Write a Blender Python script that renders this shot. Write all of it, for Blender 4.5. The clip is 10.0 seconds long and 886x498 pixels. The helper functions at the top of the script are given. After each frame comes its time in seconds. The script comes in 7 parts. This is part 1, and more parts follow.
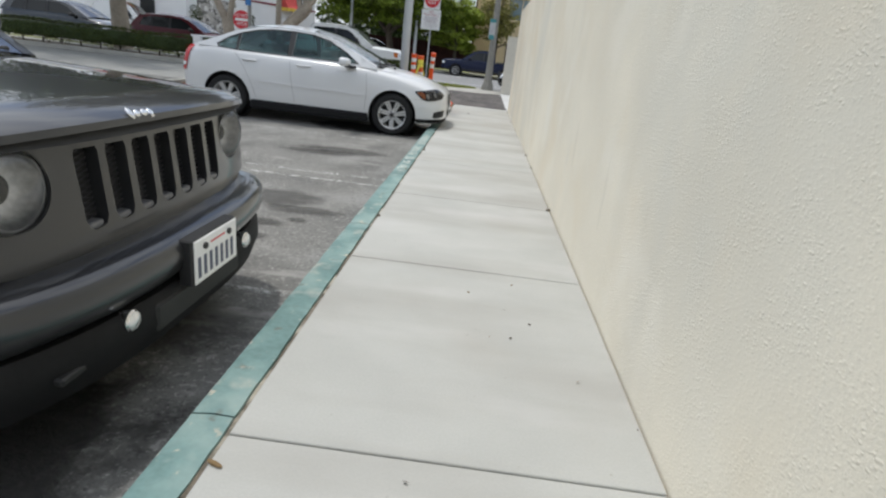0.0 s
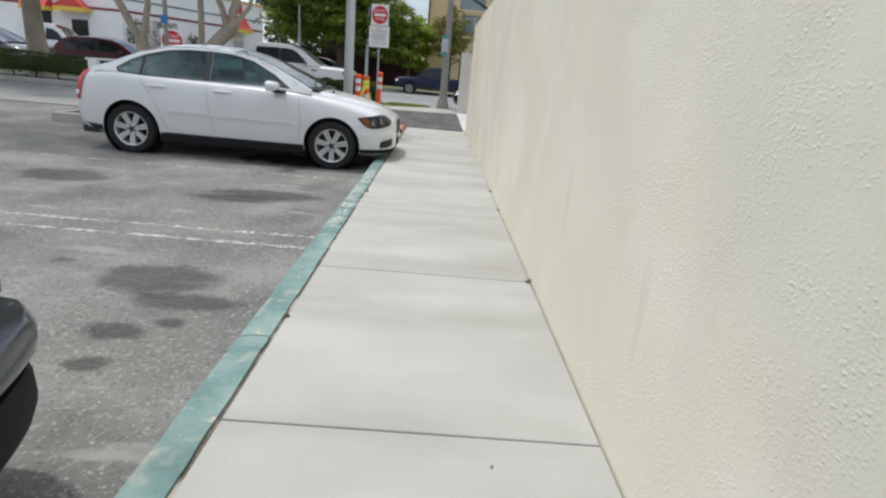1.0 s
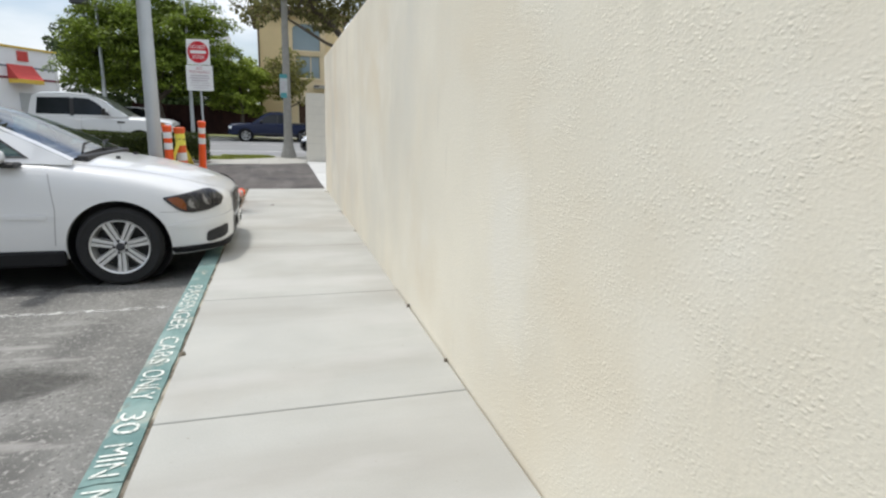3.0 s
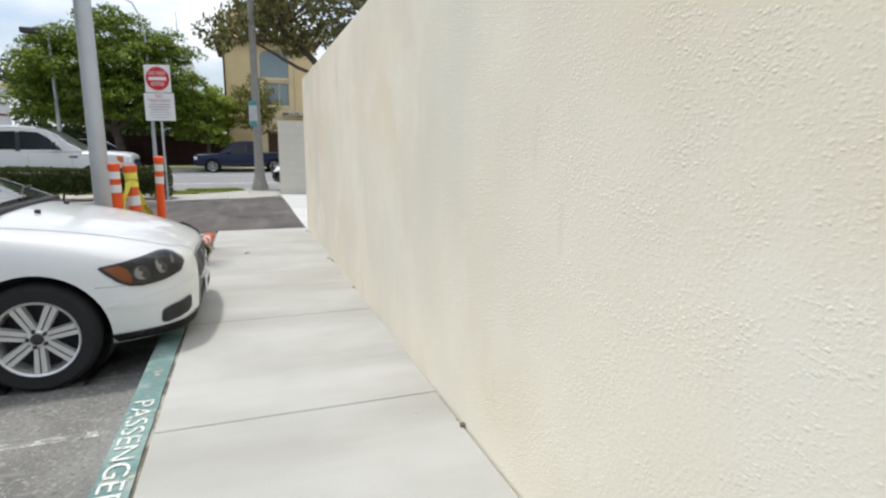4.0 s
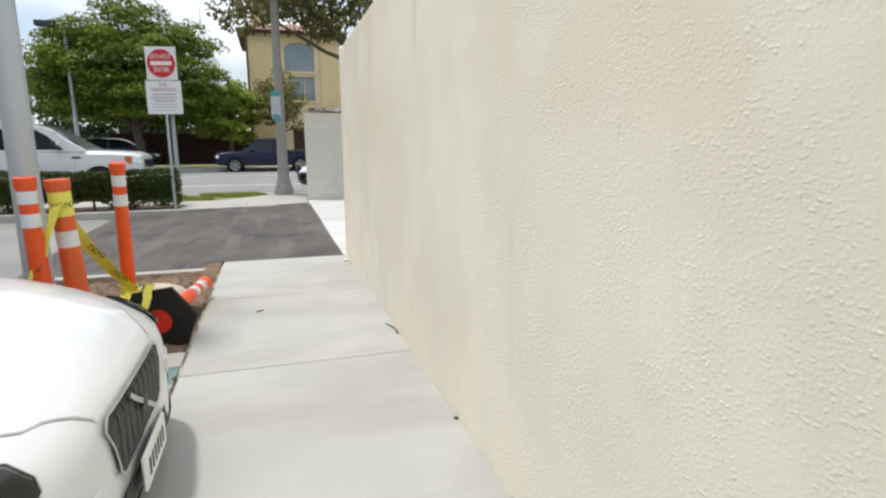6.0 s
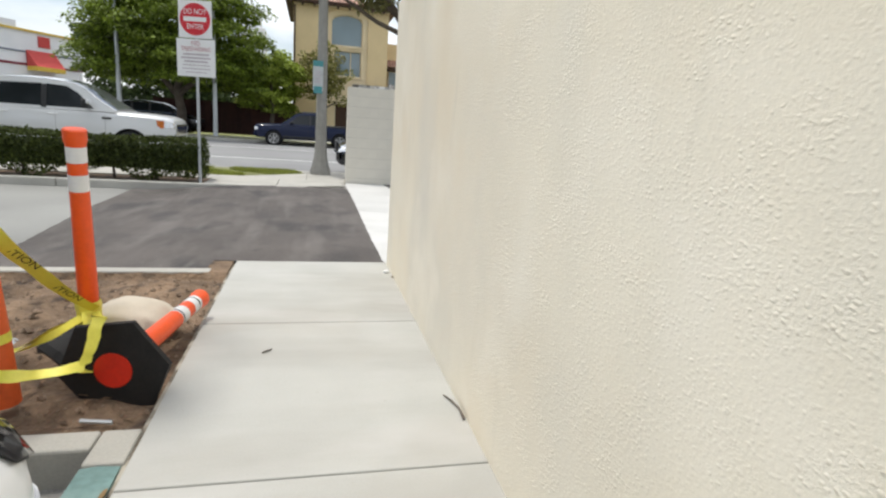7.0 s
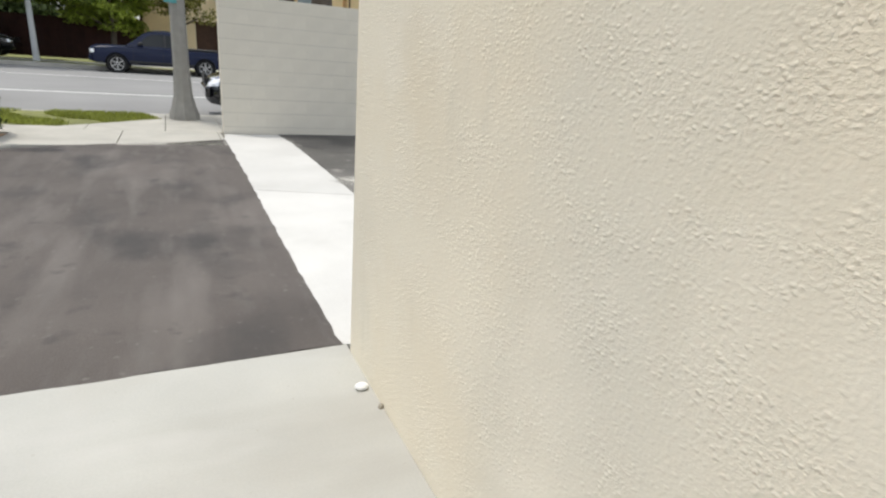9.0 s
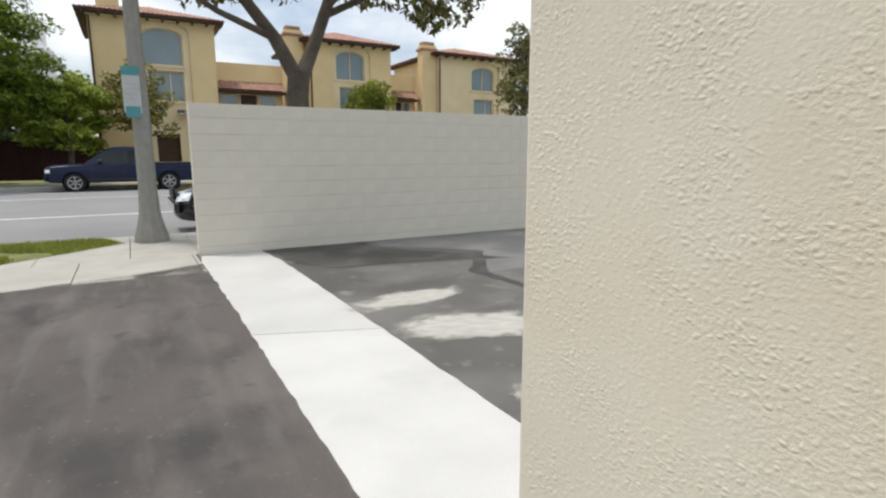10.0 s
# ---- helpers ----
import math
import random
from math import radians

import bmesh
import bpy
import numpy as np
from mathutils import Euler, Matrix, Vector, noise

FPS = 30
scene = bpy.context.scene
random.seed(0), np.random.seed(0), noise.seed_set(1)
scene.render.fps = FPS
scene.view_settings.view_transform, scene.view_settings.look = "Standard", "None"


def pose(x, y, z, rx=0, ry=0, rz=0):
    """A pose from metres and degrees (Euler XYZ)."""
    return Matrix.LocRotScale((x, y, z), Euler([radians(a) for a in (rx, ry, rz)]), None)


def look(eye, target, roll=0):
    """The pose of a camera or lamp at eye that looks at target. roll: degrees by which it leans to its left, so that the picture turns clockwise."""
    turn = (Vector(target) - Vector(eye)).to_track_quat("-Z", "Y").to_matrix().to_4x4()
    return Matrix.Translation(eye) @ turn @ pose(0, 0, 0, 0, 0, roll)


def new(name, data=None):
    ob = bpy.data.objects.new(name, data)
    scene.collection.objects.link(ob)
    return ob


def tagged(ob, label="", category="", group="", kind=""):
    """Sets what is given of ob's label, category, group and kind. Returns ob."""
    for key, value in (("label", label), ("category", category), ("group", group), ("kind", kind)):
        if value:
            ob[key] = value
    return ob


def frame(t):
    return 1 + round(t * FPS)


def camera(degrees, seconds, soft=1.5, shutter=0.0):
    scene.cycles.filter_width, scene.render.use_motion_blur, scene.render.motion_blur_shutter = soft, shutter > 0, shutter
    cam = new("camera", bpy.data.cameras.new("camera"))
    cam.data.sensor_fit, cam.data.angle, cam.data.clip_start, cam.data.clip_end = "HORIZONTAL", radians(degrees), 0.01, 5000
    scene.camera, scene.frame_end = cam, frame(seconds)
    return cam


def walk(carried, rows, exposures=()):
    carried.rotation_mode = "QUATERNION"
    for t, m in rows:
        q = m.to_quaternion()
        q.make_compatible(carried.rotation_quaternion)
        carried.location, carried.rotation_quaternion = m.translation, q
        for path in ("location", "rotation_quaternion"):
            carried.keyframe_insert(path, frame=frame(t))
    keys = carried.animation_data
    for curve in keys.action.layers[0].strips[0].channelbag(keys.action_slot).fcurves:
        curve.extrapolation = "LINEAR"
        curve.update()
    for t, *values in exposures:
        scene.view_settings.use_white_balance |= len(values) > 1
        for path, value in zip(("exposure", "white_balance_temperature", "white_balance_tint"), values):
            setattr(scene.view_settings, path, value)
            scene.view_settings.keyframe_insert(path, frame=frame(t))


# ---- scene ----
cam = camera(77.9, 10.0, soft=2.3)
PATH = [
    (0, (0.088, -0.192, 1.09), (0.022, 1.693, 0.424), 6.6),
    (0.2, (0.096, 0.068, 1.102), (0.023, 1.957, 0.45), 5.6),
    (0.3, (0.101, 0.197, 1.108), (0.03, 2.09, 0.464), 5.5),
    (0.5, (0.109, 0.457, 1.12), (0.09, 2.352, 0.479), 6.3),
    (0.7, (0.111, 0.695, 1.124), (0.179, 2.595, 0.505), 4.2),
    (0.8, (0.113, 0.814, 1.127), (0.215, 2.716, 0.518), 4.7),
    (1, (0.115, 1.052, 1.131), (0.177, 2.958, 0.531), 5.2),
    (1.2, (0.111, 1.311, 1.139), (0.089, 3.225, 0.559), 6.1),
    (1.3, (0.11, 1.44, 1.142), (0.101, 3.361, 0.587), 5.6),
    (1.5, (0.106, 1.699, 1.15), (0.189, 3.625, 0.619), 4.8),
    (1.7, (0.092, 1.942, 1.147), (0.277, 3.867, 0.639), 4.2),
    (1.8, (0.086, 2.063, 1.146), (0.291, 3.986, 0.634), 3.0),
    (2, (0.072, 2.306, 1.143), (0.152, 4.243, 0.651), 3.4),
    (2.2, (0.051, 2.569, 1.155), (0.169, 4.508, 0.68), 3.0),
    (2.3, (0.04, 2.7, 1.16), (0.182, 4.639, 0.692), 1.8),
    (2.5, (0.019, 2.963, 1.172), (0.324, 4.889, 0.724), 1.0),
    (2.7, (0.01, 3.2, 1.138), (0.48, 5.092, 0.689), 1.3),
    (3.8, (-0.081, 4.497, 1.176), (0.552, 6.351, 0.772), 1.6),
    (4, (-0.079, 4.751, 1.185), (0.583, 6.604, 0.827), 0.3),
    (4.2, (-0.099, 5.001, 1.185), (0.58, 6.851, 0.846), -1.8),
    (4.3, (-0.109, 5.126, 1.186), (0.563, 6.976, 0.831), -1.6),
    (4.5, (-0.129, 5.376, 1.186), (0.475, 7.227, 0.726), -2.8),
    (4.7, (-0.11, 5.619, 1.184), (0.501, 7.454, 0.676), 0.7),
    (4.8, (-0.101, 5.74, 1.183), (0.55, 7.567, 0.693), -0.1),
    (5, (-0.082, 5.983, 1.181), (0.492, 7.85, 0.753), -1.0),
    (5.2, (-0.07, 6.251, 1.189), (0.489, 8.125, 0.772), -1.8),
    (5.3, (-0.064, 6.385, 1.194), (0.472, 8.27, 0.794), -2.0),
    (5.5, (-0.052, 6.653, 1.202), (0.491, 8.542, 0.828), -1.9),
    (5.7, (-0.02, 6.873, 1.201), (0.545, 8.752, 0.81), -0.2),
    (5.8, (-0.005, 6.984, 1.201), (0.591, 8.856, 0.828), -1.5),
    (6, (0.027, 7.204, 1.2), (0.606, 9.082, 0.827), -0.2),
    (6.2, (0.045, 7.489, 1.207), (0.678, 9.351, 0.846), 0.7),
    (7.3, (0.101, 8.837, 1.196), (0.536, 10.717, 0.669), 5.0),
    (7.5, (0.101, 9.078, 1.128), (0.561, 10.917, 0.491), 4.8),
    (7.7, (0.109, 9.318, 1.141), (0.659, 11.102, 0.422), 5.9),
    (7.8, (0.112, 9.439, 1.147), (0.699, 11.237, 0.499), 4.7),
    (8, (0.12, 9.679, 1.16), (0.752, 11.464, 0.515), 4.9),
    (8.2, (0.102, 9.94, 1.181), (0.723, 11.748, 0.595), 5.1),
    (8.3, (0.092, 10.07, 1.192), (0.647, 11.9, 0.604), 4.5),
    (8.5, (0.074, 10.331, 1.213), (0.628, 12.164, 0.636), 6.4),
    (8.7, (0.096, 10.648, 1.22), (0.775, 12.408, 0.556), 5.7),
    (8.8, (0.108, 10.806, 1.224), (0.83, 12.553, 0.571), 5.3),
    (9, (0.13, 11.123, 1.231), (0.98, 12.816, 0.589), 4.6),
    (9.2, (0.123, 11.383, 1.252), (1.015, 13.078, 0.678), 4.4),
    (9.3, (0.119, 11.513, 1.263), (1.024, 13.208, 0.708), 4.8),
    (9.5, (0.112, 11.773, 1.284), (1.007, 13.505, 0.836), 3.4),
    (9.7, (0.099, 12.002, 1.28), (1.029, 13.736, 0.923), 1.6),
    (9.8, (0.093, 12.116, 1.279), (1.038, 13.845, 0.933), 0.9),
    (10, (0.08, 12.345, 1.275), (1.051, 14.06, 0.933), -0.1),
]
walk(cam, [(t, look(eye, target, roll)) for t, eye, target, roll in PATH],
     exposures=[(0, -0.16, 6330, 9), (1, -0.1, 6350, 9), (2.5, 0.0, 6400, 9), (4, 0.08, 6400, 9), (6, 0.15, 6480, 9), (7.5, 0.19, 6620, 9), (9, 0.17, 6650, 9), (10, 0.03, 6620, 9)])

# ---- light ----
world = bpy.data.worlds.new("sky")
scene.world = world
world.use_nodes = True
wn, wl = world.node_tree.nodes, world.node_tree.links
wn.clear()
SUN_AZ, SUN_EL = radians(143), radians(73)   # azimuth counted from +x towards +y
sky = wn.new("ShaderNodeTexSky")
sky.sky_type, sky.sun_disc = "NISHITA", False
sky.sun_elevation, sky.sun_rotation = SUN_EL, radians(90) - SUN_AZ
sky.air_density, sky.dust_density, sky.ozone_density = 1.0, 2.5, 1.0
tc = wn.new("ShaderNodeTexCoord")
cmap = wn.new("ShaderNodeMapping")
cmap.inputs["Scale"].default_value = (1.0, 1.0, 2.6)
cn = wn.new("ShaderNodeTexNoise")
cn.inputs["Scale"].default_value, cn.inputs["Detail"].default_value = 3.2, 7.0
cr = wn.new("ShaderNodeValToRGB")
cr.color_ramp.elements[0].position, cr.color_ramp.elements[1].position = 0.36, 0.62
cmix = wn.new("ShaderNodeMix")
cmix.data_type = "RGBA"
bg = wn.new("ShaderNodeBackground")
bg.inputs["Strength"].default_value = 0.15
wo = wn.new("ShaderNodeOutputWorld")
up, lum, cgain = wn.new("ShaderNodeSeparateXYZ"), wn.new("ShaderNodeMapRange"), wn.new("ShaderNodeMix")   # overcast cloud is brightest overhead
lum.inputs["To Min"].default_value, lum.inputs["To Max"].default_value = 0.7, 1.2
cgain.data_type, cgain.blend_type = "RGBA", "MULTIPLY"
cgain.inputs["Factor"].default_value, cgain.inputs["A"].default_value = 1.0, (8.7, 9.0, 9.4, 1)
wl.new(tc.outputs["Generated"], up.inputs["Vector"])
wl.new(up.outputs["Z"], lum.inputs["Value"])
wl.new(lum.outputs["Result"], cgain.inputs["B"])
wl.new(cgain.outputs["Result"], cmix.inputs["B"])
wl.new(tc.outputs["Generated"], cmap.inputs["Vector"])
wl.new(cmap.outputs["Vector"], cn.inputs["Vector"])
wl.new(cn.outputs["Fac"], cr.inputs["Fac"])
wl.new(cr.outputs["Color"], cmix.inputs["Factor"])
wl.new(sky.outputs["Color"], cmix.inputs["A"])
wl.new(cmix.outputs["Result"], bg.inputs["Color"])
wl.new(bg.outputs["Background"], wo.inputs["Surface"])

sun_data = bpy.data.lights.new("sun", "SUN")
sun_data.energy, sun_data.angle, sun_data.color = 2.1, radians(4.0), (1.0, 0.965, 0.91)
sun = new("sun", sun_data)
sun.matrix_world = look((0, 0, 30), (-30 * math.cos(SUN_AZ) / math.tan(SUN_EL), -30 * math.sin(SUN_AZ) / math.tan(SUN_EL), 0))


# ---- materials ----
def mat(name, base, rough=0.6, metal=0.0, vary=0.12, scale=6.0, fine=60.0, bump=0.0, bscale=80.0, spots=None, coat=0.0, detail=6.0, spec=0.5, island=0.0, obrand=0.0):
    """Principled surface: base colour varied at two scales, optional relief, optional stains (colour, scale, low, high)."""
    m = bpy.data.materials.new(name)
    m.use_nodes = True
    n, l = m.node_tree.nodes, m.node_tree.links
    p = n["Principled BSDF"]
    p.inputs["Roughness"].default_value, p.inputs["Metallic"].default_value = rough, metal
    p.inputs["Coat Weight"].default_value, p.inputs["Coat Roughness"].default_value = coat, 0.04
    p.inputs["Specular IOR Level"].default_value = spec
    co = n.new("ShaderNodeTexCoord")

    def tex(sc, det=detail, stretch=None):
        t = n.new("ShaderNodeTexNoise")
        t.inputs["Scale"].default_value, t.inputs["Detail"].default_value = sc, det
        if stretch:
            mp = n.new("ShaderNodeMapping")
            mp.inputs["Scale"].default_value = stretch
            l.new(co.outputs["Object"], mp.inputs["Vector"])
            l.new(mp.outputs["Vector"], t.inputs["Vector"])
        else:
            l.new(co.outputs["Object"], t.inputs["Vector"])
        return t

    def ramp(src, lo, hi):
        r = n.new("ShaderNodeMapRange")
        r.inputs["From Min"].default_value, r.inputs["From Max"].default_value = lo, hi
        l.new(src, r.inputs["Value"])
        return r.outputs["Result"]

    def blend(a, b, fac, how="MIX"):
        x = n.new("ShaderNodeMix")
        x.data_type, x.blend_type = "RGBA", how
        for key, v in (("A", a), ("B", b), ("Factor", fac)):
            if isinstance(v, bpy.types.NodeSocket):
                l.new(v, x.inputs[key])
            else:
                x.inputs[key].default_value = (*v, 1) if isinstance(v, tuple) else v
        return x.outputs["Result"]
    dark, light = tuple(c * (1 - vary) for c in base), tuple(min(1, c * (1 + vary)) for c in base)
    colour = blend(dark, light, ramp(tex(scale).outputs["Fac"], 0.3, 0.7))
    if fine:
        f = blend(tuple([1 - vary * 0.8] * 3), (1.0, 1.0, 1.0), ramp(tex(fine, 3).outputs["Fac"], 0.35, 0.65))
        colour = blend(colour, f, 1.0, "MULTIPLY")
    if island or obrand:
        g = n.new("ShaderNodeNewGeometry" if island else "ShaderNodeObjectInfo")
        k = island or obrand
        v = blend(tuple([1 - k] * 3), tuple([1 + k] * 3), g.outputs["Random Per Island" if island else "Random"])
        colour = blend(colour, v, 1.0, "MULTIPLY")
    for scol, ssc, lo, hi, *stretch in spots or ():
        colour = blend(colour, scol, ramp(tex(ssc, detail, stretch[0] if stretch else None).outputs["Fac"], lo, hi))
    l.new(colour, p.inputs["Base Color"])
    if bump:
        b = n.new("ShaderNodeBump")
        b.inputs["Strength"].default_value, b.inputs["Distance"].default_value = 1.0, bump
        l.new(tex(bscale, 4).outputs["Fac"], b.inputs["Height"])
        l.new(b.outputs["Normal"], p.inputs["Normal"])
    return m


def stucco(name, base, lumps, depth, vary=0.06, spots=None):
    """Dashed plaster: separate rounded grains of uneven height, thinner in places."""
    m = mat(name, base, 0.9, vary=vary, scale=0.9, fine=lumps * 1.1, spec=0.25, spots=spots)
    n, l = m.node_tree.nodes, m.node_tree.links
    co = n.new("ShaderNodeTexCoord")

    def span(src, lo, hi, a, b_):
        r = n.new("ShaderNodeMapRange")
        r.interpolation_type = "SMOOTHSTEP"
        for key, v in (("From Min", lo), ("From Max", hi), ("To Min", a), ("To Max", b_)):
            r.inputs[key].default_value = v
        l.new(src, r.inputs["Value"])
        return r.outputs["Result"]

    def times(a, b_, how="MULTIPLY"):
        x = n.new("ShaderNodeMath")
        x.operation = how
        l.new(a, x.inputs[0])
        l.new(b_, x.inputs[1])
        return x.outputs["Value"]
    warp = n.new("ShaderNodeMapping")
    warp.inputs["Scale"].default_value = (1.0, 0.85, 1.1)
    warp.inputs["Rotation"].default_value = (radians(14), 0, 0)
    l.new(co.outputs["Object"], warp.inputs["Vector"])

    def rough(sc, det, dist):
        t = n.new("ShaderNodeTexNoise")
        t.inputs["Scale"].default_value, t.inputs["Detail"].default_value, t.inputs["Distortion"].default_value = sc, det, dist
        l.new(warp.outputs["Vector"], t.inputs["Vector"])
        return t.outputs["Fac"]
    jog, shift = n.new("ShaderNodeTexNoise"), n.new("ShaderNodeMix")
    jog.inputs["Scale"].default_value, jog.inputs["Detail"].default_value = lumps * 0.5, 2.0
    l.new(warp.outputs["Vector"], jog.inputs["Vector"])
    shift.data_type, shift.blend_type = "RGBA", "LINEAR_LIGHT"
    shift.inputs["Factor"].default_value = 0.5 / lumps
    l.new(warp.outputs["Vector"], shift.inputs["A"])
    l.new(jog.outputs["Color"], shift.inputs["B"])
    v, sp = n.new("ShaderNodeTexVoronoi"), n.new("ShaderNodeSeparateColor")
    v.feature = "SMOOTH_F1"
    v.inputs["Scale"].default_value, v.inputs["Smoothness"].default_value = lumps, 0.35
    l.new(shift.outputs["Result"], v.inputs["Vector"])
    l.new(v.outputs["Color"], sp.inputs["Color"])
    dabs = times(span(v.outputs["Distance"], 0.02, 0.52, 1.0, 0.0), span(sp.outputs["Red"], 0.15, 0.95, 0.1, 1.0))
    grit = span(rough(lumps * 2.3, 2.0, 0.0), 0.35, 0.7, 0.0, 0.38)
    h = times(times(dabs, grit, "ADD"), span(rough(lumps / 16, 3.0, 0.0), 0.36, 0.66, 0.35, 1.15))
    b = n.new("ShaderNodeBump")
    b.inputs["Strength"].default_value, b.inputs["Distance"].default_value = 1.0, depth
    l.new(h, b.inputs["Height"])
    l.new(b.outputs["Normal"], n["Principled BSDF"].inputs["Normal"])
    return m


def leafy(name, base, vary=0.5):
    m = mat(name, base, 0.55, vary=0.25, scale=0.6, fine=0, island=vary, spec=0.3)
    n, l = m.node_tree.nodes, m.node_tree.links
    p = n["Principled BSDF"]
    tr = n.new("ShaderNodeBsdfTranslucent")
    src = p.inputs["Base Color"].links[0].from_socket
    l.new(src, tr.inputs["Color"])
    mx = n.new("ShaderNodeMixShader")
    mx.inputs["Fac"].default_value = 0.3
    l.new(p.outputs["BSDF"], mx.inputs[1])
    l.new(tr.outputs["BSDF"], mx.inputs[2])
    l.new(mx.outputs["Shader"], n["Material Output"].inputs["Surface"])
    return m


def glass(name, tint, ior=1.5):
    m = bpy.data.materials.new(name)
    m.use_nodes = True
    n, l = m.node_tree.nodes, m.node_tree.links
    n.remove(n["Principled BSDF"])
    t, g, f, x = n.new("ShaderNodeBsdfTransparent"), n.new("ShaderNodeBsdfGlossy"), n.new("ShaderNodeFresnel"), n.new("ShaderNodeMixShader")
    t.inputs["Color"].default_value = (*tint, 1)
    g.inputs["Roughness"].default_value = 0.02
    f.inputs["IOR"].default_value = ior
    l.new(f.outputs["Fac"], x.inputs["Fac"])
    l.new(t.outputs["BSDF"], x.inputs[1])
    l.new(g.outputs["BSDF"], x.inputs[2])
    l.new(x.outputs["Shader"], n["Material Output"].inputs["Surface"])
    return m


def worn_paint(name, colour, lo, hi, scale):
    """Road paint, rubbed through to the surface below in places."""
    m = mat(name, colour, 0.7, vary=0.1, scale=12)
    n, l = m.node_tree.nodes, m.node_tree.links
    co = n.new("ShaderNodeTexCoord")
    t = n.new("ShaderNodeTexNoise")
    t.inputs["Scale"].default_value, t.inputs["Detail"].default_value, t.inputs["Roughness"].default_value = scale, 8.0, 0.7
    r = n.new("ShaderNodeMapRange")
    r.inputs["From Min"].default_value, r.inputs["From Max"].default_value = lo, hi
    x, tr = n.new("ShaderNodeMixShader"), n.new("ShaderNodeBsdfTransparent")
    l.new(co.outputs["Object"], t.inputs["Vector"])
    l.new(t.outputs["Fac"], r.inputs["Value"])
    l.new(r.outputs["Result"], x.inputs["Fac"])
    l.new(tr.outputs["BSDF"], x.inputs[1])
    l.new(n["Principled BSDF"].outputs["BSDF"], x.inputs[2])
    l.new(x.outputs["Shader"], n["Material Output"].inputs["Surface"])
    return m


def soft_stain(name, colour, strength, rough=0.85, scale=4.0):
    """A stain that thins out towards the rim of its disc (a unit disc, scaled by its object)."""
    m = mat(name, colour, rough, vary=0.15, scale=5, spec=0.3)
    n, l = m.node_tree.nodes, m.node_tree.links
    co, geo = n.new("ShaderNodeTexCoord"), n.new("ShaderNodeNewGeometry")
    g = n.new("ShaderNodeTexGradient")
    g.gradient_type = "SPHERICAL"
    l.new(co.outputs["Object"], g.inputs["Vector"])
    t = n.new("ShaderNodeTexNoise")
    t.inputs["Scale"].default_value, t.inputs["Detail"].default_value, t.inputs["Roughness"].default_value = scale, 7.0, 0.62
    l.new(geo.outputs["Position"], t.inputs["Vector"])
    a, r = n.new("ShaderNodeMath"), n.new("ShaderNodeMapRange")
    a.operation = "ADD"
    l.new(g.outputs["Fac"], a.inputs[0])
    l.new(t.outputs["Fac"], a.inputs[1])
    r.interpolation_type = "SMOOTHSTEP"
    for key, v in (("From Min", 0.62), ("From Max", 1.0), ("To Max", strength)):
        r.inputs[key].default_value = v
    l.new(a.outputs["Value"], r.inputs["Value"])
    x, tr = n.new("ShaderNodeMixShader"), n.new("ShaderNodeBsdfTransparent")
    l.new(r.outputs["Result"], x.inputs["Fac"])
    l.new(tr.outputs["BSDF"], x.inputs[1])
    l.new(n["Principled BSDF"].outputs["BSDF"], x.inputs[2])
    l.new(x.outputs["Shader"], n["Material Output"].inputs["Surface"])
    return m


M_STUCCO = stucco("cream_stucco", (0.885, 0.825, 0.685), 84.0, 0.0012, vary=0.07,
                  spots=[((0.82, 0.735, 0.575), 1.1, 0.48, 0.74), ((0.7, 0.68, 0.6), 0.7, 0.5, 0.78, (1, 1, 0.6)), ((0.895, 0.845, 0.725), 1.6, 0.55, 0.75), ((0.74, 0.69, 0.57), 2.6, 0.62, 0.8, (1, 2.2, 0.5))])
M_TAN = stucco("tan_stucco", (0.74, 0.575, 0.33), 30.0, 0.004)
M_TANLIGHT = stucco("pale_tan_stucco", (0.78, 0.64, 0.42), 30.0, 0.004)
M_WHITEWALL = mat("white_render", (0.84, 0.84, 0.845), 0.85, vary=0.05, scale=0.6)
M_SLAB = mat("sidewalk_concrete", (0.44, 0.44, 0.41), 0.85, vary=0.07, scale=2.1, fine=120, bump=0.001, bscale=260, obrand=0.03,
             spots=[((0.335, 0.32, 0.29), 1.2, 0.47, 0.76, (0.4, 1.5, 1)), ((0.49, 0.485, 0.46), 1.6, 0.54, 0.75, (0.5, 1.3, 1)), ((0.375, 0.355, 0.315), 0.8, 0.54, 0.8), ((0.33, 0.31, 0.27), 34.0, 0.7, 0.78)])
M_NEWCON = mat("new_concrete", (0.56, 0.555, 0.53), 0.85, vary=0.07, scale=1.5, fine=120, bump=0.001, bscale=200, obrand=0.06, spots=[((0.46, 0.455, 0.43), 1.3, 0.56, 0.76)])
M_OLDCON = mat("old_concrete", (0.43, 0.415, 0.37), 0.9, vary=0.12, scale=2.0, fine=90, bump=0.0015, bscale=150)
M_JOINT = mat("joint_dirt", (0.17, 0.145, 0.11), 0.95, vary=0.4, scale=14, spots=[((0.4, 0.37, 0.3), 5, 0.5, 0.62)])
M_KERB = mat("teal_kerb_paint", (0.165, 0.275, 0.26), 0.75, vary=0.2, scale=3, fine=40, bump=0.003, bscale=45,
             spots=[((0.25, 0.34, 0.315), 3.0, 0.46, 0.66), ((0.36, 0.385, 0.34), 5.5, 0.57, 0.7), ((0.46, 0.43, 0.35), 16.0, 0.63, 0.7), ((0.1, 0.19, 0.185), 2.2, 0.6, 0.72), ((0.14, 0.15, 0.13), 9.0, 0.64, 0.72)])
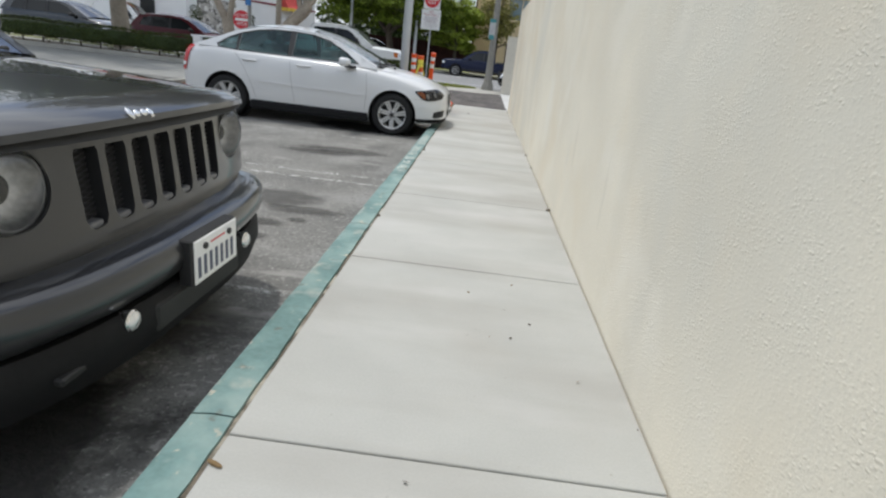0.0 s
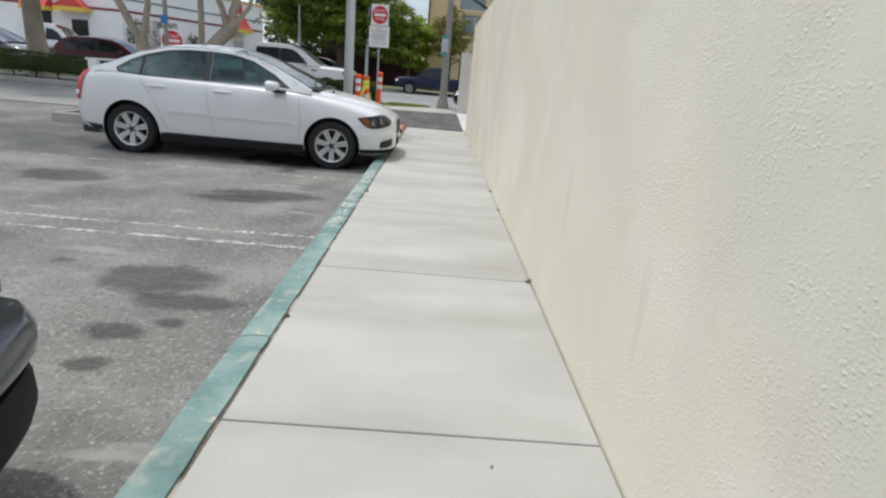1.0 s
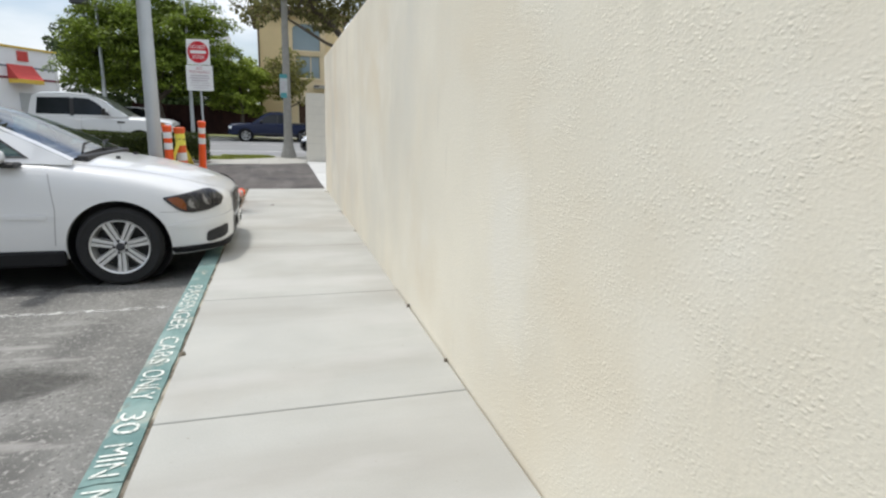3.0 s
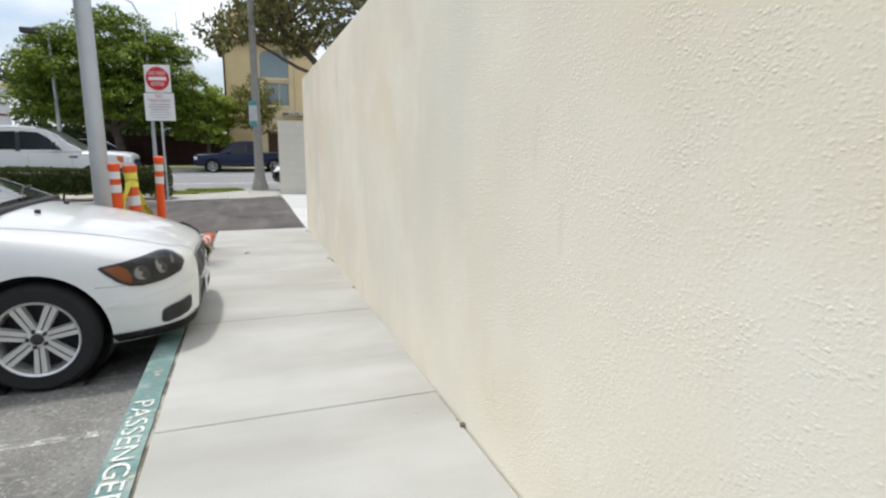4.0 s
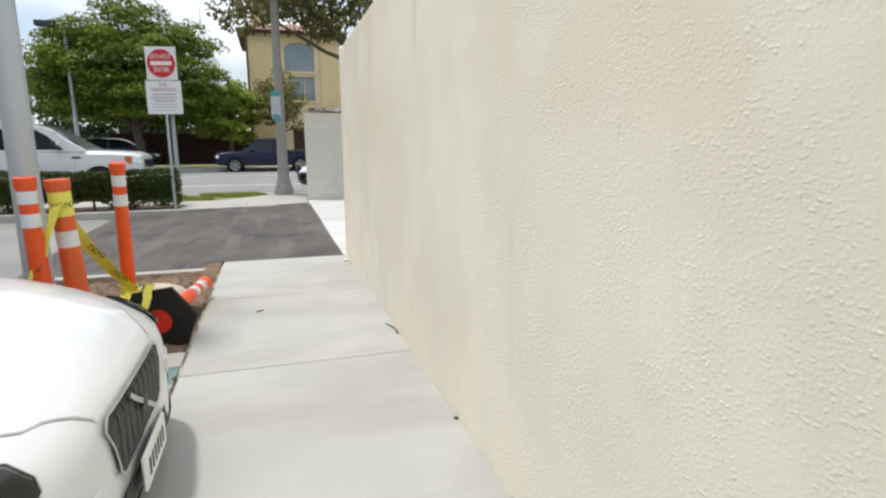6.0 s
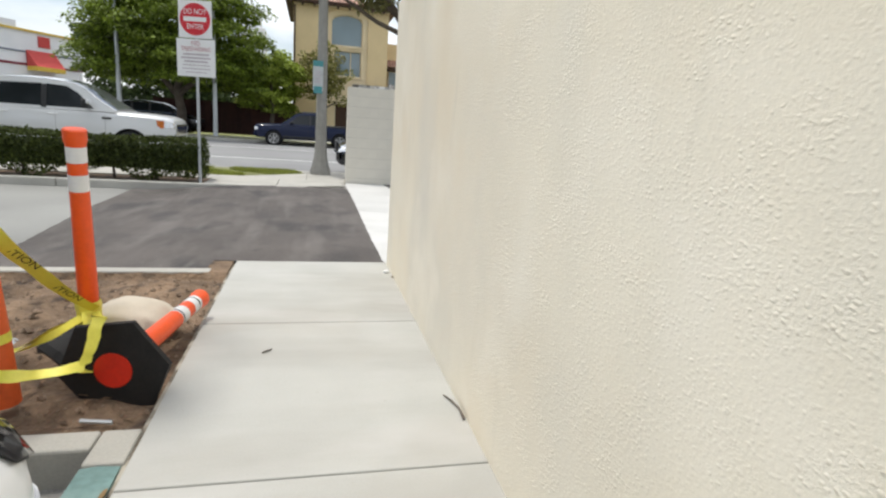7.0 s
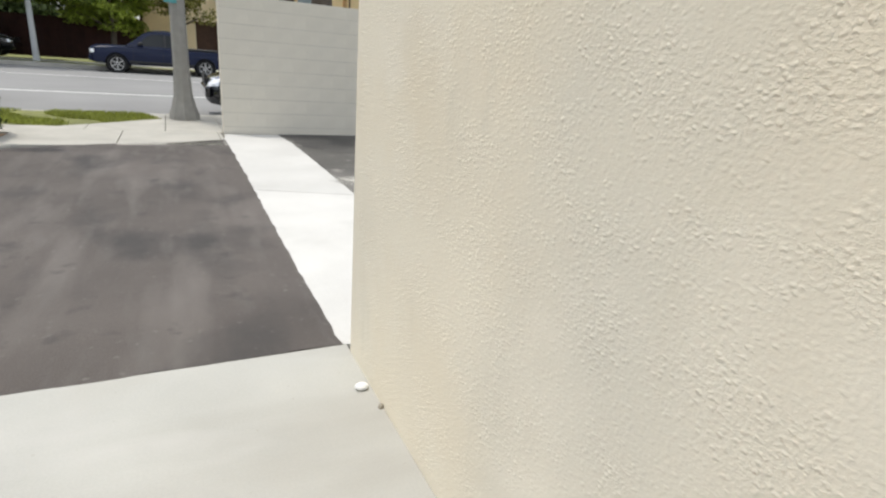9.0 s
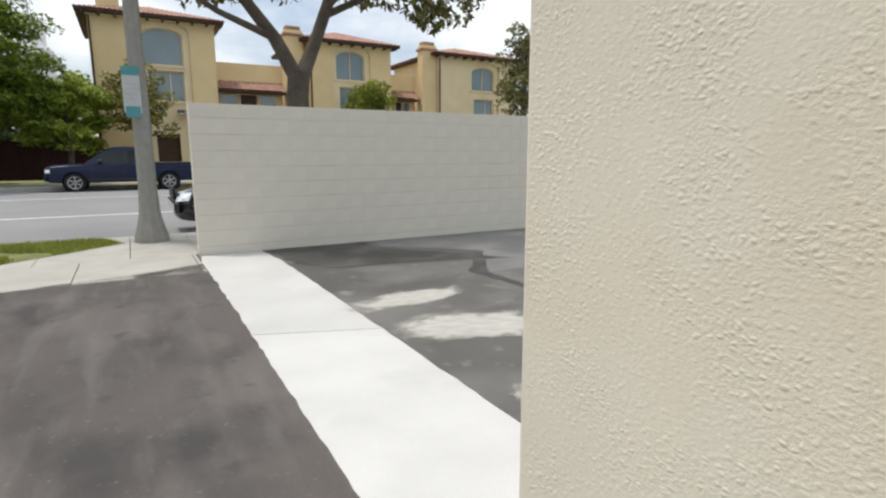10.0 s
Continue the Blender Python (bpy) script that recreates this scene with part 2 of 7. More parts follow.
M_LOT = mat("worn_asphalt", (0.205, 0.2, 0.184), 0.92, vary=0.25, scale=1.3, fine=70, bump=0.005, bscale=90,
            spots=[((0.27, 0.265, 0.25), 0.9, 0.5, 0.7), ((0.12, 0.117, 0.109), 1.4, 0.52, 0.68), ((0.3, 0.292, 0.272), 34.0, 0.56, 0.68), ((0.4, 0.39, 0.36), 75.0, 0.62, 0.7), ((0.11, 0.106, 0.1), 55.0, 0.6, 0.68), ((0.14, 0.135, 0.125), 30.0, 0.6, 0.72), ((0.3, 0.29, 0.27), 3.2, 0.6, 0.7, (0.4, 2, 1)), ((0.09, 0.086, 0.08), 0.6, 0.6, 0.76), ((0.06, 0.057, 0.053), 2.0, 0.68, 0.74)])
M_AISLE = mat("pale_aisle_paving", (0.27, 0.27, 0.252), 0.9, vary=0.12, scale=0.5, fine=90, bump=0.002, bscale=120)
M_NEWASPH = mat("new_asphalt", (0.102, 0.089, 0.081), 0.88, vary=0.25, scale=0.9, fine=160, bump=0.004, bscale=150,
                spots=[((0.15, 0.135, 0.124), 1.6, 0.5, 0.74, (1.8, 0.35, 1)), ((0.052, 0.048, 0.046), 1.5, 0.52, 0.68, (1.2, 0.7, 1)), ((0.13, 0.119, 0.11), 2.6, 0.56, 0.8, (2.4, 0.45, 1)),
                       ((0.06, 0.055, 0.052), 4.5, 0.62, 0.75), ((0.15, 0.14, 0.13), 22, 0.64, 0.74)])
M_PATCH = mat("patched_asphalt", (0.108, 0.103, 0.094), 0.9, vary=0.2, scale=0.8, fine=120, bump=0.003, bscale=120,
              spots=[((0.165, 0.158, 0.145), 0.7, 0.46, 0.64), ((0.075, 0.073, 0.068), 1.1, 0.55, 0.7, (0.6, 1.5, 1)), ((0.22, 0.21, 0.19), 5.0, 0.6, 0.75)])
M_SEALED = mat("sealed_dark_asphalt", (0.06, 0.057, 0.054), 0.85, vary=0.25, scale=1.5, fine=120, bump=0.003, bscale=120, spots=[((0.095, 0.09, 0.084), 2.0, 0.5, 0.7)])
M_ROAD = mat("road_asphalt", (0.245, 0.245, 0.242), 0.9, vary=0.1, scale=0.35, fine=60, bump=0.002, bscale=90)
M_STRIPE = worn_paint("worn_white_paint", (0.66, 0.655, 0.62), 0.44, 0.66, 16)
M_LINE = mat("white_road_line", (0.8, 0.8, 0.78), 0.7)
M_LETTER = worn_paint("white_kerb_lettering", (0.72, 0.75, 0.7), 0.36, 0.5, 40)
M_DIRT = mat("brown_soil", (0.2, 0.135, 0.085), 0.95, vary=0.35, scale=4, fine=40, bump=0.03, bscale=26, spots=[((0.28, 0.19, 0.12), 3.0, 0.5, 0.7), ((0.06, 0.042, 0.03), 5.0, 0.56, 0.68)])
M_GRASS = leafy("grass_blades", (0.27, 0.3, 0.06), 0.35)
M_LAWN = mat("lawn_soil", (0.2, 0.21, 0.07), 0.95, vary=0.3, scale=3, bump=0.01, bscale=40)
M_BLOCK = mat("painted_block", (0.69, 0.645, 0.55), 0.85, vary=0.05, scale=3, fine=60, bump=0.0015, bscale=90, obrand=0.01)
M_MORTAR = mat("block_mortar", (0.54, 0.51, 0.44), 0.9, vary=0.3, scale=1.5)
M_HEDGE = leafy("hedge_leaf", (0.06, 0.078, 0.016), 0.6)
M_TREE = leafy("bright_tree_leaf", (0.155, 0.21, 0.025), 0.6)
M_TREELIGHT = leafy("yellow_tree_leaf", (0.3, 0.37, 0.06), 0.45)
M_TREEDARK = leafy("dark_tree_leaf", (0.07, 0.1, 0.035), 0.5)
M_TREEDRY = leafy("olive_tree_leaf", (0.15, 0.145, 0.05), 0.5)
M_BARK = mat("grey_bark", (0.13, 0.105, 0.085), 0.95, vary=0.3, scale=3, fine=30, bump=0.02, bscale=14)
M_PALEBARK = mat("pale_bark", (0.4, 0.34, 0.27), 0.9, vary=0.25, scale=2, fine=20, bump=0.01, bscale=14)
M_GALV = mat("galvanised_steel", (0.5, 0.52, 0.53), 0.5, 0.5, vary=0.06, scale=3)
M_POLECON = mat("pole_concrete", (0.3, 0.29, 0.265), 0.9, vary=0.1, scale=8, fine=90, bump=0.002, bscale=120)
M_ORANGE = mat("orange_plastic", (0.84, 0.095, 0.012), 0.45, vary=0.08, scale=5, spots=[((0.5, 0.1, 0.03), 9, 0.68, 0.8)])
M_BROWNOR = mat("faded_orange_plastic", (0.76, 0.12, 0.025), 0.55, vary=0.1, scale=5)
M_REFLEX = mat("white_reflective_band", (0.75, 0.75, 0.74), 0.4, vary=0.06, scale=10)
M_RUBBER = mat("black_rubber", (0.013, 0.012, 0.011), 0.8, vary=0.3, scale=12, bump=0.001, bscale=90)
M_TAPE = mat("yellow_tape", (0.82, 0.74, 0.1), 0.4, vary=0.08, scale=5)
M_PLATEINK = mat("dark_blue_plate_print", (0.1, 0.11, 0.16), 0.6)
M_BLACK = mat("black_print", (0.02, 0.02, 0.02), 0.6)
M_SAND = mat("sandbag_cloth", (0.62, 0.55, 0.44), 0.9, vary=0.1, scale=6, fine=200, bump=0.002, bscale=240)
M_SIGNW = mat("white_sign_sheet", (0.8, 0.8, 0.79), 0.4, vary=0.03)
M_SIGNR = mat("red_sign_print", (0.6, 0.02, 0.035), 0.4, vary=0.05)
M_SIGNRED2 = mat("faded_red_sign_print", (0.5, 0.22, 0.24), 0.6)
M_SIGNGREY = mat("grey_sign_print", (0.53, 0.47, 0.5), 0.6)
M_NOTICE = mat("weathered_notice_paper", (0.5, 0.53, 0.53), 0.6, vary=0.1, scale=6)
M_TEALPAPER = mat("teal_banner", (0.08, 0.3, 0.32), 0.6)
M_WHITECAR = mat("white_car_paint", (0.69, 0.695, 0.695), 0.28, vary=0.02, scale=1.5, fine=0, coat=0.7)
M_GREYCAR = mat("dark_grey_metallic_paint", (0.03, 0.0308, 0.0335), 0.3, 0.2, vary=0.06, scale=2, fine=0, coat=1.0, spec=0.3)
M_BLUECAR = mat("navy_car_paint", (0.005, 0.011, 0.042), 0.35, 0.0, vary=0.05, coat=0.25, spec=0.3)
M_REDCAR = mat("dark_red_car_paint", (0.085, 0.005, 0.009), 0.35, 0.0, vary=0.05, coat=0.3, spec=0.3)
M_SLATECAR = mat("slate_car_paint", (0.03, 0.034, 0.038), 0.25, 0.4, vary=0.05, coat=1.0)
M_BLACKCAR = mat("black_car_paint", (0.015, 0.016, 0.02), 0.2, 0.1, vary=0.05, coat=1.0)
M_FINTRIM = mat("satin_grey_trim", (0.16, 0.16, 0.165), 0.35, 0.4, vary=0.05)
M_TRIM = mat("black_plastic_trim", (0.02, 0.02, 0.021), 0.55, vary=0.2, scale=8)
M_TYRE = mat("tyre_rubber", (0.014, 0.014, 0.0145), 0.85, vary=0.2, scale=10)
M_ALLOY = mat("alloy_wheel", (0.66, 0.66, 0.65), 0.38, 0.5, vary=0.05, scale=10)
M_CHROME = mat("chrome", (0.8, 0.8, 0.8), 0.1, 1.0, vary=0.02, fine=0)
M_REFLECTOR = mat("lamp_reflector", (0.92, 0.92, 0.92), 0.22, 0.7, vary=0.12, scale=14)
M_BOWL = mat("grey_lamp_bowl", (0.2, 0.2, 0.2), 0.3, 0.6, vary=0.3, scale=20)
M_PALEBOWL = mat("pale_lamp_bowl", (0.84, 0.86, 0.88), 0.25, 0.0, vary=0.25, scale=22)
M_SEAM = mat("panel_gap", (0.42, 0.42, 0.42), 0.8)
M_CREASE = mat("hood_gap_shade", (0.38, 0.38, 0.38), 0.8)
M_VALANCE = mat("black_valance_plastic", (0.011, 0.011, 0.012), 0.6, vary=0.2, scale=8, spec=0.2)
M_SEAT = mat("grey_seat_fabric", (0.46, 0.46, 0.44), 0.9, vary=0.1)
M_GLASS = glass("car_glass", (0.55, 0.68, 0.68), 1.5)
M_WSGLASS = glass("windscreen_glass", (0.78, 0.87, 0.89), 5.5)
M_LENS = glass("clear_lens", (0.85, 0.85, 0.85), 1.7)
M_SMOKE = glass("smoked_lens", (0.6, 0.58, 0.56))
M_DARKGLASS = mat("dark_window_glass", (0.014, 0.017, 0.019), 0.08, vary=0.1, scale=1, fine=0, spec=0.35)
M_HOUSEGLASS = mat("house_window_glass", (0.18, 0.25, 0.28), 0.08, vary=0.12, scale=0.5, fine=0, spec=0.9)
M_AMBER = mat("amber_lens", (0.6, 0.16, 0.02), 0.2)
M_REDLENS = mat("red_lens", (0.5, 0.015, 0.02), 0.15)
M_TILE = mat("clay_roof_tile", (0.36, 0.2, 0.145), 0.85, vary=0.3, scale=2.5, fine=20)
M_DARKWOOD = mat("dark_timber", (0.07, 0.035, 0.022), 0.8, vary=0.2, scale=4)
M_FENCE = mat("dark_red_fence", (0.06, 0.022, 0.018), 0.85, vary=0.2, scale=3, obrand=0.2)
M_AWNRED = mat("red_awning", (0.55, 0.07, 0.06), 0.8, vary=0.08)
M_AWNYEL = mat("yellow_trim", (0.72, 0.5, 0.08), 0.8, vary=0.08)
M_BANDRED = mat("maroon_band", (0.22, 0.03, 0.05), 0.7)
M_STONE = mat("mottled_stone", (0.52, 0.49, 0.45), 0.9, vary=0.3, scale=2, fine=8, spots=[((0.1, 0.095, 0.09), 2.2, 0.52, 0.58), ((0.75, 0.73, 0.7), 3.1, 0.58, 0.64)])
M_BRASS = mat("dull_dark_metal", (0.06, 0.06, 0.065), 0.5, 0.6)
M_LEAFDRY = mat("dry_leaf", (0.24, 0.16, 0.075), 0.9, vary=0.2)


# ---- building blocks ----
from mathutils.bvhtree import BVHTree
from mathutils.geometry import delaunay_2d_cdt


def mesh_of(name, verts, faces, smooth=None):
    me = bpy.data.meshes.new(name)
    me.from_pydata([tuple(v) for v in verts], [], [tuple(f) for f in faces])
    me.update()
    if smooth is not None:
        me.shade_smooth()
        me.set_sharp_from_angle(angle=radians(smooth))
    return me


def put(name, me, material, parent=None, label="", m=None):
    if not me.materials:
        me.materials.append(material)
    ob = new(name, me)
    if material in (M_GLASS, M_WSGLASS, M_LENS, M_SMOKE):
        ob.visible_shadow = False
    if parent is not None:
        ob.parent = parent
    if m is not None:
        ob.matrix_basis = m
    return tagged(ob, label)


def part(name, bm, material, parent=None, label="", smooth=None, m=None):
    """Links a bmesh as one mesh object under a thing or a part."""
    bmesh.ops.recalc_face_normals(bm, faces=bm.faces[:])
    me = bpy.data.meshes.new(name)
    bm.to_mesh(me)
    bm.free()
    if smooth is not None:
        me.shade_smooth()
        me.set_sharp_from_angle(angle=radians(smooth))
    return put(name, me, material, parent, label, m)


def thing(name, label, category, m=None, group="", kind=""):
    ob = new(name)
    ob.empty_display_size = 0.1
    if m is not None:
        ob.matrix_basis = m
    return tagged(ob, label, category, group, kind)


def box(x0, x1, y0, y1, z0, z1, bevel=0.0, seg=1, bm=None, m_=None):
    b = bmesh.new()
    r = bmesh.ops.create_cube(b, size=1.0, matrix=Matrix.LocRotScale(((x0 + x1) / 2, (y0 + y1) / 2, (z0 + z1) / 2), None, (abs(x1 - x0), abs(y1 - y0), abs(z1 - z0))))
    if bevel:
        bmesh.ops.bevel(b, geom=b.edges[:], offset=bevel, segments=seg, affect="EDGES", profile=0.5)
    return join(bm, b, m_)


def join(bm, b, m=None):
    if m is not None:
        bmesh.ops.transform(b, matrix=m, verts=b.verts)
    if bm is None:
        return b
    me = bpy.data.meshes.new("tmp")
    b.to_mesh(me)
    b.free()
    bm.from_mesh(me)
    bpy.data.meshes.remove(me)
    return bm


def lathe(profile, n=24, axis="z", bm=None, m=None, close=True):
    """Turns (radius, height) pairs round an axis."""
    b = bmesh.new()
    rings = []
    for r, h in profile:
        ring = []
        for i in range(n):
            a = 2 * math.pi * i / n
            c, s = r * math.cos(a), r * math.sin(a)
            ring.append(b.verts.new({"z": (c, s, h), "y": (c, h, s), "x": (h, c, s)}[axis]))
        rings.append(ring)
    for p, q in zip(rings, rings[1:]):
        for i in range(n):
            b.faces.new((p[i], p[(i + 1) % n], q[(i + 1) % n], q[i]))
    if close:
        for ring in (rings[0], rings[-1]):
            b.faces.new(ring)
    bmesh.ops.recalc_face_normals(b, faces=b.faces[:])
    return join(bm, b, m)


def sweep(points, radii, n=8, bm=None):
    """A tapering tube through points."""
    b = bmesh.new()
    pts = [Vector(p) for p in points]
    rings = []
    for i, p in enumerate(pts):
        d = (pts[min(i + 1, len(pts) - 1)] - pts[max(i - 1, 0)]).normalized()
        u = d.orthogonal().normalized() if i == 0 else (u - d * u.dot(d)).normalized()
        v = d.cross(u)
        r = radii[i] if isinstance(radii, (list, tuple)) else radii
        rings.append([b.verts.new(p + (u * math.cos(2 * math.pi * k / n) + v * math.sin(2 * math.pi * k / n)) * r) for k in range(n)])
    for p, q in zip(rings, rings[1:]):
        for i in range(n):
            b.faces.new((p[i], p[(i + 1) % n], q[(i + 1) % n], q[i]))
    b.faces.new(rings[0]), b.faces.new(rings[-1])
    return join(bm, b)


def ribbon(points, sides, bm=None):
    """A thin band through points; sides: half-width vectors."""
    b = bmesh.new()
    rows = [(b.verts.new(Vector(p) - Vector(s)), b.verts.new(Vector(p) + Vector(s))) for p, s in zip(points, sides)]
    for p, q in zip(rows, rows[1:]):
        b.faces.new((p[0], p[1], q[1], q[0]))
    return join(bm, b)


def sheet(outline, z=0.0, step=0.5, height=None, thick=0.0):
    """A flat, finely divided patch with the given outline; height(x, y) lifts it."""
    v, f = fill(outline, [], step)
    b = bmesh.new()
    vs = [b.verts.new((x, y, z + (height(x, y) if height else 0))) for x, y in v]
    for t in f:
        b.faces.new([vs[i] for i in t])
    bmesh.ops.recalc_face_normals(b, faces=b.faces[:])
    if sum(q.normal.z for q in b.faces) < 0:
        bmesh.ops.reverse_faces(b, faces=b.faces[:])
    if thick:
        r = bmesh.ops.extrude_face_region(b, geom=b.faces[:])
        bmesh.ops.translate(b, verts=[q for q in r["geom"] if isinstance(q, bmesh.types.BMVert)], vec=(0, 0, -thick))
    return b


def inside(p, poly):
    x, y, c = p[0], p[1], False
    for (x0, y0), (x1, y1) in zip(poly, poly[1:] + poly[:1]):
        if (y0 > y) != (y1 > y) and x < (x1 - x0) * (y - y0) / (y1 - y0) + x0:
            c = not c
    return c


def fill(outline, holes, step):
    """Triangles inside an outline but outside the holes, with inner points on a grid."""
    pts, edges = [], []
    for loop in [outline, *holes]:
        dense = []
        for (x0, y0), (x1, y1) in zip(loop, loop[1:] + loop[:1]):
            k = max(1, int(math.hypot(x1 - x0, y1 - y0) / step))
            dense += [(x0 + (x1 - x0) * i / k, y0 + (y1 - y0) * i / k) for i in range(k)]
        s = len(pts)
        pts += dense
        edges += [(s + i, s + (i + 1) % len(dense)) for i in range(len(dense))]
    xs, ys = [p[0] for p in outline], [p[1] for p in outline]
    nx, ny = int((max(xs) - min(xs)) / step), int((max(ys) - min(ys)) / step)
    for i in range(1, nx + 1):
        for j in range(1, ny + 1):
            p = (min(xs) + (i - 0.5 * (j % 2)) * step, min(ys) + j * step)
            if inside(p, outline) and not any(inside(p, h) for h in holes):
                pts.append(p)
    v, _, f, *_ = delaunay_2d_cdt([Vector(p) for p in pts], edges, [], 0, 1e-5)
    out = []
    for t in f:
        c = (sum(v[i][0] for i in t) / 3, sum(v[i][1] for i in t) / 3)
        if inside(c, outline) and not any(inside(c, h) for h in holes):
            out.append(tuple(t))
    return [(p[0], p[1]) for p in v], out


def patch(outline, holes, place, step=0.05, thick=0.0, way=(0, 0, 0)):
    """A filled outline carried into space by place(u, v), thickened along way."""
    v, f = fill(outline, holes, step)
    b = bmesh.new()
    got = [place(x, y) for x, y in v]
    vs = [b.verts.new(p) if p is not None else None for p in got]
    for t in f:
        if all(vs[i] is not None for i in t):
            b.faces.new([vs[i] for i in t])
    loose = [q for q in b.verts if not q.link_faces]
    bmesh.ops.delete(b, geom=loose, context="VERTS")
    bmesh.ops.recalc_face_normals(b, faces=b.faces[:])
    if thick:
        r = bmesh.ops.extrude_face_region(b, geom=b.faces[:])
        bmesh.ops.translate(b, verts=[q for q in r["geom"] if isinstance(q, bmesh.types.BMVert)], vec=Vector(way) * thick)
    return b


def projector(tree, origin, u, v, d, lift=0.004):
    """place() for patch(): casts from origin + a u + b v along d on to a surface."""
    o, u, v, d = Vector(origin), Vector(u), Vector(v), Vector(d).normalized()

    def place(a, b):
        hit, nrm, _, _ = tree.ray_cast(o + u * a + v * b, d)
        if hit is None:
            return None
        if nrm.dot(d) > 0:
            nrm = -nrm
        return hit + nrm * lift
    return place


def lettering(text, size, depth=0.0):
    """A mesh of built-in letters in the xy plane, centred."""
    cu = bpy.data.curves.new("letters", "FONT")
    cu.body, cu.size, cu.align_x, cu.align_y, cu.extrude = text, size, "CENTER", "CENTER", depth
    ob = bpy.data.objects.new("letters", cu)
    me = bpy.data.meshes.new_from_object(ob)
    bpy.data.objects.remove(ob)
    bpy.data.curves.remove(cu)
    return me


def smooth_curve(xs, ys, q):
    """Monotone cubic through (xs, ys), xs rising."""
    xs, ys, q = np.array(xs, float), np.array(ys, float), np.array(q, float)
    h, s = np.diff(xs), np.diff(ys) / np.diff(xs)
    m = np.zeros(len(xs))
    m[0], m[-1] = s[0], s[-1]
    for i in range(1, len(xs) - 1):
        if s[i - 1] * s[i] > 0:
            w1, w2 = 2 * h[i] + h[i - 1], h[i] + 2 * h[i - 1]
            m[i] = (w1 + w2) / (w1 / s[i - 1] + w2 / s[i])
    k = np.clip(np.searchsorted(xs, q) - 1, 0, len(h) - 1)
    t = (q - xs[k]) / h[k]
    return (2 * t**3 - 3 * t**2 + 1) * ys[k] + (t**3 - 2 * t**2 + t) * h[k] * m[k] + (-2 * t**3 + 3 * t**2) * ys[k + 1] + (t**3 - t**2) * h[k] * m[k + 1]


# ---- ground and paving ----
LOT = -0.155      # parking surface; the sidewalk's top is z = 0
ROADZ = -0.16
W_X, KERB_IN, KERB_OUT = 0.758, -0.515, -0.67

gb = bmesh.new()
bmesh.ops.create_grid(gb, x_segments=8, y_segments=8, size=1500, matrix=Matrix.Translation((0, 0, -0.3)))
tagged(part("ground", gb, M_LAWN), "wide bare ground reaching to the horizon", "ground", kind="structure")

tagged(part("parking_lot", sheet([(-30, -12), (-0.655, -12), (-0.655, 10.6), (-3.2, 10.6), (-3.2, 13.0), (-2.35, 13.3), (-2.35, 17.3), (-1.2, 18.74), (-30, 18.74)], LOT, 0.8, thick=0.1), M_LOT),
       "worn grey asphalt parking lot with oil stains", "parking lot", kind="structure")


def apron_height(x, y):
    k = min(1.0, max(0.0, (-0.9 - x) / 1.6))
    return -0.003 - 0.135 * k * min(1.0, max(0.0, (19.2 - y) / 3.0) + 0.35 + 0.6 * k)


def ragged(loop, step, amount, seed):
    """An outline broken into short, unevenly set pieces."""
    out = []
    for (x0, y0), (x1, y1) in zip(loop, loop[1:] + loop[:1]):
        L = math.hypot(x1 - x0, y1 - y0)
        k = max(1, int(L / step))
        for i in range(k):
            x, y = x0 + (x1 - x0) * i / k, y0 + (y1 - y0) * i / k
            q = amount * (noise.noise((x * 5, y * 5, seed)) + 0.8 * noise.noise((x * 17, y * 17, seed + 3)))
            out.append((x + q * (y1 - y0) / L, y - q * (x1 - x0) / L))
    return out


def blob(cx, cy, rx, ry, seed, turn=0.0, n=40, rough=0.3):
    """An uneven rounded outline."""
    out = []
    for i in range(n):
        a = 2 * math.pi * i / n
        q = 1 + rough * noise.noise((math.cos(a) * 1.6 + seed * 3, math.sin(a) * 1.6, seed)) + 0.4 * rough * noise.noise((math.cos(a) * 5, math.sin(a) * 5, seed + 9))
        u, v = rx * q * math.cos(a), ry * q * math.sin(a)
        out.append((cx + u * math.cos(turn) - v * math.sin(turn), cy + u * math.sin(turn) + v * math.cos(turn)))
    return out


tagged(part("driveway", sheet(ragged([(0.738, 13.268), (0.725, 15.0), (0.75, 17.0), (0.74, 19.28), (0.1, 19.0), (-0.95, 18.78), (-1.7, 18.71), (-2.84, 18.71), (-2.8, 16.7), (-2.67, 15.2), (-2.5, 13.005), (-0.69, 13.005), (-0.69, 13.262)], 0.09, 0.014, 2), 0.005, 0.25, apron_height, thick=0.14), M_NEWASPH),
       "dark freshly laid asphalt driveway with pale tyre marks", "driveway", kind="structure")
tagged(part("aisle", sheet([(-30, 13.1), (-2.2, 13.1), (-2.2, 17.6), (-3.0, 18.73), (-30, 18.73)], LOT + 0.012, 0.8), M_AISLE),
       "pale sun-bleached paved aisle of the lot", "pavement", kind="structure")
tagged(part("side_yard", sheet(ragged([(1.615, 13.0), (14, 13.0), (14, 19.86), (1.535, 19.86), (1.6, 19.1), (1.615, 17.5)], 0.1, 0.016, 6), 0.003, 0.5, thick=0.1), M_PATCH),
       "patched asphalt yard with pale sanded areas", "pavement", kind="structure")
M_SANDED = soft_stain("spread_sand", (0.5, 0.485, 0.44), 0.9)
M_PALECON = mat("weathered_pale_slab", (0.19, 0.187, 0.18), 0.9, vary=0.15, scale=1.5, fine=90, bump=0.002, bscale=120)
sealed = thing("asphalt_patch", "dark sealed asphalt patch along the block wall", "pavement", kind="structure")
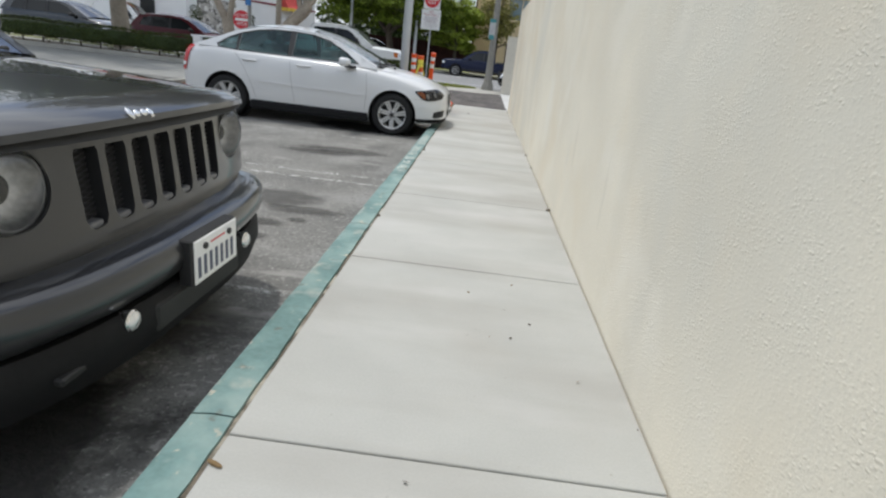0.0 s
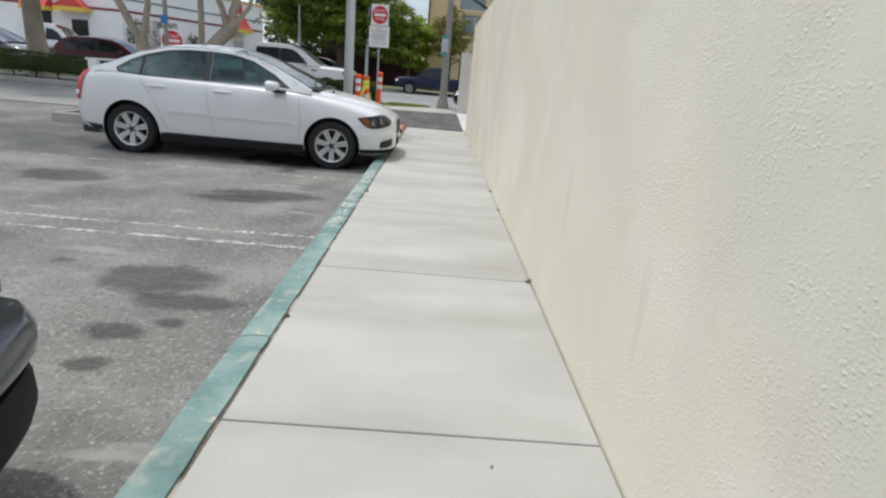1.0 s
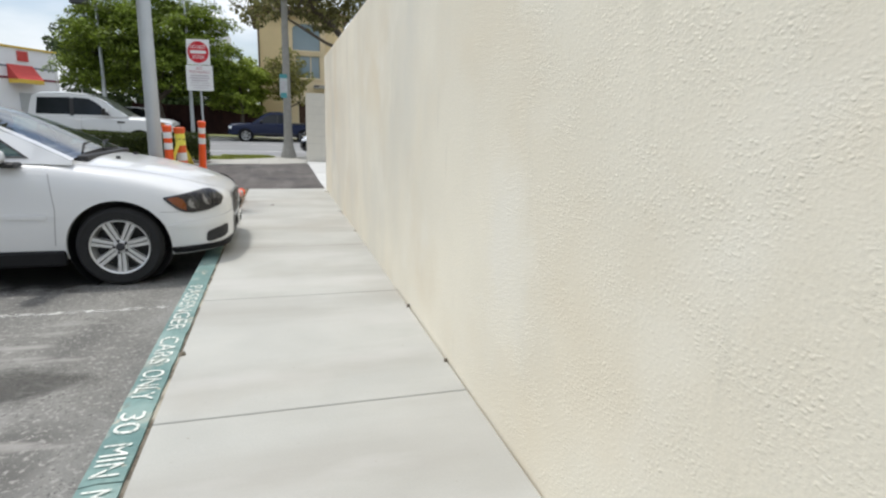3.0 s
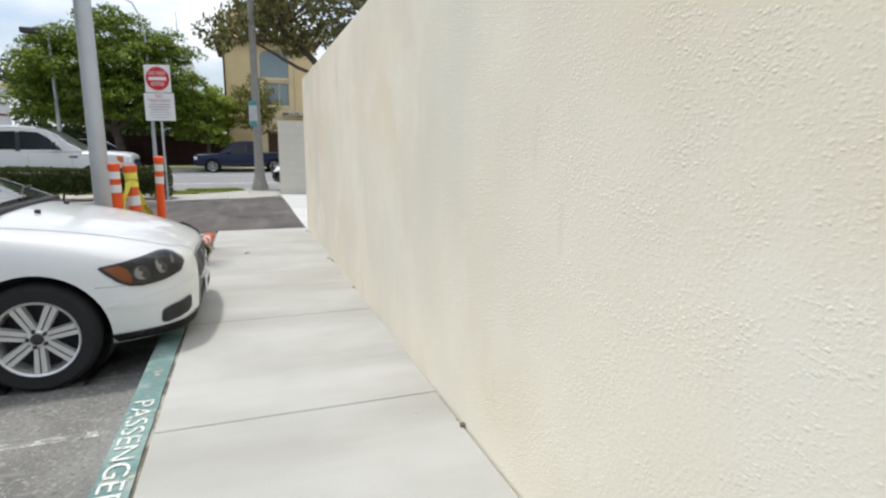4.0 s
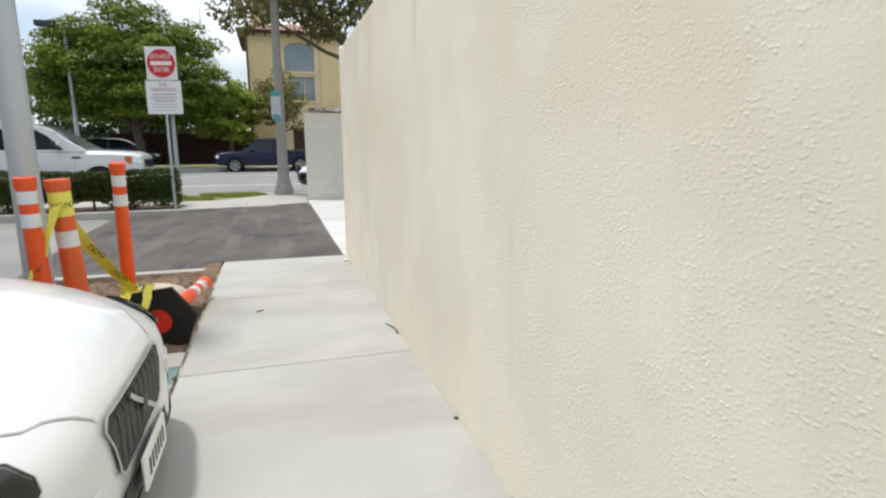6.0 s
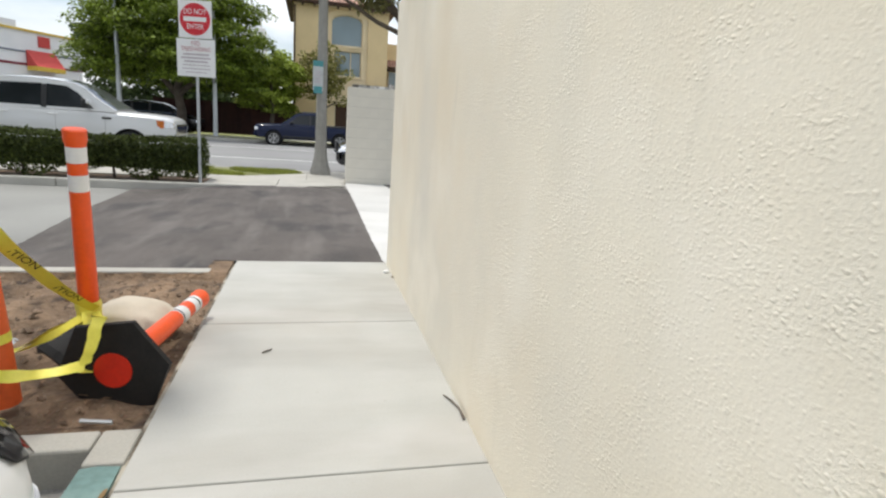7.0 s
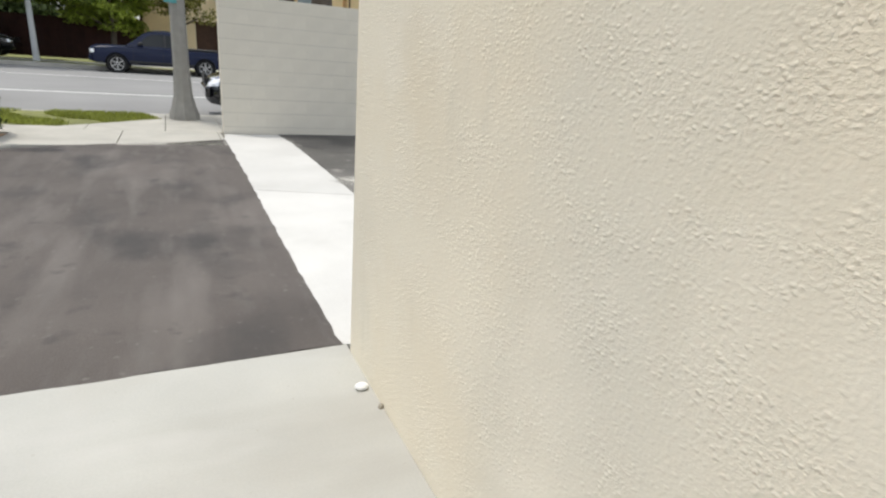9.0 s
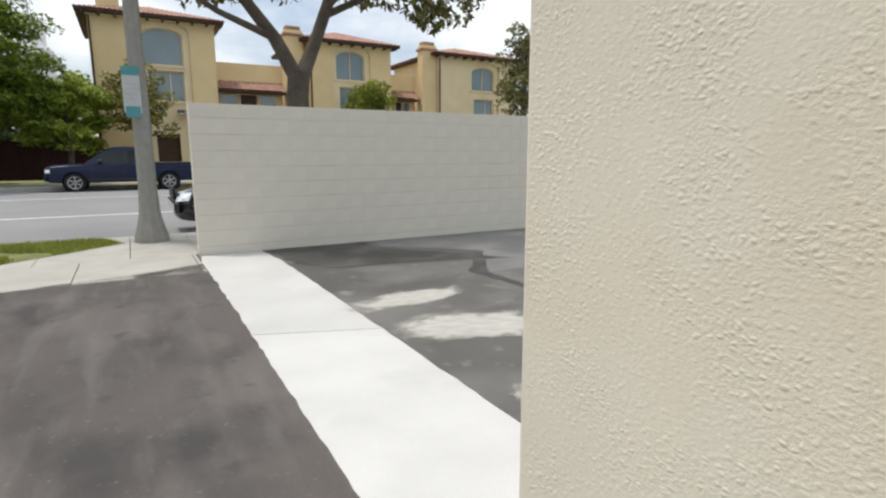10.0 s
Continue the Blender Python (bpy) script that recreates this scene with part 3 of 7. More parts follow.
part("patch", sheet(ragged([(1.6, 19.82), (1.68, 18.7), (2.05, 18.2), (2.9, 18.1), (4.1, 17.75), (3.75, 18.3), (3.3, 18.85), (2.95, 19.5), (3.0, 19.84)], 0.15, 0.05, 11), 0.006, 0.4), M_SEALED, sealed)
part("crack_filler", sheet(ragged([(3.9, 18.3), (3.25, 17.3), (3.3, 16.2), (3.5, 15.0), (3.56, 15.0), (3.38, 16.25), (3.4, 17.2), (4.02, 18.25)], 0.12, 0.04, 14), 0.0075, 0.3), M_SEALED, sealed)
pale = thing("concrete_pad", "weathered pale concrete pad along the block wall", "pavement", kind="structure")
part("pad", sheet(ragged([(3.4, 17.2), (4.1, 18.35), (3.05, 19.45), (3.1, 19.84), (12.0, 19.84), (12.0, 17.0)], 0.2, 0.03, 16), 0.0048, 0.6), M_PALECON, pale)
sand = thing("sand_spill", "pale dry sand spread on the asphalt yard", "sand", kind="structure")
for k, (cx, cy, rx, ry, a) in enumerate(((2.16, 16.62, 0.75, 0.3, 8), (2.24, 15.68, 0.78, 0.42, -20), (1.95, 14.4, 0.4, 0.3, 45), (3.0, 15.0, 0.8, 0.5, 0))):
    part("spill", sheet(blob(0, 0, 1, 1, k + 20, rough=0.1), 0.0, 0.4), M_SANDED, sand, m=pose(cx, cy, 0.009 + 0.001 * k, 0, 0, a) @ Matrix.Diagonal((rx, ry, 1, 1)))
tagged(part("yard_behind_wall", sheet([(0.95, -12), (14, -12), (14, 13.0), (0.95, 13.0)], -0.014, 1.5, thick=0.1), M_LOT),
       "plain asphalt yard behind the long wall", "pavement", kind="structure")
tagged(part("road", sheet([(-90, 22.25), (90, 22.25), (90, 39.7), (-90, 39.7)], ROADZ, 6.0, thick=0.1), M_ROAD), "wide pale grey asphalt street", "road", kind="structure")
lane = thing("road_marking", "thin white line painted along the street", "road marking", kind="structure")
part("line", sheet([(-90, 27.7), (90, 27.7), (90, 27.84), (-90, 27.84)], ROADZ + 0.005, 8.0), M_LINE, lane)
part("line", sheet([(-90, 34.2), (90, 34.2), (90, 34.3), (-90, 34.3)], ROADZ + 0.005, 8.0), M_LINE, lane)

# concrete strip along the driveway and street sidewalk
strip = thing("concrete_strip", "bright new concrete strip beside the dark driveway", "pavement", kind="structure")
SJ = [13.272, 16.3, 19.32]
for a, b in zip(SJ, SJ[1:]):
    part("slab", sheet([(0.725, a + 0.005), (1.64, a - 0.32 if a > 14 else 13.0), (1.63, b - 0.33), (0.73, b - 0.005)] if b < 17 else
                       [(0.735, a + 0.004), (1.63, a - 0.32), (1.64, 17.8), (1.62, 19.2), (1.56, 19.83), (0.78, 19.83), (0.73, 19.3)], -0.002, 0.4, thick=0.08), M_NEWCON, strip)
walkway = thing("street_sidewalk", "pale concrete sidewalk along the street", "sidewalk", kind="structure")
for x0 in np.arange(-1.75, 0.7, 1.22):
    part("slab", box(x0 + 0.004, min(x0 + 1.216, 0.735), 18.75, 20.02, -0.12, 0.002, 0.006), M_OLDCON, walkway)
for x0 in np.arange(-25.0, -1.8, 1.5):
    part("slab", box(x0 + 0.004, x0 + 1.496, 19.75, 20.95, -0.12, 0.0, 0.006), M_OLDCON, walkway)
part("pole_pad", box(-1.0, -0.006, 20.03, 22.09, -0.12, 0.0, 0.006), M_OLDCON, walkway)
part("pole_pad", box(0.0, 0.775, 20.03, 22.1, -0.12, 0.001, 0.006), M_OLDCON, walkway)
part("pole_pad", box(0.78, 14.0, 20.05, 22.1, -0.12, 0.0, 0.006), M_OLDCON, walkway)
kerb_street = thing("street_kerb", "grey concrete kerb along the street", "kerb", kind="structure")
for x0 in np.arange(-40.0, 30.0, 3.0):
    part("kerb_stone", box(x0 + 0.004, x0 + 2.996, 22.1, 22.25, -0.3, 0.0, 0.02, 2), M_OLDCON, kerb_street)
    part("kerb_stone", box(x0 + 0.004, x0 + 2.996, 39.7, 39.86, -0.3, 0.0, 0.02, 2), M_OLDCON, kerb_street)
tagged(part("far_verge", sheet([(-60, 39.86), (60, 39.86), (60, 41.2), (-60, 41.2)], -0.01, 3.0, thick=0.1), M_LAWN), "strip of grass along the opposite kerb", "grass", kind="structure")
tagged(part("far_sidewalk", sheet([(-60, 41.2), (60, 41.2), (60, 42.8), (-60, 42.8)], -0.005, 3.0, thick=0.1), M_OLDCON), "concrete sidewalk across the street", "sidewalk", kind="structure")
tagged(part("far_lot", sheet([(-60, 42.8), (-9.5, 42.8), (-9.5, 80), (-60, 80)], -0.02, 4.0, thick=0.1), M_ROAD), "asphalt lot across the street", "parking lot", kind="structure")
tagged(part("verge", sheet([(-25, 20.97), (-2.6, 20.97), (-2.2, 20.42), (-1.35, 20.36), (-0.7, 20.9), (-0.06, 21.48), (-0.35, 22.09), (-25, 22.09)], 0.005, 0.4, thick=0.08), M_LAWN), "grass verge beside the street", "grass", kind="structure")


def blades(name, area, count, h, material, label):
    rnd = random.Random(5)
    vs, fs = [], []
    xs, ys = [p[0] for p in area], [p[1] for p in area]
    while len(fs) < count:
        x, y = rnd.uniform(min(xs), max(xs)), rnd.uniform(min(ys), max(ys))
        if not inside((x, y), area) or noise.noise((x * 1.4, y * 1.4, 3)) < -0.25:
            continue
        a, k = rnd.uniform(0, 6.3), h * rnd.uniform(0.5, 1.3)
        dx, dy, s = 0.012 * math.cos(a), 0.012 * math.sin(a), len(vs)
        lx, ly = rnd.gauss(0, 0.03), rnd.gauss(0, 0.03)
        vs += [(x - dx, y - dy, -0.02), (x + dx, y + dy, -0.02), (x + lx, y + ly, -0.02 + k)]
        fs.append((s, s + 1, s + 2))
    return tagged(put(name, mesh_of(name, vs, fs), material), label, "grass", kind="stuff")


blades("grass", [(-7, 20.99), (-2.6, 20.99), (-2.2, 20.44), (-1.35, 20.38), (-0.7, 20.94), (-0.12, 21.48), (-0.4, 22.05), (-7, 22.05)], 26000, 0.07, M_GRASS, "short patchy green grass on the verge")

# soil bed at the end of the parking row
def soil_height(x, y):
    e = min(1.0, min(x + 3.1, -0.54 - x, y - 10.64, 12.84 - y) / 0.15) if -3.1 < x < -0.54 and 10.64 < y < 12.84 else 0
    if y > 12.84:
        return 0.046 + 0.01 * noise.noise((x * 17, y * 17, 8))
    return max(0, e) * (0.07 * noise.noise((x * 1.7, y * 1.7, 1)) + 0.035 * noise.noise((x * 6, y * 6, 4)) + 0.018 * noise.noise((x * 17, y * 17, 8)))


tagged(part("soil_bed", sheet([(-3.1, 10.62), (-0.53, 10.62), (-0.53, 13.25), (-0.7, 13.25), (-0.7, 12.86), (-3.1, 12.86)], -0.045, 0.055, soil_height, thick=0.2), M_DIRT, smooth=50),
       "bare brown lumpy soil in an unplanted bed", "soil", kind="structure")
bed_kerb = thing("bed_kerb", "plain concrete kerb round the soil bed", "kerb", kind="structure")
part("kerb_stone", box(-0.66, KERB_IN - 0.008, 10.38, 10.61, -0.3, -0.001, 0.012, 2), M_OLDCON, bed_kerb)
part("kerb_stone", box(-3.2, -0.665, 10.48, 10.61, -0.3, -0.001, 0.012, 2), M_OLDCON, bed_kerb)
part("kerb_stone", box(-3.2, -0.66, 12.88, 13.0, -0.3, 0.006, 0.012, 2), M_OLDCON, bed_kerb)
part("kerb_stone", box(-3.24, -3.1, 10.615, 12.855, -0.3, 0.0, 0.012, 2), M_OLDCON, bed_kerb)
hedge_kerb = thing("hedge_kerb", "grey concrete kerb in front of the hedge", "kerb", kind="structure")
for x0 in np.arange(-28.0, -1.8, 3.0):
    part("kerb_stone", box(x0 + 0.004, min(x0 + 2.996, -1.55), 18.74, 18.88, -0.3, -0.004, 0.02, 2), M_OLDCON, hedge_kerb)
tagged(part("hedge_bed", sheet([(-28, 18.88), (-1.76, 18.88), (-1.76, 19.75), (-28, 19.75)], -0.03, 0.6, thick=0.1), M_DIRT), "narrow bed of brown soil under the hedge", "soil", kind="structure")

# ---- walls ----
wall = thing("wall_east", "long cream stucco wall with rough dashed plaster", "wall", kind="structure")
part("wall_body", box(W_X, W_X + 0.2, -9.0, 13.216, -0.2, 2.175, 0.012, 2), M_STUCCO, wall)
block_wall = thing("wall_north", "low cream painted concrete block wall", "wall", kind="structure")
BY = 19.87
part("mortar", box(0.776, 12.9, BY + 0.004, BY + 0.19, -0.1, 1.885), M_MORTAR, block_wall)

# ---- stripes on the lot ----
stripes = thing("parking_stripe", "worn white double parking lines on the asphalt", "road marking", kind="structure")
for y0 in (-0.25, 2.3, 4.85, 5.12, 7.53):
    part("line", sheet([(-5.6, y0), (-0.76, y0), (-0.76, y0 + 0.06), (-5.6, y0 + 0.06)], LOT + 0.004, 0.6), M_STRIPE, stripes)


# oil stains; the darker broad discs also paint shade under and beside parked cars
M_OIL, M_UNDERCAR = soft_stain("dark_stall_patch", (0.07, 0.067, 0.062), 0.42, 0.8, 9.0), soft_stain("oil_and_car_shade", (0.03, 0.029, 0.027), 0.85, 0.7)
stains = thing("dark_stall_patch", "dark dried oil stains, with painted shade under and beside the parked cars", "stain", kind="structure")
for k, (cx, cy, rx, ry) in enumerate(((-1.33, 3.42, 0.22, 0.12), (-1.28, 3.12, 0.13, 0.08), (-1.12, 3.55, 0.1, 0.08), (-1.5, 6.45, 0.75, 0.28), (-1.75, 6.2, 0.5, 0.2), (-1.15, 3.8, 0.4, 0.14), (-1.5, 0.95, 1.0, 0.85), (-1.25, 0.3, 0.75, 0.6),
                                      (-1.45, 4.1, 0.5, 0.3), (-3.6, 6.6, 0.6, 0.4), (-2.6, 3.6, 0.4, 0.25), (-1.7, 8.6, 1.0, 0.7), (-1.2, 1.9, 0.6, 0.35))):
    part("stain", sheet(blob(0, 0, 1, 1, k, rough=0.1), 0.0, 0.4), M_UNDERCAR if cy < 1.5 or cy > 8 else M_OIL, stains, m=Matrix.Translation((cx, cy, LOT + 0.0045 + 0.0005 * k)) @ Matrix.Diagonal((rx, ry, 1, 1)))

# ---- vehicles ----
def loft_body(st, n_len=64, dens=3, square=0.0):
    """Closed car body from stations (x, half width, bottom, shoulder, top), nose first."""
    st = sorted(st)
    X = [s[0] for s in st]
    q = []
    for a, b in zip(X, X[1:]):
        k = max(2, int(n_len * (b - a) / (X[-1] - X[0])))
        q += [a + (b - a) * i / k for i in range(k)]
    q.append(X[-1])
    cols = [smooth_curve(X, [s[i] for s in st], q) for i in range(1, 5)]
    rings = []
    for x, w, zb, zs, zt in zip(q, *cols):
        h = zs - zb
        c = [(0, zb), (w * 0.55, zb), (w * 0.86, zb), (w * 0.94, zb + 0.06 * h), (w * 0.975, zb + 0.22 * h), (w, zb + 0.5 * h), (w * 0.995, zb + 0.72 * h),
             (w * 0.975, zb + 0.9 * h), (w * (0.93 + square), zs), (w * (0.8 + square), zs + (zt - zs) * (0.5 + square * 3)), (w * 0.55, zs + (zt - zs) * 0.85), (w * 0.28, zt - (zt - zs) * 0.03), (0, zt)]
        half = []
        for i in range(len(c) - 1):
            p0, p1, p2, p3 = c[max(i - 1, 0)], c[i], c[i + 1], c[min(i + 2, len(c) - 1)]
            for k in range(dens):
                t = k / dens
                half.append(tuple(0.5 * (2 * p1[j] + (p2[j] - p0[j]) * t + (2 * p0[j] - 5 * p1[j] + 4 * p2[j] - p3[j]) * t * t + (3 * p1[j] - p0[j] - 3 * p2[j] + p3[j]) * t**3) for j in (0, 1)))
        half.append(c[-1])
        ring = [(x, y, z) for y, z in half] + [(x, -y, z) for y, z in half[-2:0:-1]]
        rings.append(ring)
    b = bmesh.new()
    vs = [[b.verts.new(p) for p in r] for r in rings]
    n = len(vs[0])
    for r, s in zip(vs, vs[1:]):
        for i in range(n):
            b.faces.new((r[i], r[(i + 1) % n], s[(i + 1) % n], s[i]))
    b.faces.new(vs[0]), b.faces.new(vs[-1])
    bmesh.ops.recalc_face_normals(b, faces=b.faces[:])
    return b


def cut_arches(b, hubs, r, half):
    """Cuts round wheel openings through both sides of a body; gives back a mesh."""
    me = bpy.data.meshes.new("body")
    b.to_mesh(me)
    b.free()
    ob = new("body_blank", me)
    cut = bmesh.new()
    for x, z in hubs:
        for s in (1, -1):
            lathe([(r, s * (half - 0.28)), (r, s * (half + 0.3))], 40, "y", cut, Matrix.Translation((x, 0, z)))
    cm = bpy.data.meshes.new("cut")
    bmesh.ops.recalc_face_normals(cut, faces=cut.faces[:])
    cut.to_mesh(cm)
    cut.free()
    co = new("cut", cm)
    md = ob.modifiers.new("arches", "BOOLEAN")
    md.operation, md.object, md.solver = "DIFFERENCE", co, "EXACT"
    out = bpy.data.meshes.new_from_object(ob.evaluated_get(bpy.context.evaluated_depsgraph_get()))
    bpy.data.objects.remove(ob), bpy.data.objects.remove(co)
    out.shade_smooth()
    out.set_sharp_from_angle(angle=radians(38))
    return out


def wheel(car, x, y, z, r, side, spokes=7, rim=0.68, fine=True):
    """Tyre with a spoked alloy rim; side is +1 or -1, the way it faces."""
    hub = Matrix.Translation((x, y, z)) @ Matrix.Rotation(0 if side > 0 else math.pi, 4, "Z")
    w = 0.1
    tyre = part("wheel", lathe([(r * rim, -w), (r * 0.9, -w * 1.02), (r * 0.98, -w * 0.8), (r, -w * 0.5), (r, w * 0.5), (r * 0.98, w * 0.8), (r * 0.9, w * 1.02), (r * 0.72, w * 0.98), (r * rim, w * 0.85)], 40 if fine else 24, "y", close=False), M_TYRE, car, "black rubber tyre on an alloy rim", smooth=40, m=hub)
    rr = r * rim
    b = lathe([(rr * 1.02, w * 0.9), (rr * 1.0, w * 0.98), (rr * 0.95, w * 0.9), (rr * 0.92, w * 0.3), (rr * 0.92, -w)], 40 if fine else 24, "y", close=False)
    for i in range(spokes):
        a = 2 * math.pi * i / spokes + math.pi / 2
        for o in (-0.5, 0.5) if fine else (0,):
            c = bmesh.new()
            wd = rr * (0.125 if fine else 0.15)
            f = [((rr * 0.18, o * wd * 1.05 - wd * 0.4), w * 0.72), ((rr * 0.18, o * wd * 1.05 + wd * 0.4), w * 0.72), ((rr * 0.97, o * wd * 1.4 + wd * 0.52), w * 0.86), ((rr * 0.97, o * wd * 1.4 - wd * 0.52), w * 0.86)]
            top = [c.verts.new((p[0], h, p[1])) for p, h in f]
            low = [c.verts.new((p[0], h - 0.035, p[1] * 1.2)) for p, h in f]
            c.faces.new(top), c.faces.new(low[::-1])
            for k in range(4):
                c.faces.new((top[k], low[k], low[(k + 1) % 4], top[(k + 1) % 4]))
            bmesh.ops.recalc_face_normals(c, faces=c.faces[:])
            join(b, c, Matrix.Rotation(a, 4, "Y"))
    lathe([(rr * 0.24, w * 0.3), (rr * 0.24, w * 0.74), (rr * 0.2, w * 0.8)], 20, "y", b)
    part("rim", b, M_ALLOY, tyre, "silver spoked alloy rim", smooth=35)
    part("hub_cap", lathe([(rr * 0.15, w * 0.7), (rr * 0.15, w * 0.86), (rr * 0.1, w * 0.9)], 20, "y"), M_BRASS, tyre, smooth=35)
    part("brake_disc", lathe([(rr * 0.9, -w * 0.3), (rr * 0.9, -w * 0.2)], 24, "y"), M_TRIM, tyre)
    if fine:
        for i in range(5):
            a = 2 * math.pi * i / 5
            part("wheel_nut", lathe([(0.011, w * 0.7), (0.011, w * 0.88), (0.006, w * 0.92)], 6, "y", m=Matrix.Translation((rr * 0.22 * math.cos(a), 0, rr * 0.22 * math.sin(a)))), M_BRASS, tyre)
    return tyre


def greenhouse(car, roof, wins, ws, bl, yb, zb, tum, paint, side_glass, pillar=0.055, crown=0.06, belt_drop=0.03):
    """Cabin above the belt. roof: (x, z) from cowl to deck; wins: side windows as (x, z) loops; ws, bl: ranges of the roof line that are front and rear glass."""
    def y_at(x, z):
        return yb - max(0.0, z - zb) * tum
    base = [(roof[-1][0], roof[-1][1] - belt_drop), (roof[0][0], roof[0][1] - belt_drop)]
    for s in (1, -1):
        part("cabin_side", patch(roof + base, wins, lambda x, z: (x, s * y_at(x, z), z), 0.12, 0.03, (0, -s, 0)), paint, car, smooth=30)
        for wl_ in wins:
            part("side_window", patch(wl_, [], lambda x, z: (x, s * (y_at(x, z) - 0.012), z), 0.12, 0.004, (0, -s, 0)), side_glass, car, "tinted side window")
    # roof skin, windscreen, rear window
    d = [0.0]
    for p, q in zip(roof, roof[1:]):
        d.append(d[-1] + math.hypot(q[0] - p[0], q[1] - p[1]))
    ks = np.linspace(0, d[-1], 60)
    rx, rz = smooth_curve(d, [p[0] for p in roof], ks), smooth_curve(d, [p[1] for p in roof], ks)

    def skin(i0, i1, c0, c1, lift, cols=14):
        b = bmesh.new()
        rows = []
        for i in range(i0, i1 + 1):
            yy = y_at(rx[i], rz[i])
            row = []
            for c in np.linspace(c0, c1, cols):
                y = c * yy
                row.append(b.verts.new((rx[i], y, rz[i] + crown * (1 - c * c) + lift)))
            rows.append(row)
        for p, q in zip(rows, rows[1:]):
            for k in range(cols - 1):
                b.faces.new((p[k], p[k + 1], q[k + 1], q[k]))
        return b
    ia = [int(np.searchsorted(ks, d[k])) for k in ws]
    ib = [min(59, int(np.searchsorted(ks, d[k]))) for k in bl]
    edge = 1 - pillar / 0.6
    part("windscreen", skin(ia[0], ia[1], -edge, edge, 0.0), M_WSGLASS, car, "raked windscreen", smooth=60)
    part("rear_window", skin(ib[0], ib[1], -edge, edge, 0.0), side_glass, car, "rear window", smooth=60)
    b = skin(ia[1], ib[0], -1, 1, 0.002)
    for i0, i1 in (ia, ib):
        join(b, skin(i0, i1, -1, -edge, 0.002, 3))
        join(b, skin(i0, i1, edge, 1, 0.002, 3))
    if ia[0] > 0:
        join(b, skin(0, ia[0], -1, 1, 0.001))
    if ib[1] < 59:
        join(b, skin(ib[1], 59, -1, 1, 0.001))
    part("roof", b, paint, car, smooth=50)


def seat(car, x, y, zb):
    b = box(x - 0.1, x + 0.08, y - 0.23, y + 0.23, zb - 0.15, zb + 0.22, 0.06, 3)
    box(x - 0.08, x + 0.02, y - 0.12, y + 0.12, zb + 0.26, zb + 0.42, 0.04, 3, b)
    part("seat", b, M_SEAT, car, "grey seat with headrest", smooth=40)


def mirror(car, x, y, z, paint, s):
    b = box(x - 0.07, x + 0.075, y - 0.115, y + 0.115, z - 0.055, z + 0.06, 0.045, 4)
    for v in b.verts:
        v.co.z -= 0.12 * (v.co.x - x) * (1 if v.co.z > z else -0.6)
    mi = part("wing_mirror", b, paint, car, smooth=50)
    part("mirror_arm", box(x - 0.02, x + 0.13, y - s * 0.2, y - s * 0.05, z - 0.075, z - 0.04, 0.012), M_TRIM, mi)


def wheel_liners(car, hubs, r, half, material):
    for x, z in hubs:
        for s in (1, -1):
            part("wheel_arch_liner", lathe([(0.05, s * (half - 0.26)), (r - 0.004, s * (half - 0.26)), (r - 0.004, s * (half - 0.045))], 40, "y", m=Matrix.Translation((x, 0, z)), close=False), material, car)


def side_patch(car, name, tree, loop, material, half, label="", lift=0.004, sides=(1, -1), step=0.06, thick=0.0):
    for s in sides:
        part(name, patch(loop, [], projector(tree, (0, s * (half + 0.5), 0), (1, 0, 0), (0, 0, 1), (0, -s, 0), lift), step, thick, (0, s, 0)), material, car, label, smooth=40)


def seam(car, tree, pts, half, name="door_seam", wdt=0.007, sides=(1, -1), material=None):
    """A thin dark gap drawn along (x, z) points on the body side."""
    for s in sides:
        pl = projector(tree, (0, s * (half + 0.5), 0), (1, 0, 0), (0, 0, 1), (0, -s, 0), 0.0015)
        vs, fs = [], []
        dense = []
        for (x0, z0), (x1, z1) in zip(pts, pts[1:]):
            k = max(1, int(math.hypot(x1 - x0, z1 - z0) / 0.04))
            dense += [(x0 + (x1 - x0) * i / k, z0 + (z1 - z0) * i / k) for i in range(k)]
        dense.append(pts[-1])
        for i, (x, z) in enumerate(dense):
            a, b = dense[max(i - 1, 0)], dense[min(i + 1, len(dense) - 1)]
            L = math.hypot(b[0] - a[0], b[1] - a[1]) or 1
            nx, nz = -(b[1] - a[1]) / L * wdt / 2, (b[0] - a[0]) / L * wdt / 2
            p, q = pl(x + nx, z + nz), pl(x - nx, z - nz)
            if p is None or q is None:
                continue
            vs += [p, q]
        fs = [(i, i + 1, i + 3, i + 2) for i in range(0, len(vs) - 3, 2)]
        put(name, mesh_of(name, vs, fs), material or M_SEAM, car)


def oval(cx, cz, rx, rz, n=28, p=2.0):
    out = []
    for i in range(n):
        c, s = math.cos(2 * math.pi * i / n), math.sin(2 * math.pi * i / n)
        out.append((cx + rx * math.copysign(abs(c) ** (2 / p), c), cz + rz * math.copysign(abs(s) ** (2 / p), s)))
    return out


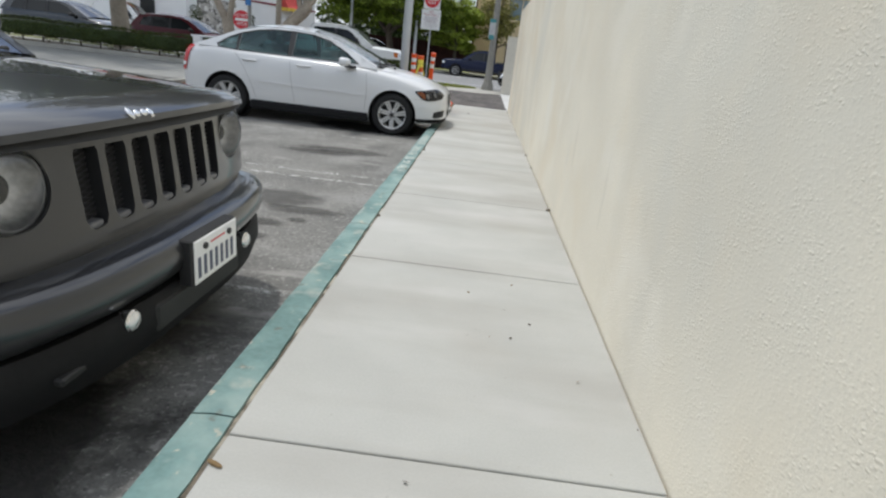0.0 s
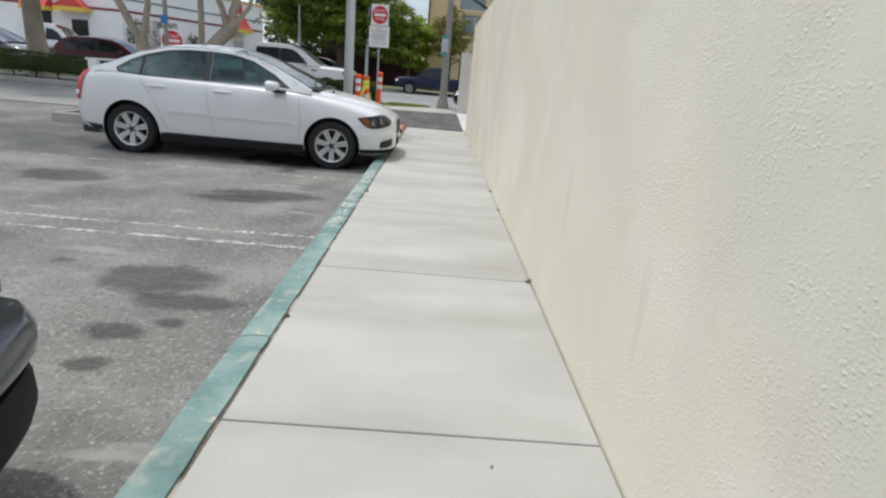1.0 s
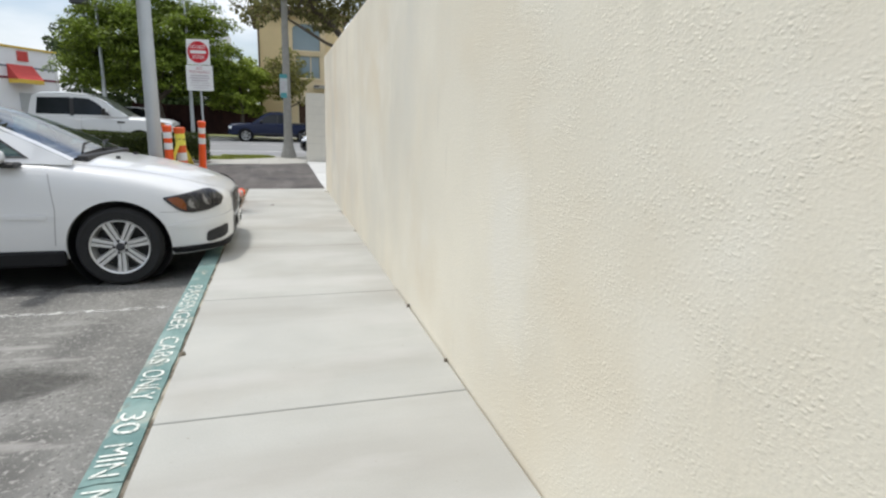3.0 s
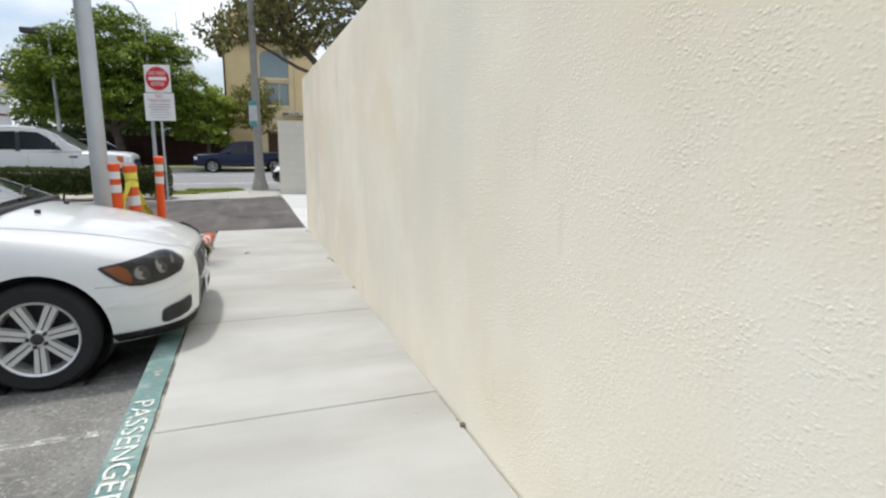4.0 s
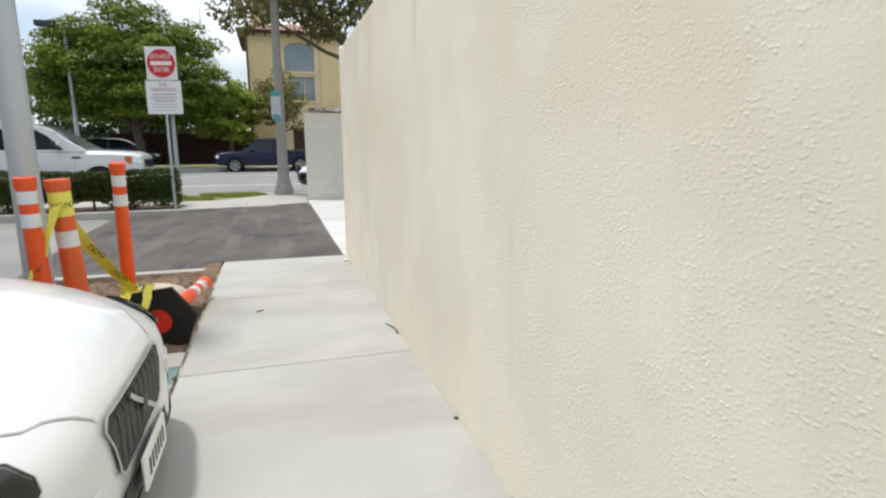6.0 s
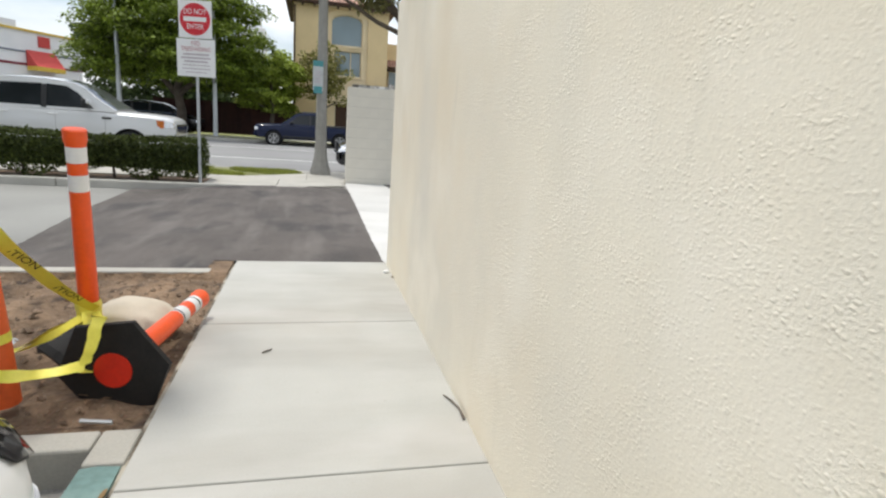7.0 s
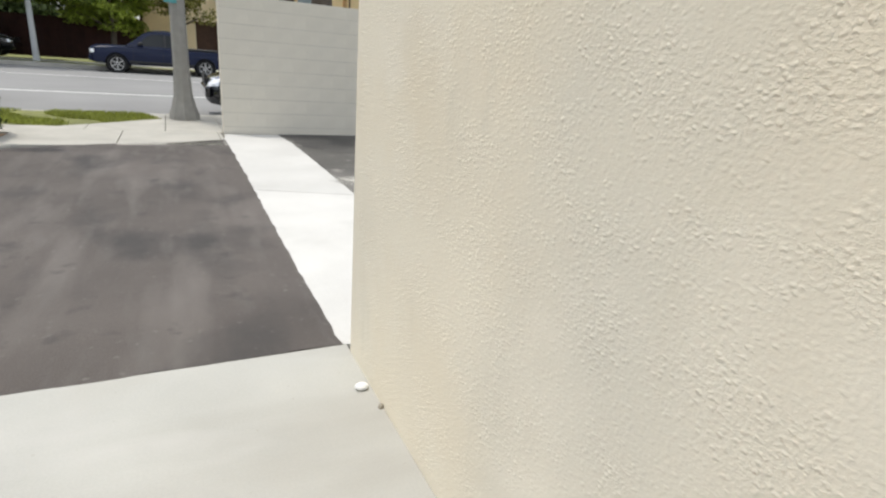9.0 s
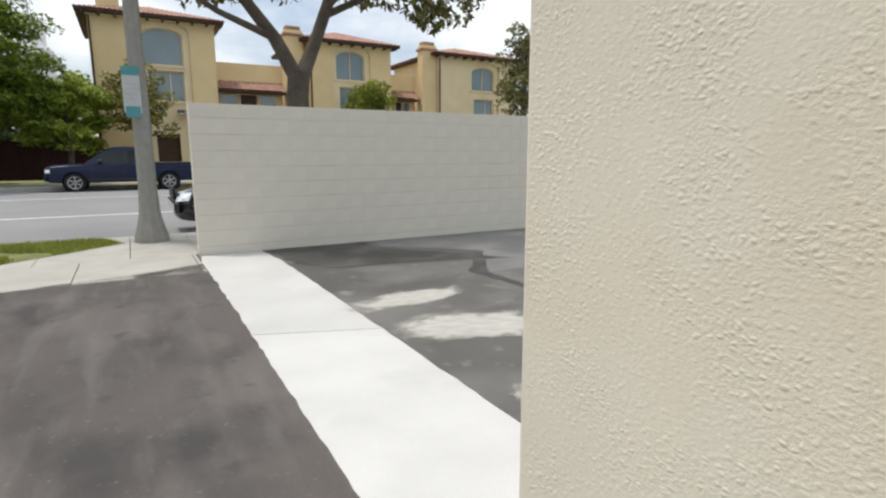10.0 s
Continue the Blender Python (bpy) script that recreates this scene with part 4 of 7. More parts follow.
def white_sedan():
    car = thing("sedan", "white four-door sedan parked with its nose over the kerb", "car", pose(-0.36, 9.03, LOT))
    half, hz, r = 0.875, 0.305, 0.307
    hubs = [(-0.845, hz), (-3.385, hz)]
    st = [(-0.06, 0.44, 0.3, 0.55, 0.63), (-0.085, 0.585, 0.26, 0.595, 0.685), (-0.14, 0.71, 0.24, 0.64, 0.73), (-0.265, 0.8, 0.225, 0.69, 0.783), (-0.5, 0.852, 0.21, 0.77, 0.86),
          (-0.9, 0.872, 0.2, 0.86, 0.94), (-1.3, 0.878, 0.2, 0.915, 0.985), (-2.2, 0.88, 0.2, 0.945, 0.97), (-3.2, 0.878, 0.2, 0.965, 0.99), (-3.6, 0.865, 0.21, 0.975, 1.035),
          (-3.85, 0.835, 0.24, 0.955, 1.045), (-4.02, 0.79, 0.28, 0.9, 1.035), (-4.1, 0.71, 0.33, 0.78, 0.98), (-4.14, 0.6, 0.38, 0.66, 0.86)]
    me = cut_arches(loft_body(st), hubs, r * 1.17, half)
    body = put("body", me, M_WHITECAR, car, "glossy white painted body")
    tree = BVHTree.FromPolygons([v.co for v in me.vertices], [p.vertices[:] for p in me.polygons])
    roof = [(-1.12, 0.955), (-1.45, 1.13), (-1.85, 1.305), (-2.15, 1.375), (-2.55, 1.4), (-2.95, 1.37), (-3.3, 1.28), (-3.6, 1.13), (-3.84, 1.03)]
    w1 = [(-1.42, 0.985), (-1.6, 1.12), (-1.88, 1.27), (-2.12, 1.335), (-2.39, 1.352), (-2.39, 0.985)]
    w2 = [(-2.47, 0.985), (-2.47, 1.352), (-2.7, 1.348), (-2.95, 1.318), (-3.2, 1.245), (-3.22, 0.99)]
    w3 = [(-3.26, 0.99), (-3.245, 1.225), (-3.38, 1.155), (-3.52, 1.05), (-3.5, 1.01)]
    def low(loop):
        return [(x, 0.955 + (z - 0.955) * 0.9 if z > 0.955 else z) for x, z in loop]
    roof, w1, w2, w3 = low(roof), low(w1), low(w2), low(w3)
    greenhouse(car, roof, [w1, w2, w3], (0, 3), (6, 8), 0.815, 0.94, 0.52, M_WHITECAR, M_GLASS)
    dlo = [(-1.385, 0.972), (-1.59, 1.132), (-1.87, 1.286), (-2.12, 1.351), (-2.42, 1.368), (-2.72, 1.364), (-2.96, 1.333), (-3.21, 1.258), (-3.39, 1.172), (-3.55, 1.05), (-3.52, 0.995), (-3.24, 0.974)]
    dlo = low(dlo)
    for s in (1, -1):
        part("window_surround", patch(dlo, [w1, w2, w3], lambda x, z: (x, s * (0.819 - max(0.0, z - 0.94) * 0.52), z), 0.1), M_TRIM, car, "black trim round the side windows")
    for x, w_ in ((-1.95, 0.36), (-2.85, 0.33)):
        for y in (-w_, w_):
            seat(car, x, y, 0.89)
    part("dashboard", box(-1.5, -1.28, -0.68, 0.68, 0.93, 1.02, 0.03, 2), M_TRIM, car)
    part("steering_wheel", lathe([(0.17, 0), (0.185, 0.012), (0.2, 0), (0.185, -0.012), (0.17, 0)], 24, "x", m=Matrix.Translation((-1.62, 0.36, 1.03)) @ Matrix.Rotation(radians(-20), 4, "Y"), close=False), M_TRIM, car)
    part("cabin_floor", box(-3.5, -1.3, -0.72, 0.72, 0.975, 0.995, 0.005), M_SEAT, car)
    for x, z in hubs:
        for s in (1, -1):
            wheel(car, x, s * (half - 0.115), z, r, s)
    wheel_liners(car, hubs, r * 1.17, half, M_TRIM)
    # black skirts along the bottom
    for s in (1, -1):
        part("sill", box(-3.02, -1.21, s * 0.76, s * 0.868, 0.17, 0.29, 0.02, 2), M_VALANCE, car)
    side_patch(car, "skirt", tree, [(-3.03, 0.2), (-3.03, 0.3), (-1.2, 0.29), (-1.2, 0.2)], M_VALANCE, half, lift=0.008)
    side_patch(car, "skirt", tree, [(-0.49, 0.2), (-0.49, 0.265), (-0.16, 0.29), (-0.16, 0.2)], M_TRIM, half, lift=0.008)
    side_patch(car, "skirt", tree, [(-4.0, 0.25), (-4.0, 0.34), (-3.76, 0.325), (-3.76, 0.2)], M_TRIM, half, lift=0.008)
    part("front_lip", patch([(-0.5, 0.22), (0.5, 0.22), (0.5, 0.31), (-0.5, 0.31)], [], projector(tree, (0.6, 0, 0), (0, 1, 0), (0, 0, 1), (-1, 0, 0), 0.006), 0.05), M_TRIM, car)
    # lamps: smoked housing with amber corner and two reflectors
    for s in (1, -1):
        d = Vector((-0.75, -s * 0.66, 0)).normalized()
        u = Vector((d.y, -d.x, 0)) * s
        o = Vector((-0.25, s * 0.66, 0)) - d * 1.2
        if u.x > 0:
            u = -u
        pr = projector(tree, o, u, (0, 0, 1), d, 0.006)
        loop = [(-0.13, 0.645), (-0.06, 0.608), (0.06, 0.58), (0.16, 0.566), (0.21, 0.572), (0.25, 0.596), (0.288, 0.64), (0.312, 0.674), (0.3, 0.684), (0.22, 0.697), (0.12, 0.711), (0.0, 0.723), (-0.06, 0.72), (-0.105, 0.703), (-0.132, 0.67)]
        lamp = part("headlamp", patch(loop, [], pr, 0.03, 0.004, -d), M_BRASS, car, "smoked black headlamp with amber corner", smooth=50)
        pr2 = projector(tree, o, u, (0, 0, 1), d, 0.013)
        part("turn_signal", patch([(0.2, 0.582), (0.235, 0.597), (0.272, 0.64), (0.298, 0.674), (0.24, 0.684), (0.208, 0.66), (0.196, 0.62)], [], pr2, 0.03), M_AMBER, lamp)
        for cu, cv, ru in ((0.152, 0.632, 0.04), (0.05, 0.652, 0.034)):
            bowl = part("reflector", patch(oval(cu, cv, ru * 0.95, 0.042), [], pr2, 0.02), M_BOWL, lamp)
            # white crescent painted over the bowl as its highlight
            part("bulb_glint", patch([(cu + a * ru, cv + b_ * 0.042) for a, b_ in ((-0.3, -0.85), (0.5, -0.75), (0.8, -0.2), (0.7, 0.4), (0.2, 0.85), (0.3, 0.3), (-0.15, 0.1), (0.1, -0.35))], [], projector(tree, o, u, (0, 0, 1), d, 0.0145), 0.02), M_REFLEX, bowl)
        part("reflector", patch([(-0.05, 0.66), (-0.02, 0.65), (-0.045, 0.69), (-0.07, 0.7)], [], pr2, 0.02), M_REFLECTOR, lamp)
        pr3 = projector(tree, o, u, (0, 0, 1), d, 0.02)
        part("lens", patch(loop, [], pr3, 0.04), M_SMOKE, lamp)
        part("lamp_surround", patch([(0.09 + (a - 0.09) * 1.03, 0.652 + (z - 0.652) * 1.07) for a, z in loop], [loop], projector(tree, o, u, (0, 0, 1), d, 0.008), 0.04), M_TRIM, lamp)
        # lower grille beside the bumper corner
        part("bumper_vent", patch([(a, z - 0.16 * (a + 0.04)) for a, z in oval(-0.04, 0.378, 0.115, 0.05, p=4.5)], [], projector(tree, o, u, (0, 0, 1), d, 0.006), 0.03), M_TRIM, car)
        part("bumper_moulding", patch([(-0.29, 0.478), (0.0, 0.455), (0.24, 0.445), (0.31, 0.458), (0.24, 0.487), (0.0, 0.515), (-0.29, 0.535)], [], projector(tree, o, u, (0, 0, 1), d, 0.009), 0.04, 0.02, d), M_WHITECAR, car, smooth=50)
        for k in range(3):
            part("vent_slat", patch([(-0.13, 0.36 + 0.02 * k), (0.05, 0.332 + 0.02 * k), (0.05, 0.337 + 0.02 * k), (-0.13, 0.365 + 0.02 * k)], [], projector(tree, o, u, (0, 0, 1), d, 0.01), 0.04), M_BRASS, car)
        part("corner_lip", patch([(-0.26, 0.262), (0.0, 0.25), (0.3, 0.236), (0.3, 0.285), (0.0, 0.302), (-0.26, 0.315)], [], projector(tree, o, u, (0, 0, 1), d, 0.008), 0.03), M_VALANCE, car)
    # grille with a diagonal bar and mesh
    fr = projector(tree, (0.6, 0, 0), (0, 1, 0), (0, 0, 1), (-1, 0, 0), 0.008)
    gl = [(-0.33, 0.628), (-0.27, 0.48), (-0.23, 0.462), (0.23, 0.462), (0.27, 0.48), (0.33, 0.628), (0.29, 0.65), (-0.29, 0.65)]
    grille = part("grille", patch(gl, [], fr, 0.04), M_TRIM, car, "black mesh grille with a slanted bar")
    part("grille_frame", patch([(y * 1.04, 0.56 + (z - 0.56) * 1.08) for y, z in gl], [gl], projector(tree, (0.6, 0, 0), (0, 1, 0), (0, 0, 1), (-1, 0, 0), 0.012), 0.05), M_GALV, grille)
    fr2 = projector(tree, (0.6, 0, 0), (0, 1, 0), (0, 0, 1), (-1, 0, 0), 0.02)
    part("grille_bar", patch([(-0.145, 0.632), (-0.122, 0.638), (0.145, 0.486), (0.122, 0.48)], [], fr2, 0.04), M_GALV, grille)
    part("badge", patch(oval(0, 0.556, 0.028, 0.028), [], projector(tree, (0.6, 0, 0), (0, 1, 0), (0, 0, 1), (-1, 0, 0), 0.022), 0.03), M_BRASS, grille)
    for k in range(9):
        yv = -0.24 + 0.06 * k
        part("grille_mesh", patch([(yv - 0.006, 0.485), (yv + 0.006, 0.485), (yv + 0.006, 0.64), (yv - 0.006, 0.64)], [], projector(tree, (0.6, 0, 0), (0, 1, 0), (0, 0, 1), (-1, 0, 0), 0.014), 0.05), M_BRASS, grille)
    part("lower_intake", patch([(-0.34, 0.335), (0.34, 0.335), (0.32, 0.4), (-0.32, 0.4)], [], fr, 0.05), M_TRIM, car)
    plate = part("number_plate", box(-0.035, -0.022, -0.155, 0.155, 0.335, 0.45, 0.006), M_SIGNW, car, "white plate with dark unreadable marks")
    for k in range(6):
        part("plate_mark", box(-0.0215, -0.0205, -0.11 + k * 0.04, -0.09 + k * 0.04, 0.365, 0.42), M_BLACK, plate)
    # seams, mouldings, handles
    seam(car, tree, [(-1.27, 0.9), (-1.24, 0.6), (-1.27, 0.33)], half)
    seam(car, tree, [(-2.42, 0.94), (-2.38, 0.6), (-2.33, 0.33)], half)
    seam(car, tree, [(-3.25, 0.95), (-3.1, 0.75), (-2.98, 0.5), (-2.93, 0.33)], half)
    side_patch(car, "side_moulding", tree, [(-1.3, 0.535), (-1.3, 0.565), (-2.28, 0.575), (-2.28, 0.545)], M_WHITECAR, half, lift=0.012, thick=-0.012)
    side_patch(car, "side_moulding", tree, [(-2.4, 0.548), (-2.4, 0.578), (-2.88, 0.59), (-2.88, 0.56)], M_WHITECAR, half, lift=0.012, thick=-0.012)
    for xh in (-2.2, -3.02):
        for s in (1, -1):
            part("door_handle", box(xh - 0.11, xh + 0.11, s * 0.862, s * 0.895, 0.845, 0.872, 0.012, 2), M_WHITECAR, car, smooth=40)
    side_patch(car, "fuel_flap", tree, oval(-3.66, 0.83, 0.07, 0.075, p=5), M_WHITECAR, half, lift=0.003, sides=(-1,))
    seam(car, tree, [(-0.36, 0.575), (-0.46, 0.57), (-0.545, 0.572)], half, "bumper_seam", 0.005)
    # hood shut line and wiper
    for s in (1, -1):
        vs = []
        for i in range(46):
            x = -0.16 - 0.94 * i / 45
            y = s * (0.43 + 0.315 * (i / 45) ** 0.5)
            for o in (-0.004, 0.004):
                h = tree.ray_cast(Vector((x, y + o, 2)), Vector((0, 0, -1)))[0]
                vs.append((x, y + o, h.z + 0.003))
        lead = []
        for i in range(10):
            x, y = -0.082 - 0.0087 * i, s * (0.33 + 0.011 * i)
            for o in (-0.004, 0.004):
                h = tree.ray_cast(Vector((x + o, y, 2)), Vector((0, 0, -1)))[0]
                lead.append((x + o, y, h.z + 0.003))
        vs = lead + vs
        put("hood_seam", mesh_of("hood_seam", vs, [(i, i + 1, i + 3, i + 2) for i in range(0, len(vs) - 2, 2)]), M_CREASE, car)
        part("washer_jet", box(-0.95, -0.92, s * 0.28, s * 0.31, 0.93, 0.965, 0.006), M_TRIM, car)
    part("cowl", box(-1.24, -1.06, -0.64, 0.64, 0.94, 0.985, 0.015, 2), M_TRIM, car)
    for y0 in (-0.5, 0.05):
        part("wiper", sweep([(-1.13, y0, 1.0), (-1.2, y0 + 0.3, 1.055), (-1.22, y0 + 0.52, 1.06)], 0.009, 6), M_TRIM, car)
    for s in (1, -1):
        mirror(car, -1.56, s * 0.99, 0.985, M_WHITECAR, s)
        pr = projector(tree, Vector((-4.02, s * 0.76, 0)) - Vector((0.55, -s * 0.83, 0)) * 1.2, Vector((0.83, s * 0.55, 0)), (0, 0, 1), (0.55, -s * 0.83, 0), 0.01)
        lamp = part("tail_lamp", patch([(-0.16, 0.62), (0.02, 0.62), (0.06, 0.8), (0.1, 0.96), (-0.02, 0.985), (-0.1, 0.95), (-0.13, 0.8)], [], pr, 0.04, 0.004, (0, s, 0)), M_REDLENS, car, "tall red tail lamp", smooth=50)
        part("reverse_lens", patch([(-0.12, 0.68), (0.02, 0.68), (0.03, 0.73), (-0.11, 0.73)], [], projector(tree, Vector((-4.02, s * 0.76, 0)) - Vector((0.55, -s * 0.83, 0)) * 1.2, Vector((0.83, s * 0.55, 0)), (0, 0, 1), (0.55, -s * 0.83, 0), 0.016), 0.04), M_REFLEX, lamp)
    part("spoiler", box(-4.06, -3.9, -0.56, 0.56, 1.092, 1.116, 0.01, 2), M_WHITECAR, car, "low white boot spoiler", smooth=40)
    for s in (1, -1):
        part("spoiler_foot", box(-4.03, -3.9, s * 0.49, s * 0.56, 0.98, 1.1, 0.015, 2), M_WHITECAR, car)
    part("rear_lip", box(-4.08, -3.85, -0.72, 0.72, 0.2, 0.3, 0.03, 2), M_TRIM, car)
    part("exhaust", lathe([(0.028, -4.17), (0.03, -3.97)], 14, "x", m=Matrix.Translation((0, -0.45, 0.27))), M_CHROME, car)
    return car


def dark_suv():
    """The boxy off-roader in the near stall: seven-slot face, round lamps, heavy bumper."""
    car = thing("suv", "dark grey boxy SUV with a slotted grille parked at the kerb", "car", pose(-0.84, 1.67, LOT, 0, 0, -1.0))
    half, hz, r = 0.87, 0.33, 0.34
    hubs = [(-0.9, hz), (-3.5, hz)]
    st = [(-0.36, 0.8, 0.42, 0.87, 0.925), (-0.44, 0.845, 0.34, 0.915, 0.96), (-0.6, 0.86, 0.3, 0.94, 0.985), (-1.2, 0.87, 0.28, 0.985, 1.03), (-2.0, 0.875, 0.28, 1.02, 1.04), (-3.6, 0.875, 0.28, 1.04, 1.05), (-4.2, 0.86, 0.32, 1.04, 1.05), (-4.36, 0.83, 0.36, 1.0, 1.03)]
    me = cut_arches(loft_body(st, square=0.035), hubs, r * 1.15, half)
    put("body", me, M_GREYCAR, car, "dark grey metallic body")
    roof = [(-1.32, 1.02), (-1.6, 1.22), (-2.0, 1.5), (-2.3, 1.58), (-3.0, 1.62), (-3.9, 1.58), (-4.1, 1.5), (-4.25, 1.2), (-4.3, 1.03)]
    roof = [(x + 0.03, z) for x, z in roof[:4]] + roof[4:]
    greenhouse(car, roof, [[(-1.5, 1.07), (-2.0, 1.4), (-2.2, 1.5), (-2.62, 1.52), (-2.62, 1.07)], [(-2.72, 1.07), (-2.72, 1.52), (-3.5, 1.5), (-3.5, 1.07)]], (0, 3), (6, 8), 0.83, 1.03, 0.3, M_GREYCAR, M_GLASS, crown=0.05)
    for x, z in hubs:
        for s in (1, -1):
            wheel(car, x, s * (half - 0.12), z, r, s, spokes=5)
    wheel_liners(car, hubs, r * 1.15, half, M_TRIM)
    for y in (-0.36, 0.36):
        seat(car, -2.2, y, 1.08)
    part("dashboard", box(-1.95, -1.6, -0.7, 0.7, 1.02, 1.12, 0.03, 2), M_TRIM, car)

    def face_x(y, z):
        return -0.145 - 0.11 * abs(y / 0.85) ** 2.6 - 0.1 * max(0.0, z - 0.6)
    slots = []
    for k in range(-3, 4):
        c = 0.122 * k + 0.014
        w = 0.046
        slots.append([(c - w * 0.7, 0.645), (c - w * 0.2, 0.638), (c + w * 0.2, 0.638), (c + w * 0.7, 0.645), (c + w * 0.95, 0.67), (c + w, 0.865), (c + w * 0.85, 0.88), (c - w * 0.85, 0.88), (c - w, 0.865), (c - w * 0.95, 0.67)])
    eyes = [oval(s * 0.595, 0.8, 0.11, 0.11, 32) for s in (1, -1)]
    outline = [(-0.83, 0.6), (-0.6, 0.572), (0.6, 0.572), (0.83, 0.6), (0.86, 0.75), (0.83, 0.88), (0.6, 0.925), (-0.6, 0.925), (-0.83, 0.88), (-0.86, 0.75)]
    part("front_panel", patch(outline, slots + eyes, lambda y, z: (face_x(y, z), y, z), 0.035, 0.05, (-1, 0, 0)), M_GREYCAR, car, "grey front panel with seven upright slots", smooth=35)
    mesh_b = bmesh.new()
    for k in range(-3, 4):
        c = 0.122 * k + 0.014
        join(mesh_b, patch([(c - 0.055, 0.63), (c + 0.055, 0.63), (c + 0.055, 0.89), (c - 0.055, 0.89)], [], lambda y, z: (face_x(y, z) - 0.045, y, z), 0.06))
    part("grille_backing", mesh_b, M_TRIM, car)
    for k in range(-3, 4):
        c = 0.122 * k + 0.014
        b = bmesh.new()
        for j in range(13):
            z0 = 0.66 + 0.017 * j
            for sl in (1, -1):
                sweep([(face_x(c, z0) - 0.035, c - 0.04, z0 - sl * 0.012), (face_x(c, z0) - 0.035, c + 0.04, z0 + sl * 0.012)], 0.0022, 4, b)
        part("grille_mesh", b, M_BRASS, car)
        part("slot_sill", box(face_x(c, 0.66) - 0.045, face_x(c, 0.66) - 0.004, c - 0.034, c + 0.034, 0.632, 0.66, 0.01, 2), M_FINTRIM, car)
    for s in (1, -1):
        c = (face_x(0.595, 0.8), s * 0.595, 0.8)
        bowl = part("headlamp", lathe([(0.02, -0.06), (0.05, -0.05), (0.078, -0.028), (0.094, 0.0)], 36, "x", m=Matrix.Translation((c[0] + 0.004, c[1], c[2])), close=False), M_PALEBOWL, car, "round clear headlamp", smooth=50)
        part("lamp_bezel", lathe([(0.093, 0.002), (0.097, 0.01), (0.107, 0.006)], 36, "x", m=Matrix.Translation(c), close=False), M_REFLEX, bowl, "pale ring inside the headlamp", smooth=50)
        part("bulb_shade", lathe([(0.02, -0.06), (0.024, -0.02), (0.014, -0.005)], 16, "x", m=Matrix.Translation((c[0] - 0.02, c[1], c[2])) @ Matrix.Diagonal((1, 1.7, 1.7, 1))), M_TRIM, bowl, smooth=50)
        part("lens", lathe([(0.106, 0.006), (0.099, 0.018), (0.07, 0.034), (0.03, 0.044), (0.002, 0.046)], 36, "x", m=Matrix.Translation(c), close=False), M_LENS, bowl, smooth=60)
        part("lamp_ring", lathe([(0.105, 0.0), (0.106, 0.012), (0.112, 0.012), (0.117, -0.012)], 36, "x", m=Matrix.Translation(c), close=False), M_TRIM, bowl, smooth=40)
    # hood leading edge above a dark gap
    hb = bmesh.new()
    rows = []
    for i in range(25):
        y = -0.8 + 1.6 * i / 24
        f = abs(y / 0.8) ** 3
        x0 = -0.13 - 0.1 * f
        rows.append([hb.verts.new(p) for p in [(x0 - 0.03, y, 0.932 - 0.02 * f), (x0, y, 0.937 - 0.02 * f), (x0 - 0.004, y, 0.958 - 0.02 * f), (x0 - 0.05, y, 0.985 - 0.02 * f), (x0 - 0.2, y, 1.003 - 0.03 * f), (-0.8, y, 1.035 - 0.04 * f), (-1.36, y, 1.06 - 0.05 * f)]])
    for p, q in zip(rows, rows[1:]):
        for k in range(6):
            hb.faces.new((p[k], p[k + 1], q[k + 1], q[k]))
    part("hood", hb, M_GREYCAR, car, "dark grey hood reflecting trees", smooth=40)
    part("hood_gap", patch([(-0.8, 0.905), (0.8, 0.905), (0.8, 0.938), (-0.8, 0.938)], [], lambda y, z: (-0.146 - 0.1 * abs(y / 0.8) ** 3 - 0.6 * (z - 0.915), y, z), 0.06), M_BLACK, car)
    badge = part("badge", box(-0.152, -0.146, -0.205, -0.07, 0.957, 0.963, 0.002), M_CHROME, car, "small chrome badge without lettering")
    for k, (w, h, dz) in enumerate(((0.013, 0.021, 0.0), (0.016, 0.0125, -0.003), (0.016, 0.0125, -0.003), (0.016, 0.017, -0.007))):
        bb = bmesh.new()
        bmesh.ops.create_uvsphere(bb, u_segments=14, v_segments=8, radius=1.0, matrix=Matrix.Translation((-0.142, -0.193 + k * 0.035, 0.968 + dz)) @ Matrix.Rotation(radians(-38), 4, "Y") @ Matrix.Rotation(radians(10), 4, "X") @ Matrix.Diagonal((0.005, w, h, 1)))
        part("badge_bar", bb, M_CHROME, badge, smooth=60)
    # bumper: painted band over black valance
    def bumper(profile, y_end, bow, n=36):
        b = bmesh.new()
        rows = []
        for i in range(n + 1):
            t = -1 + 2 * i / n
            y = y_end * t
            back = bow * abs(t) ** 3.2 + 0.12 * max(0, abs(t) - 0.9) ** 1.5 * 10
            rows.append([b.verts.new((x - back, y, z)) for x, z in profile])
        m_ = len(profile)
        for p, q in zip(rows, rows[1:]):
            for k in range(m_):
                b.faces.new((p[k], p[(k + 1) % m_], q[(k + 1) % m_], q[k]))
        b.faces.new(rows[0]), b.faces.new(rows[-1])
        return b
    part("bumper", bumper([(-0.3, 0.4), (-0.075, 0.4), (-0.045, 0.418), (-0.01, 0.47), (-0.002, 0.515), (-0.012, 0.545), (-0.034, 0.566), (-0.1, 0.574), (-0.18, 0.578), (-0.3, 0.578)], 0.85, 0.15), M_GREYCAR, car, "broad dark grey front bumper", smooth=40)
